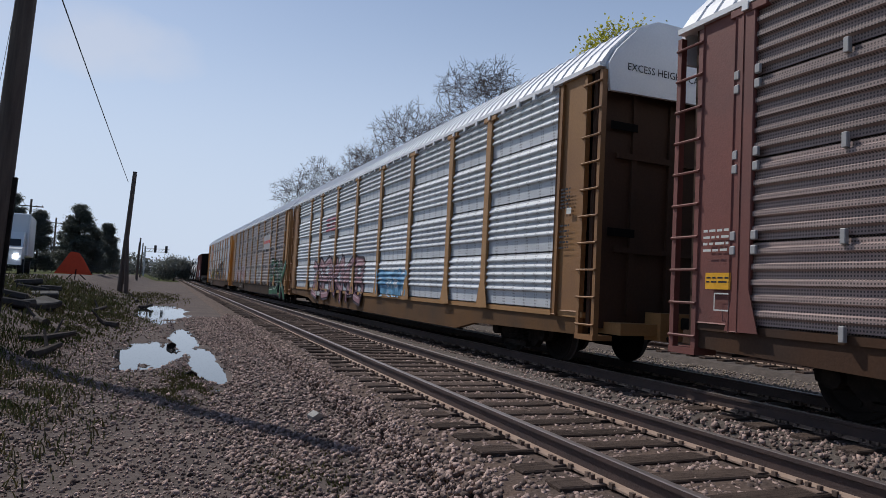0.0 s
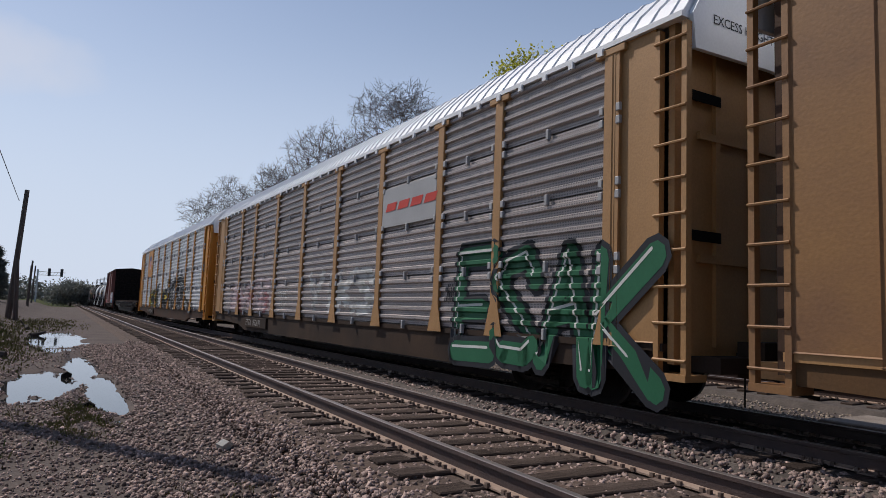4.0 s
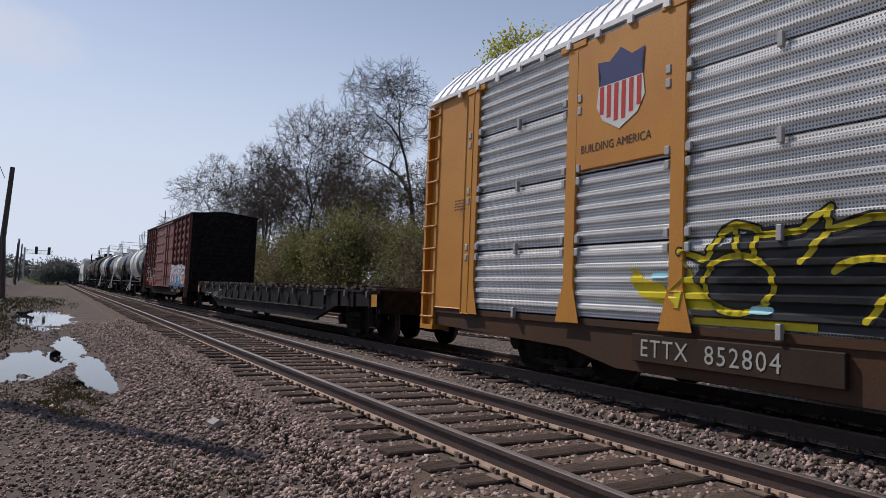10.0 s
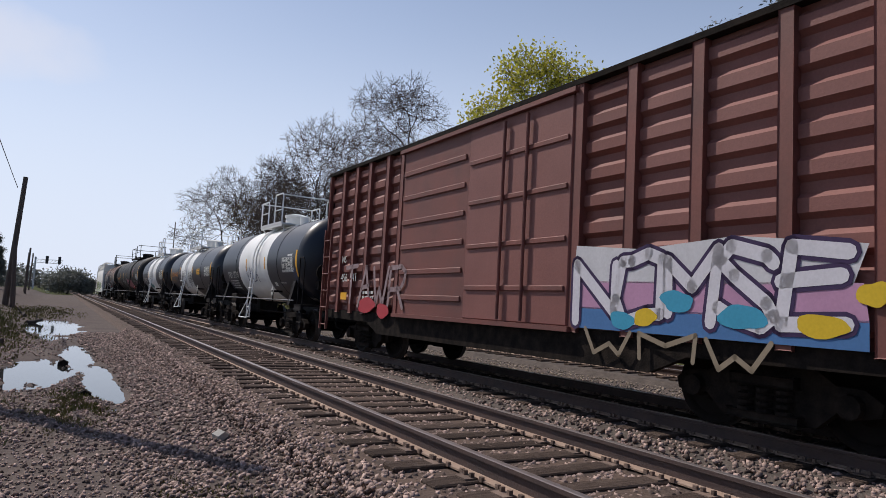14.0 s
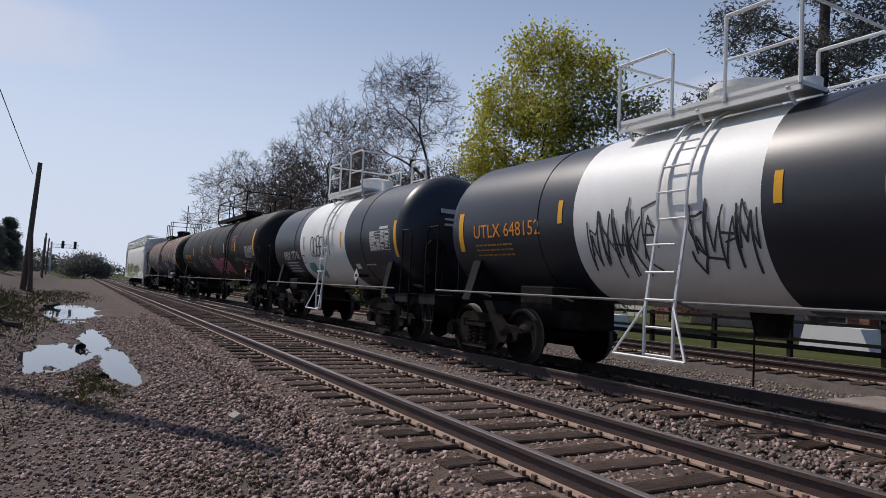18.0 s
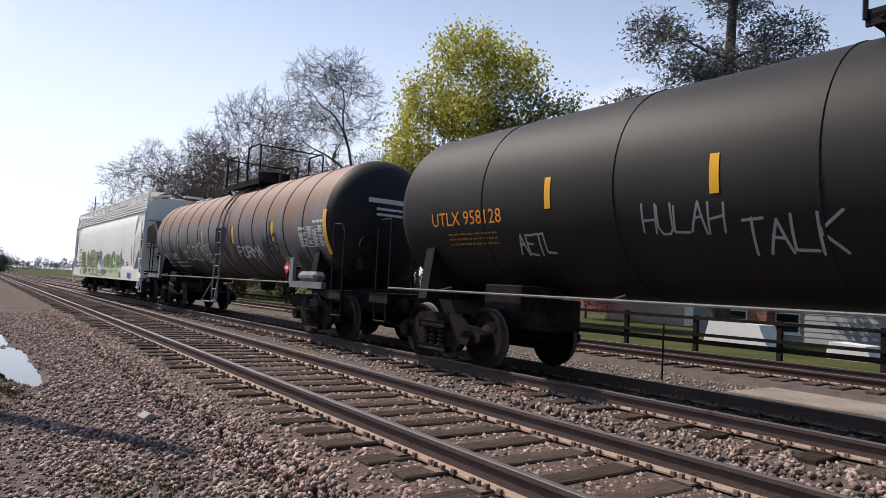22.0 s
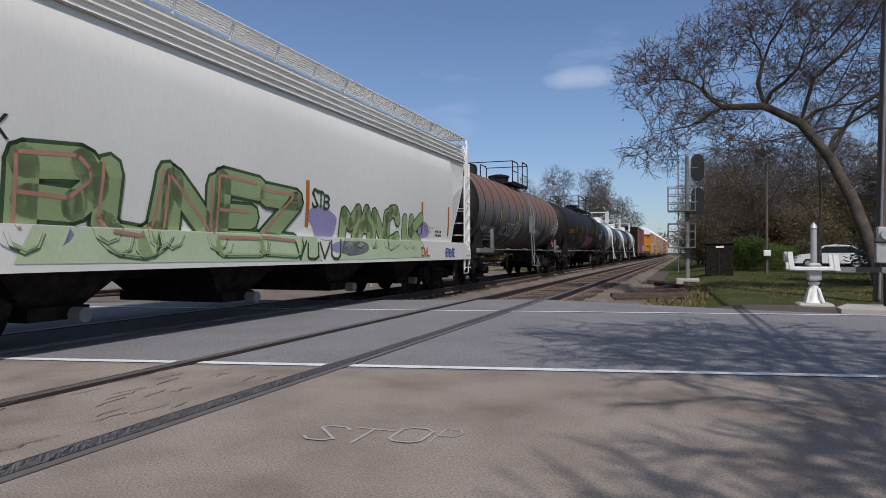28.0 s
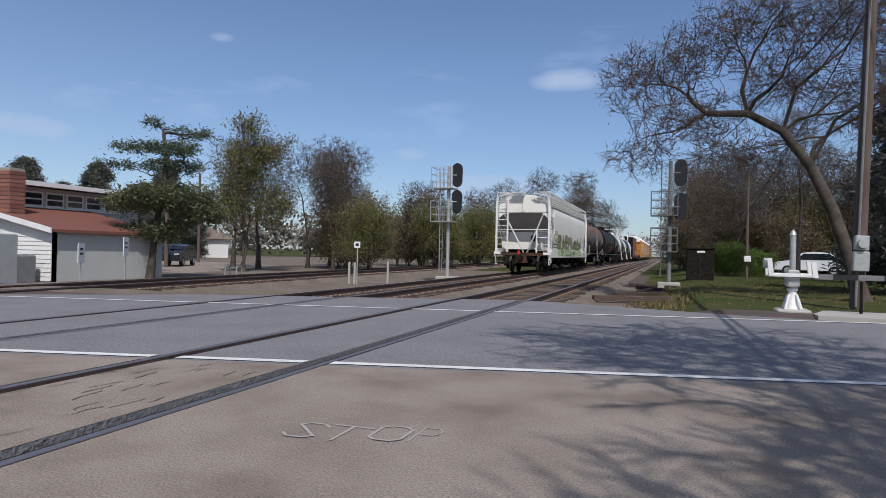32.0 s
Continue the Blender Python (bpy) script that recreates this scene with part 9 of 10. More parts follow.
def brick_stack(parent, x0, x1, y0, y1, z0, z1, name="chimney", label="red brick chimney"):
    c = part(name, Shape().box(x0 + 0.02, x1 - 0.02, y0 + 0.02, y1 - 0.02, z0, z1), MORTAR, parent, label)
    rows = int((z1 - z0) / 0.15)
    for axis, lo, hi in ((0, y0, y1), (1, x0, x1)):
        n = max(1, int((hi - lo) / 0.42))
        w = (hi - lo) / n
        me = Shape()
        if axis == 0:
            me.box(0, 0.03, 0.012, w - 0.012, 0.01, 0.138)
        else:
            me.box(0.012, w - 0.012, 0, 0.03, 0.01, 0.138)
        me = me.mesh("brick", BRICK)
        for k in range(rows):
            for i in range(n):
                for f in ((x0 - 0.01, x1 - 0.02) if axis == 0 else (y0 - 0.01, y1 - 0.02)):
                    off = 0.0
                    part("brick", me, None, c, "", (f, lo + i * w + off, z0 + k * 0.15) if axis == 0 else (lo + i * w + off, f, z0 + k * 0.15))
    return c


def courses(parent, axis, wall, out, a0, a1, z0, z1, material, step=0.2):
    """Clapboards, each a tilted plank."""
    n = int((z1 - z0) / step)
    me = Shape()
    if axis == 0:
        me.ext([(0, 0), (out * 0.03, 0), (out * 0.008, step), (0, step)], 1, a0, a1)
    else:
        me.add([(a0, 0, 0), (a1, 0, 0), (a1, out * 0.03, 0), (a0, out * 0.03, 0), (a0, 0, step), (a1, 0, step), (a1, out * 0.008, step), (a0, out * 0.008, step)],
               [(0, 1, 2, 3), (3, 2, 6, 7), (4, 7, 6, 5), (0, 3, 7, 4), (1, 5, 6, 2)])
    me = me.mesh("clapboard", material)
    for k in range(n):
        part("clapboard", me, None, parent, "", (wall, 0, z0 + k * step) if axis == 0 else (0, wall, z0 + k * step))


def make_houses():
    g = ground_z(32, 28)
    e = thing("garage", "small white garage with a grey shingle roof", "garage", (0, 0, 0))
    x0, x1, y0, y1, ez, rz = 32, 37, 24.8, 31.0, 3.6, 5.35
    part("wall", Shape().ext([(y0, g), (y1, g), (y1, ez), (y0, ez)], 0, x0, x1).ext([(x0, ez), (x1, ez), ((x0 + x1) / 2, rz)], 1, y0 + 0.1, y0), SIDING, e, "white clapboard wall")
    courses(e, 0, x0 - 0.002, -1, y0, y1, g + 0.1, ez, SIDING)
    s = Shape()
    mx = (x0 + x1) / 2
    s.add([(x0 - 0.3, y0 - 0.3, ez - 0.1), (x0 - 0.3, y1 + 0.3, ez - 0.1), (mx, y1 + 0.3, rz + 0.08), (mx, y0 - 0.3, rz + 0.08), (x1 + 0.3, y0 - 0.3, ez - 0.1), (x1 + 0.3, y1 + 0.3, ez - 0.1)], [(0, 1, 2, 3), (3, 2, 5, 4)])
    s.add([(x0 - 0.3, y0 - 0.3, ez - 0.22), (x0 - 0.3, y1 + 0.3, ez - 0.22), (mx, y1 + 0.3, rz - 0.06), (mx, y0 - 0.3, rz - 0.06)], [(0, 1, 2, 3)])
    part("roof", s, SHINGLE, e, "faded grey shingle roof")
    s = Shape().ext([(24.9, 1.7), (27.4, 1.7), (24.9, 2.9)], 0, 29.5, 32)
    part("porch_roof", Shape().add([(29.3, 24.5, 2.75), (29.3, 28.8, 1.75), (32, 28.8, 1.75), (32, 24.5, 2.75), (29.3, 24.5, 2.85), (29.3, 28.8, 1.85), (32, 28.8, 1.85), (32, 24.5, 2.85)],
                                   [(0, 1, 2, 3), (4, 7, 6, 5), (0, 4, 5, 1), (1, 5, 6, 2), (3, 2, 6, 7), (0, 3, 7, 4)]), SHINGLE, e)
    e = thing("house", "two-storey pale house behind the pine tree", "house", (0, 0, 0))
    x0, x1, y0, y1, ez = 25.5, 35.0, 2.0, 19.8, 4.3
    part("wall", Shape().box(x0, x1, y0, y1, g - 0.2, ez), HOUSESHADE, e, "pale wall, greyed in its colour for shade")
    courses(e, 0, x0 - 0.002, -1, y0, y1, g, ez, HOUSESHADE, 0.24)
    part("roof", Shape().add([(x0 - 0.6, y0 - 0.5, ez), (x0 - 0.6, y1 + 0.6, ez), (x1 + 0.6, y1 + 0.6, ez), (x1 + 0.6, y0 - 0.5, ez), (x0 + 4.7, y0 - 0.5, ez + 2.3), (x0 + 4.7, y1 + 0.6, ez + 2.3)],
                             [(0, 1, 5, 4), (2, 3, 4, 5), (0, 4, 3), (1, 2, 5), (0, 3, 2, 1)]), SHINGLE, e, "low grey shingle roof")
    for u in (17.0, 14.6, 10.0, 6.5):
        window(e, x0, u, u + 1.1, 2.2, 3.9, 0, -1)
        window(e, x0, u, u + 1.1, 0.1, 1.0, 0, -1)
    brick_stack(e, x0 - 0.7, x0 - 0.02, 15.7, 16.6, g, 6.6, "chimney", "narrow red brick chimney")
    # fence and things on the lawn
    f = thing("rail_fence", "low dark rail fence along the lawn", "fence", (0, 0, 0))
    for k in range(12):
        y = 2.0 + 2.4 * k
        x = side_x(y) + 3.4
        part("post", Shape().box(-0.06, 0.06, -0.06, 0.06, -0.3, 0.85), GRIME, f, "", (x, y, 0))
    for z in (0.25, 0.72):
        part("rail", Shape().box(-0.03, 0.03, 0, 27, z, z + 0.09), GRIME, f, "", pose(side_x(2.0) + 3.34, 2.0, 0, 0, 0, 2.7))
    for x, y, w, h in ((16.8, 22.5, 2.2, 0.75), (17.5, 9.0, 1.3, 0.5), (19, 6.3, 3.0, 0.6), (18.0, 12.8, 2.4, 0.9)):
        solo("tarpaulin", Shape().ext([(-w / 2, 0), (w / 2, 0), (w / 2 * 0.8, h), (-w / 2 * 0.7, h * 0.9)], 0, -0.5, 0.5), SIDING, "pale covered stack lying on the lawn", "stack", (x, y, ground_z(x, y)), "stacks on the lawn")
    solo("concrete_pad", Shape().box(6.9, 8.3, -3.0, 6.5, -0.36, -0.26, 0.02), APRON, "worn concrete pad between the tracks", "concrete pad")
    solo("thin_stake", Shape().cyl((7.4, 8.2, -0.4), (7.4, 8.2, 0.75), 0.02, 0.02, 6), GRIME, "thin steel stake between the tracks", "stake")
    fb = thing("white_fence", "low white board fence behind the maple", "fence", (0, 0, 0))
    for k in range(14):
        part("board", Shape().box(0, 0.04, 0, 0.5, 0.2, 1.15), TRIM, fb, "", (24.0, 27.5 + 0.6 * k, 0))
    s = thing("distant_shed", "long low grey shed far down the line", "shed", (0, 0, 0))
    part("wall", Shape().box(16, 24, 128, 150, -0.3, 3.4), GREYSIDING, s)
    part("roof", Shape().ext([(15.6, 3.4), (24.4, 3.4), (20, 5.2)], 1, 127.6, 150.4), SHINGLE, s)


make_houses()


# ---- far tree lines ----
def tree_line(name, pts, h, material, label, seed):
    """A far wood: many loose leaf masses along a line."""
    g = np.random.default_rng(seed)
    centres = []
    for (x0, y0), (x1, y1) in zip(pts[:-1], pts[1:]):
        n = max(8, int(math.hypot(x1 - x0, y1 - y0) / 2.2))
        for k in range(n):
            t = (k + g.random()) / n
            x, y, r, hh = x0 + (x1 - x0) * t, y0 + (y1 - y0) * t + g.uniform(-4, 4), g.uniform(1.6, 3.4), h * g.uniform(0.55, 1.1)
            w, d = g.normal(size=(26, 3)), g.random((26, 1)) ** 0.4
            w *= d / np.linalg.norm(w, axis=1, keepdims=True)
            centres.append(np.array([x, y, hh * 0.52]) + w * np.array([r, r, hh * 0.5]))
    return tagged(new(name, leaf_mesh(name, np.concatenate(centres), 6, 0.5, (0.25, 0.6), material, seed)), label, "woods", kind="stuff")


FARWOOD = mat("distant_woods", (0.15, 0.135, 0.115), 0.95, 0, 0.5, 0.25, 2.0, 0.6, (0.13, 0.115, 0.09), 0.5, 1.2, 0.3)
tree_line("distant_woods", [(-60, 120), (-26, 170), (-14, 215), (-2, 235)], 7, HAZELEAF, "haze-paled grey-green woods beyond the distant signals", 6)
tree_line("distant_woods", [(-260, 300), (-90, 380), (-14, 430), (60, 420), (200, 330)], 7, FARWOOD, "hazy low line of distant trees", 1)
tree_line("distant_woods", [(-240, -260), (-90, -300), (-9, -360), (16, -360), (90, -300), (240, -240)], 14, FARWOOD, "hazy low line of distant trees", 2)
tree_line("distant_woods", [(240, -240), (190, 0), (200, 330)], 13, FARWOOD, "hazy low line of distant trees", 3)
tree_line("distant_woods", [(44, -150), (60, -90), (80, -70), (95, -60), (120, -40)], 8, FARWOOD, "brown woods behind the houses", 4)
tree_line("distant_woods", [(-14, -85), (-30, -75), (-60, -60)], 7, FARWOOD, "brown woods behind the parked cars", 5)


# ---- things at the crossing ----
CHALK = mat("faded_chalk", (0.40, 0.37, 0.345), 0.9, 0, 0.3, 9, 60, 0.1, (0.32, 0.30, 0.28), 0.5)


def road_words():
    p = Paint(lambda y, z: 0)
    for i, (ch, x, y, w) in enumerate((("S", -1.58, -3.28, 0.19), ("T", -1.78, -3.30, 0.24), ("O", -2.06, -3.40, 0.19), ("P", -2.30, -3.44, 0.12))):
        polys = []
        for stroke in STROKES[ch].split(","):
            pts = [(x - float(q[0]) / 4 * w, y - float(q[1]) / 6 * 0.3) for q in stroke.split()]
            for a, b in zip(pts[:-1], pts[1:]):
                polys.append(capsule(a, b, 0.010 if ch != "P" else 0.006))
        s = Shape()
        for k, poly in enumerate(polys):
            s.add([(u, v, 0.0045 + 0.0004 * k) for u, v in poly], [tuple(range(len(poly)))])
        solo("chalk_letter", s, CHALK, "faint white letter drawn on the asphalt", "road marking", None, "word on the asphalt")


road_words()


def crack_lines():
    g = random.Random(6)
    seal = mat("crack_sealant", (0.11, 0.085, 0.065), 0.8, 0, 0.3, 6, 40, 0.1)
    for k in range(44):
        x, y = g.uniform(-0.4, 0.85), g.uniform(-5.0, -1.2)
        pts = [(x, y)]
        for _ in range(3):
            pts.append((pts[-1][0] + g.uniform(-0.03, 0.03), pts[-1][1] - g.uniform(0.03, 0.13)))
        s = Shape()
        for i, (a, b) in enumerate(zip(pts[:-1], pts[1:])):
            c = capsule(a, b, g.uniform(0.003, 0.007))
            s.add([(u, v, 0.0045 + 0.0003 * i) for u, v in c], [tuple(range(len(c)))])
        tagged(new("crack", s.mesh("crack", seal)), "dark crack in the crossing asphalt", "crack", "cracks in the crossing", "structure")


crack_lines()
tagged(new("kerb", Shape().add([(-6.2, -13.4, -0.05), (-30, -10.6, -0.05), (-30, -10.75, -0.05), (-6.2, -13.6, -0.05), (-6.2, -13.4, 0.05), (-30, -10.6, 0.05), (-30, -10.9, 0.055), (-6.2, -13.8, 0.055)],
                               [(0, 1, 5, 4), (4, 5, 6, 7), (0, 4, 7, 3), (1, 2, 6, 5)]).mesh("kerb", CONCRETE)), "low concrete kerb at the road edge", "kerb", kind="structure")
tagged(new("pavement", Shape().add([(-6.2, -13.8, 0.052), (-30, -10.9, 0.052), (-30, -12.2, 0.045), (-6.6, -15.0, 0.045), (-6.6, -15.0, -0.1), (-30, -12.2, -0.1), (-6.2, -13.8, -0.1)],
                                   [(0, 1, 2, 3), (3, 2, 5, 4), (0, 3, 4, 6)]).mesh("pavement", CONCRETE)), "narrow concrete pavement strip behind the kerb", "pavement", kind="structure")


def crossing_gate():
    e = thing("crossing_gate", "lowered railway crossing gate with white counterweight arms", "crossing gate", (-5.95, -14.5, 0.0))
    part("foundation", Shape().box(-0.3, 0.3, -0.3, 0.3, -0.2, 0.08, 0.03), CONCRETE, e)
    part("base", Shape().turned([(0.15, 0.06), (0.14, 0.1), (0.09, 0.16), (0.075, 0.42), (0.10, 0.44), (0.10, 0.48)], (0, 0, 0), 2, 12), WHITEPAINT, e, "flared white cast base", smooth=True)
    for a in (0.78, 2.36, 3.93, 5.5):
        part("base_leg", Shape().pipe([(0.2 * math.cos(a), 0.2 * math.sin(a), 0.08), (0.09 * math.cos(a), 0.09 * math.sin(a), 0.36)], 0.028), WHITEPAINT, e)
    part("mast", Shape().cyl((0, 0, 0.45), (0, 0, 1.5), 0.058, 0.055, 12), GALV, e, smooth=True)
    part("finial", Shape().turned([(0.058, 1.5), (0.07, 1.51), (0.04, 1.58), (0.0, 1.63)], (0, 0, 0), 2, 12), GALV, e, smooth=True)
    part("mechanism", Shape().box(-0.11, 0.12, -0.16, 0.16, 0.5, 0.84, 0.03), GALV, e, "grey gate mechanism box")
    for y in (-0.22, 0.22):
        arm = part("counterweight_arm", Shape().box(-0.36, 0.46, y - 0.02, y + 0.02, 0.70, 0.77, 0.01), WHITEPAINT, e)
        for x, z0, z1 in ((0.40, 0.72, 1.06), (-0.36, 0.70, 1.0)):
            part("counterweight", Shape().ext([(x - 0.045, z0), (x + 0.045, z0), (x + 0.085, z1), (x + 0.0, z1)], 1, y - 0.03, y + 0.03), WHITEPAINT, arm, "white cast counterweight")
    part("top_bar", Shape().pipe([(0.44, -0.22, 1.04), (0.44, 0.22, 1.04)], 0.018), WHITEPAINT, e)
    part("light_bracket", Shape().box(0.42, 0.52, -0.12, 0.1, 0.86, 1.04, 0.02), GALV, e)
    stripe = Shape().box(-0.42, 0.0, -0.03, 0.03, -0.05, 0.05).mesh("gate_stripe", SIGNALBLACK)
    light = Shape().box(-0.42, 0.0, -0.03, 0.03, -0.05, 0.05).mesh("gate_stripe", CYANGREY)
    for k in range(17):
        part("gate_stripe", stripe if k % 2 else light, None, e, "", (-0.25 - 0.42 * k, 0.1, 0.72))
    part("arm_rest", Shape().cyl((-1.15, 0.1, -0.1), (-1.15, 0.1, 0.65), 0.03, 0.03, 8), GRIME, e)


crossing_gate()


def service_pole():
    e = thing("utility_pole", "tall weathered wooden pole with a meter box", "utility pole", pose(-7.7, -17.3, -0.2, 0, -1.6, 0))
    part("shaft", Shape().cyl((0, 0, 0), (0, 0, 9.5), 0.15, 0.11, 12), WOODPOLE, e, smooth=True)
    part("conduit", Shape().cyl((0.06, 0.15, 0.2), (0.06, 0.15, 7.2), 0.03, 0.03, 8), CYANGREY, e)
    box = part("meter_box", Shape().box(-0.14, 0.18, 0.14, 0.32, 1.0, 1.45, 0.02), GALV, e, "grey electric meter box")
    part("meter_dial", Shape().cyl((0.02, 0.32, 1.62), (0.02, 0.42, 1.62), 0.11, 0.1, 14), GALV, box)
    part("meter_socket", Shape().box(-0.12, 0.16, 0.14, 0.32, 1.47, 1.8, 0.02), GALV, box)


service_pole()
wire([(-7.75, -17.2, 7.2), (-4.1, -29.0, 4.6)], 0.4, 0.015)
wire([(-7.75, -17.2, 6.6), (-6.2, -30.0, 2.2)], 0.3, 0.015)
wire([(-7.75, -17.2, 7.0), (-10.5, -13, 8.8)], 0.1, 0.015)


def signal_mast(at, height, heads, label, cage, steel=None):
    e = thing("railway_signal", label, "railway signal", (at[0], at[1], ground_z(at[0], at[1])))
    steel = steel or GALV
    part("foundation", Shape().box(-0.45, 0.45, -0.45, 0.45, -0.1, 0.25, 0.03), CONCRETE, e)
    part("mast", Shape().cyl((0, 0, 0.2), (0, 0, height), 0.09, 0.08, 10), steel, e, smooth=True)
    s = Shape()
    for y in (-0.2, 0.2):
        s.cyl((0.35, y, 0.5), (0.35, y, height), 0.02, 0.02, 6)
    for k in range(int((height - 0.5) / 0.32)):
        s.cyl((0.35, -0.2, 0.6 + 0.32 * k), (0.35, 0.2, 0.6 + 0.32 * k), 0.014, 0.014, 6)
    part("ladder", s, steel, e)
    for z in cage:
        deck = part("platform", Shape().box(-0.3, 0.75, -0.4, 0.4, z, z + 0.04), steel, e, "caged service platform")
        for x, y in ((0.75, -0.4), (0.75, 0.4), (-0.3, -0.4), (-0.3, 0.4), (0.35, -0.4), (0.35, 0.4)):
            part("post", Shape().cyl((x, y, z), (x, y, z + 1.0), 0.018, 0.018, 6), steel, deck)
        for h in (0.35, 0.68, 1.0):
            part("rail", Shape().pipe([(-0.3, -0.4, z + h), (0.75, -0.4, z + h), (0.75, 0.4, z + h), (-0.3, 0.4, z + h)], 0.016), steel, deck)
    for z in heads:
        h = part("signal_head", Shape().ext([(-0.2 + 0.28 * math.cos(w) * 0.9 - 0.2, z + (0.28 if math.sin(w) > 0 else -0.28) + 0.28 * math.sin(w)) for w in [2 * math.pi * k / 20 for k in range(20)]], 1, -0.05, 0.02), SIGNALBLACK, e, "black oval signal backboard")
        for dz in (-0.25, 0.05, 0.35):
            part("hood", Shape().cyl((-0.4, -0.05, z + dz), (-0.4, -0.3, z + dz), 0.1, 0.1, 10), SIGNALBLACK, h)
        part("bracket", Shape().cyl((-0.4, 0, z), (0, 0, z), 0.03, 0.03, 6), steel, e)


signal_mast((6.15, -29.8), 5.4, (5.0, 3.75), "galvanized railway signal mast with two black heads", (2.8, 4.35))
# darker grey than the first mast: the tree's shade put into the steel colour
signal_mast((-3.7, -29.3), 5.3, (4.8, 3.4), "railway signal mast beside the track, greyed darker for shade", (1.5, 3.0), CYANGREY)


def lineside():
    e = thing("equipment_cabinet", "dark brown trackside equipment cabinet", "cabinet", (-5.15, -35.2, ground_z(-5.15, -35)))
    part("body", Shape().box(-0.62, 0.62, -0.5, 0.5, 0.0, 1.5, 0.02), GRIME, e)
    part("lid", Shape().box(-0.67, 0.67, -0.55, 0.55, 1.5, 1.62, 0.03), GRIME, e)
    part("label_plate", Shape().box(-0.2, 0.15, 0.5, 0.515, 1.35, 1.44), SIGNWHITE, e)
    part("door_seam", Shape().box(-0.01, 0.01, 0.5, 0.512, 0.1, 1.4), SIGNALBLACK, e)
    e = thing("marker_post", "dark wooden post with a white box", "post", (-7.5, -37.5, ground_z(-7.5, -37.5)))
    part("shaft", Shape().cyl((0, 0, 0), (0, 0, 5.6), 0.075, 0.06, 8), WOODPOLE, e)
    part("box", Shape().box(-0.16, 0.16, 0.08, 0.25, 0.95, 1.25, 0.02), SIGNWHITE, e)
    for x, y, h in ((6.9, -24.5, 1.0), (8.6, -25.0, 0.9), (9.0, -25.3, 0.9)):
        solo("stake", Shape().box(-0.04, 0.04, -0.04, 0.04, -0.2, h, 0.01), CONCRETE, "short pale stake beside the siding", "stake", (x, y, ground_z(x, y)), "stakes beside the siding")
    e = thing("number_sign", "small white square sign on a thin post", "sign", (8.3, -24.6, ground_z(8.3, -24.6)))
    part("post", Shape().cyl((0, 0, 0), (0, 0, 1.75), 0.025, 0.025, 8), GALV, e)
    part("plate", Shape().box(-0.13, 0.13, 0.02, 0.035, 1.5, 1.75), SIGNWHITE, e)
    part("mark", Shape().box(-0.07, 0.07, 0.035, 0.038, 1.58, 1.68), SIGNALBLACK, e)
    for x, y, tall in ((12.7, -15.2, 1.35), (12.7, -16.9, 1.55)):
        e = thing("roadside_sign", "white rectangular sign on a steel post", "sign", (x, y, ground_z(x, y)), "signs beside the siding")
        part("post", Shape().cyl((0, 0, 0), (0, 0, tall), 0.03, 0.03, 8), GALV, e)
        pl = part("plate", Shape().box(-0.03, -0.01, -0.22, 0.22, tall - 0.5, tall + 0.08), SIGNWHITE, e, "", pose(0, 0, 0, 0, 0, 25))
        for k in range(2):
            part("mark", Shape().box(-0.034, -0.03, -0.1, 0.1, tall - 0.13 - 0.14 * k, tall - 0.07 - 0.14 * k), SIGNALBLACK, pl)


lineside()


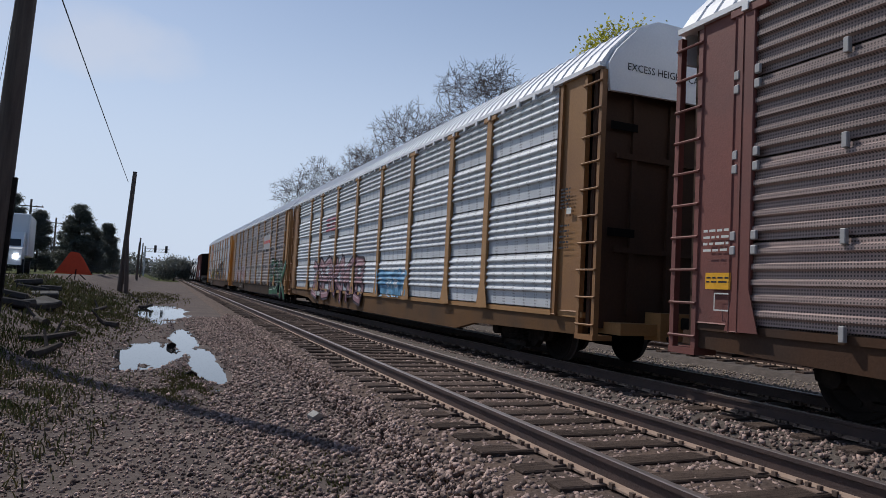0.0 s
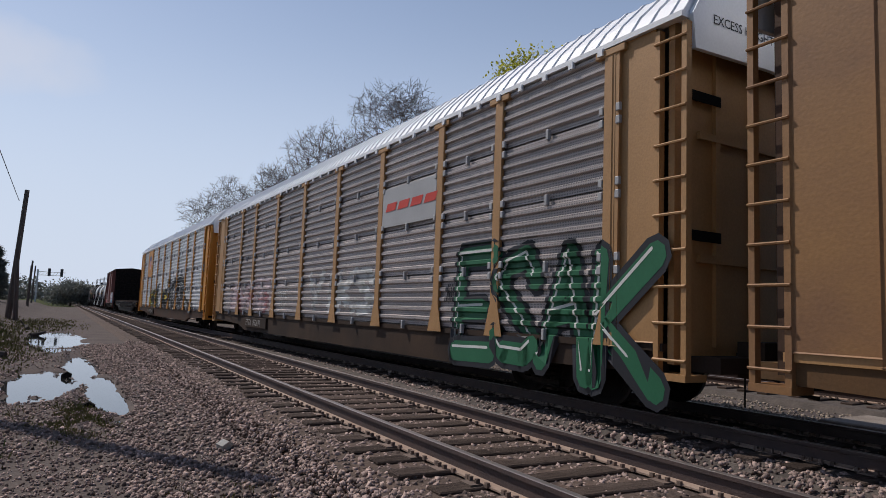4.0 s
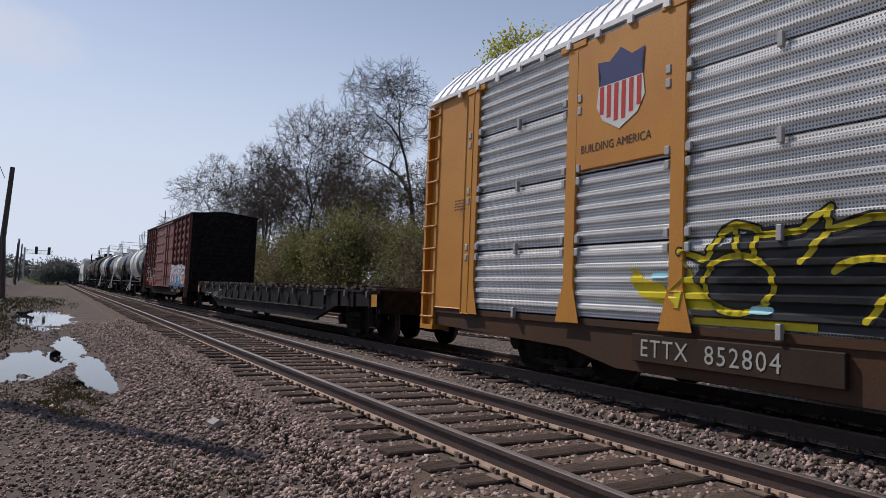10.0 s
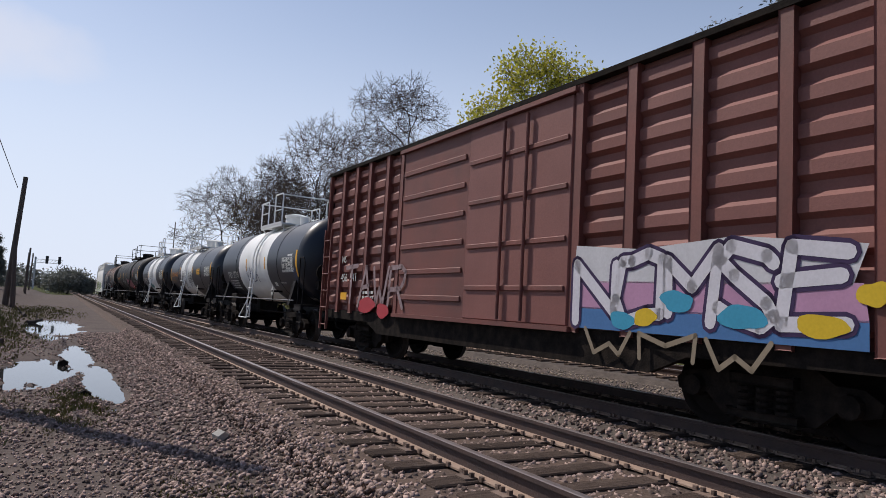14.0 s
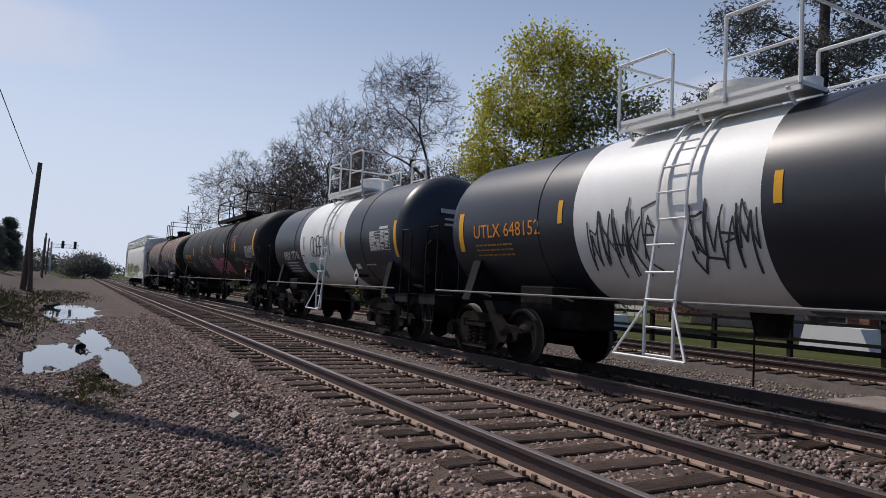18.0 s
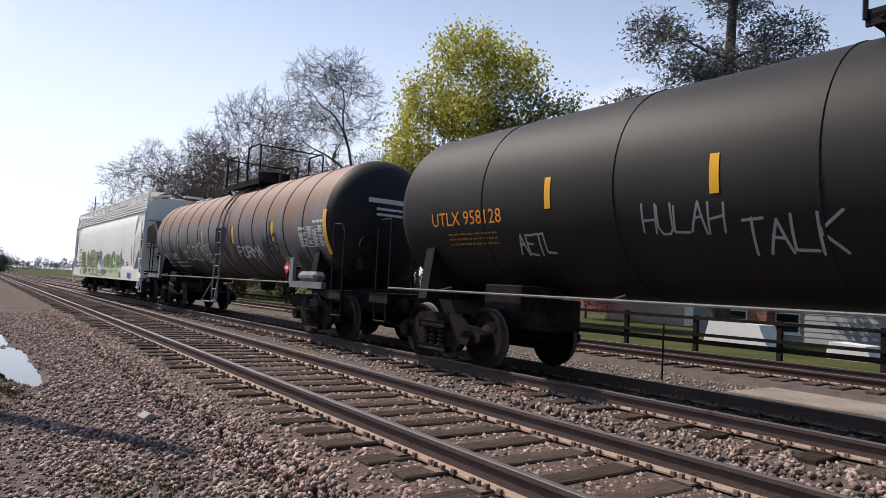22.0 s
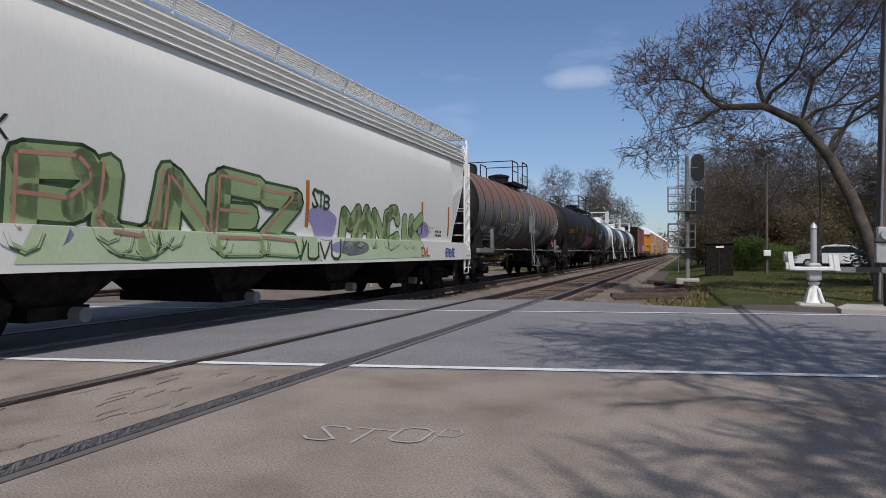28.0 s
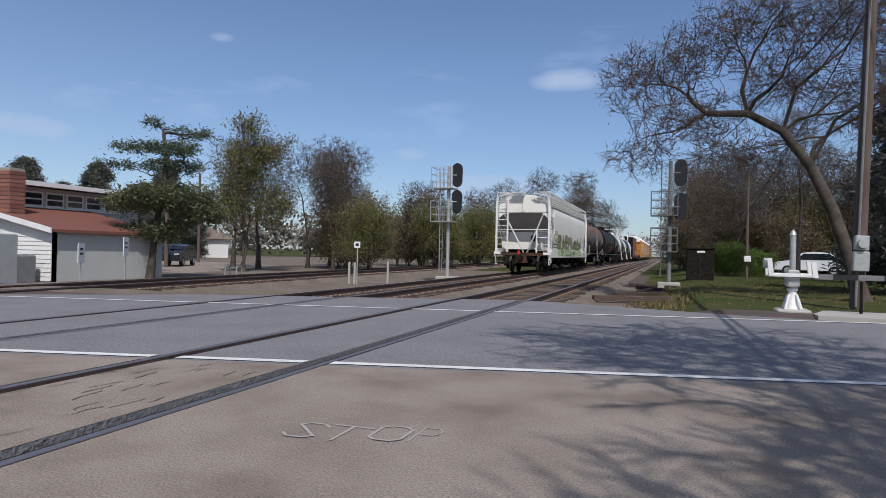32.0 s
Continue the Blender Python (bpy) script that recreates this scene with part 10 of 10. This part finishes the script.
def low_building():
    g = -0.25
    e = thing("low_building", "low white building with red roof and clerestory windows", "building", (0, 0, 0))
    x0, y0 = 16.1, -17.2
    # long wall runs away from the road along the siding
    # long wall takes the greyer siding as its shade; the sunlit end stays white
    part("front_wall", Shape().box(x0, x0 + 0.2, -22.4, y0, g, 1.5), GREYSIDING, e, "pale long wall, greyed in its colour for shade")
    part("gable_wall", Shape().ext([(x0, g), (x0 + 3.4, g), (x0 + 3.4, 2.2), (x0, 1.5)], 1, y0 - 0.2, y0), SIDING, e, "sunlit white clapboard end wall")
    courses(e, 1, y0 + 0.002, 1, x0, x0 + 3.4, g + 0.05, 1.55, SIDING, 0.15)
    part("annex_wall", Shape().box(x0 + 3.4, x0 + 9, y0 - 3, y0 - 0.6, g, 2.3), GREYSIDING, e)
    part("lean_roof", Shape().add([(x0 - 0.25, y0 + 0.25, 1.46), (x0 - 0.25, -22.6, 1.46), (x0 + 4.2, -22.6, 2.42), (x0 + 4.2, y0 + 0.25, 2.42), (x0 - 0.25, y0 + 0.25, 1.56), (x0 - 0.25, -22.6, 1.56), (x0 + 4.2, -22.6, 2.52), (x0 + 4.2, y0 + 0.25, 2.52)],
                                  [(0, 1, 2, 3), (4, 7, 6, 5), (0, 4, 5, 1), (3, 2, 6, 7), (1, 5, 6, 2), (0, 3, 7, 4)]), REDROOF, e, "red-brown shingle lean-to roof")
    part("barge_board", Shape().add([(x0 - 0.28, y0 + 0.26, 1.42), (x0 + 4.2, y0 + 0.26, 2.38), (x0 + 4.2, y0 + 0.26, 2.56), (x0 - 0.28, y0 + 0.26, 1.6), (x0 - 0.28, y0 + 0.3, 1.42), (x0 + 4.2, y0 + 0.3, 2.38), (x0 + 4.2, y0 + 0.3, 2.56), (x0 - 0.28, y0 + 0.3, 1.6)],
                                    [(4, 5, 6, 7), (0, 3, 2, 1), (3, 7, 6, 2), (0, 1, 5, 4)]), TRIM, e)
    part("clerestory_wall", Shape().box(x0 + 4.2, x0 + 9, -25.5, y0 - 0.8, 1.5, 3.3), GREYSIDING, e)
    for k in range(6):
        y = -19.4 - 0.98 * k
        window(e, x0 + 4.2, y, y + 0.86, 2.55, 3.15, 0, -1)
    part("upper_roof", Shape().add([(x0 + 3.4, y0 - 0.3, 3.3), (x0 + 3.4, -26, 3.3), (x0 + 9.5, -26, 3.7), (x0 + 9.5, y0 - 0.3, 3.7), (x0 + 3.4, y0 - 0.3, 3.48), (x0 + 3.4, -26, 3.48), (x0 + 9.5, -26, 3.9), (x0 + 9.5, y0 - 0.3, 3.9)],
                                   [(0, 1, 2, 3), (4, 7, 6, 5), (0, 4, 5, 1), (0, 3, 7, 4)]), TRIM, e, "flat roof with a white edge board")
    brick_stack(e, x0 + 2.35, x0 + 3.35, y0 - 0.9, y0 - 0.28, g, 3.75, "chimney", "broad red brick chimney")
    ac = thing("air_conditioner", "grey outdoor air conditioning unit beside the wall", "air conditioner", (x0 + 0.7, y0 + 0.75, g - 0.03))
    part("casing", Shape().box(-0.42, 0.42, -0.42, 0.42, 0.02, 0.95, 0.04), CYANGREY, ac)
    part("fan_grille", Shape().cyl((0, 0, 0.95), (0, 0, 0.99), 0.34, 0.34, 16), GALV, ac)
    part("pad", Shape().box(-0.5, 0.5, -0.5, 0.5, -0.05, 0.02), CONCRETE, ac)

    box = thing("utility_cabinet", "tall grey steel utility cabinet beside the building", "cabinet", (14.9, -14.2, g + 0.03))
    part("casing", Shape().box(-0.55, 0.55, -0.35, 0.35, 0.0, 1.55, 0.03), GALV, box)
    part("warning_label", Shape().box(-0.2, 0.0, 0.35, 0.356, 1.05, 1.22), YELLOW, box, "small yellow warning label")
    part("door_seam", Shape().box(-0.01, 0.01, 0.35, 0.355, 0.1, 1.65), GRIME, box)


low_building()


def car_mesh(body, L=4.5, h=1.62):
    s = Shape()
    side = [(0.0, 0.35), (0.0, 0.75), (0.25, 0.92), (1.05, 1.02), (1.75, h - 0.08), (2.4, h), (3.5, h - 0.06), (4.25, 1.05), (4.5, 0.95), (4.5, 0.35)]
    s.ext([(y * L / 4.5, z) for y, z in side], 0, -0.86, 0.86)
    return s


def parked_car(at, turn, paint, label, h=1.62):
    e = thing("parked_car", label, "car", pose(at[0], at[1], ground_z(at[0], at[1]) + 0.02, 0, 0, turn), "parked cars")
    part("body", car_mesh(paint, 4.5, h), paint, e)
    for sx in (-1, 1):
        part("side_window", Shape().ext([(1.35, 1.06), (1.85, h - 0.14), (3.4, h - 0.14), (3.95, 1.06)], 0, sx * 0.862, sx * 0.875), GLASS, e)
    part("windscreen", Shape().add([(-0.75, 1.12, 1.07), (0.75, 1.12, 1.07), (0.7, 1.72, h - 0.1), (-0.7, 1.72, h - 0.1)], [(0, 1, 2, 3)]), GLASS, e, "", (0, -0.02, 0.02))
    part("rear_window", Shape().add([(-0.7, 3.6, h - 0.1), (0.7, 3.6, h - 0.1), (0.75, 4.2, 1.1), (-0.75, 4.2, 1.1)], [(0, 1, 2, 3)]), GLASS, e, "", (0, 0.03, 0.02))
    for y in (0.85, 3.65):
        for sx in (-1, 1):
            w = part("wheel", Shape().cyl((sx * 0.68, y, 0.33), (sx * 0.88, y, 0.33), 0.33, 0.33, 16), TYRE, e)
            part("rim", Shape().cyl((sx * 0.87, y, 0.33), (sx * 0.89, y, 0.33), 0.2, 0.2, 12), GALV, w)
    for sx in (-0.65, 0.65):
        part("headlight", Shape().box(sx - 0.15, sx + 0.15, -0.01, 0.1, 0.72, 0.84, 0.02), GALV, e)
        part("tail_light", Shape().box(sx - 0.12, sx + 0.12, 4.42, 4.51, 0.8, 0.94, 0.02), ORANGE, e)


parked_car((-14.6, -49.2), 80, CARWHITE, "white sport utility car parked behind the grass")
parked_car((-19.2, -50.0), 84, CARWHITE, "white car parked behind the grass")
parked_car((-10.9, -52.5), 75, CARWHITE, "white car parked behind the grass")
parked_car((26.4, -34.4), 206, CARDARK, "dark sedan parked across the siding", 1.42)
parked_car((56.0, -61.0), 60, CARDARK, "dark sedan parked across the siding", 1.42)


def ranch_houses():
    for x, y, w in ((56, -72, 14), (72, -66, 16)):
        e = thing("ranch_house", "long low ranch house with a tan roof", "house", pose(x, y, -0.2, 0, 0, -38), "distant ranch houses")
        part("wall", Shape().box(-w / 2, w / 2, -3.5, 3.5, 0, 2.4), SIDING, e)
        part("roof", Shape().ext([(-4.3, 2.3), (4.3, 2.3), (0, 4.1)], 0, -w / 2 - 0.5, w / 2 + 0.5), APRON, e, "low tan shingle roof")
        for k in range(5):
            window(e, 3.5, -w / 2 + 1.2 + k * w / 5.2, -w / 2 + 2.6 + k * w / 5.2, 0.9, 2.0, 1, 1)
    s = thing("bicycle_rack", "low steel hoop rack beside the parking place", "rack", (14.2, -24.0, ground_z(14.2, -24)))
    for k in range(2):
        part("hoop", Shape().pipe([(0, -0.8 * k, 0), (0, -0.8 * k, 0.5), (0.2, -0.8 * k - 0.6, 0.5), (0.2, -0.8 * k - 0.6, 0)], 0.035), GALV, s)
    tagged(new("parking_place", Shape().add([(18, -26, -0.215), (60, -45, -0.215), (75, -70, -0.215), (24, -44, -0.215)], [(0, 1, 2, 3)]).mesh("parking_place", APRON)), "pale asphalt parking place behind the siding", "pavement", kind="structure")
    for x, y, h in ((26, -34, 7.5), (34, -47, 7.5), (9.0, -95, 8.0)):
        pole((x, y), h, 0.13, "distant slim wooden pole", (0, 0), (), "utility pole")
    wire([(60, -50, 8.0), (24, -16, 7.0), (2, 8, 8.5)], 0.5, 0.02)


ranch_houses()


# ---- leafless street tree behind the camera, whose branches shade the road ----
shade = crown_tree(61, [(0, 0, -0.2), (0, 0.1, 3.0), (0.1, 0, 5.2)], [(0, 0, 9.0, 2.0, 2.6, 1.0), (-1.6, 1.0, 8.0, 1.8, 2.2, 1.0), (1.4, -1.4, 8.2, 1.8, 2.2, 1.0), (0.2, 2.6, 7.6, 1.6, 1.8, 0.8), (0.2, -3.0, 7.8, 1.6, 1.8, 0.8)], 0.20, 420, lift=0.1, spray=(4, 0.6), twig_r=0.022)
plant("street_tree", shade, (-7.9, -1.0, -0.1), 0, 1.0, "leafless street tree beside the road")
plant("street_tree", shade, (-8.0, 5.0, -0.1), 130, 0.95, "leafless street tree beside the road")
plant("street_tree", shade, (-10.6, 1.6, -0.1), 215, 0.95, "leafless street tree beside the road")
wire([(-7.75, -17.2, 8.8), (-7.5, 9.0, 7.2)], 0.3, 0.04)
wire([(-7.75, -17.2, 9.1), (-8.1, 9.0, 7.5)], 0.3, 0.035)



# ---- motion of the train ----
def motions():
    for car, off in CARS:
        rows = []
        for k in range(65):
            y = off - travel(k / 2)
            a, b = path_x(y + 2), path_x(y + 14)
            rows.append((k / 2, pose(a + (a - b) / 6, y, 0, 0, 0, math.degrees(math.atan((a - b) / 12)))))
        walk(car, rows)
    turns = [(k / 15, travel(k / 15) / 0.46) for k in range(481)]
    for wheels in WHEELSETS:
        at = wheels.location.copy()
        walk(wheels, [(t, Matrix.Translation(at) @ Matrix.Rotation(a, 4, "X")) for t, a in turns])


motions()
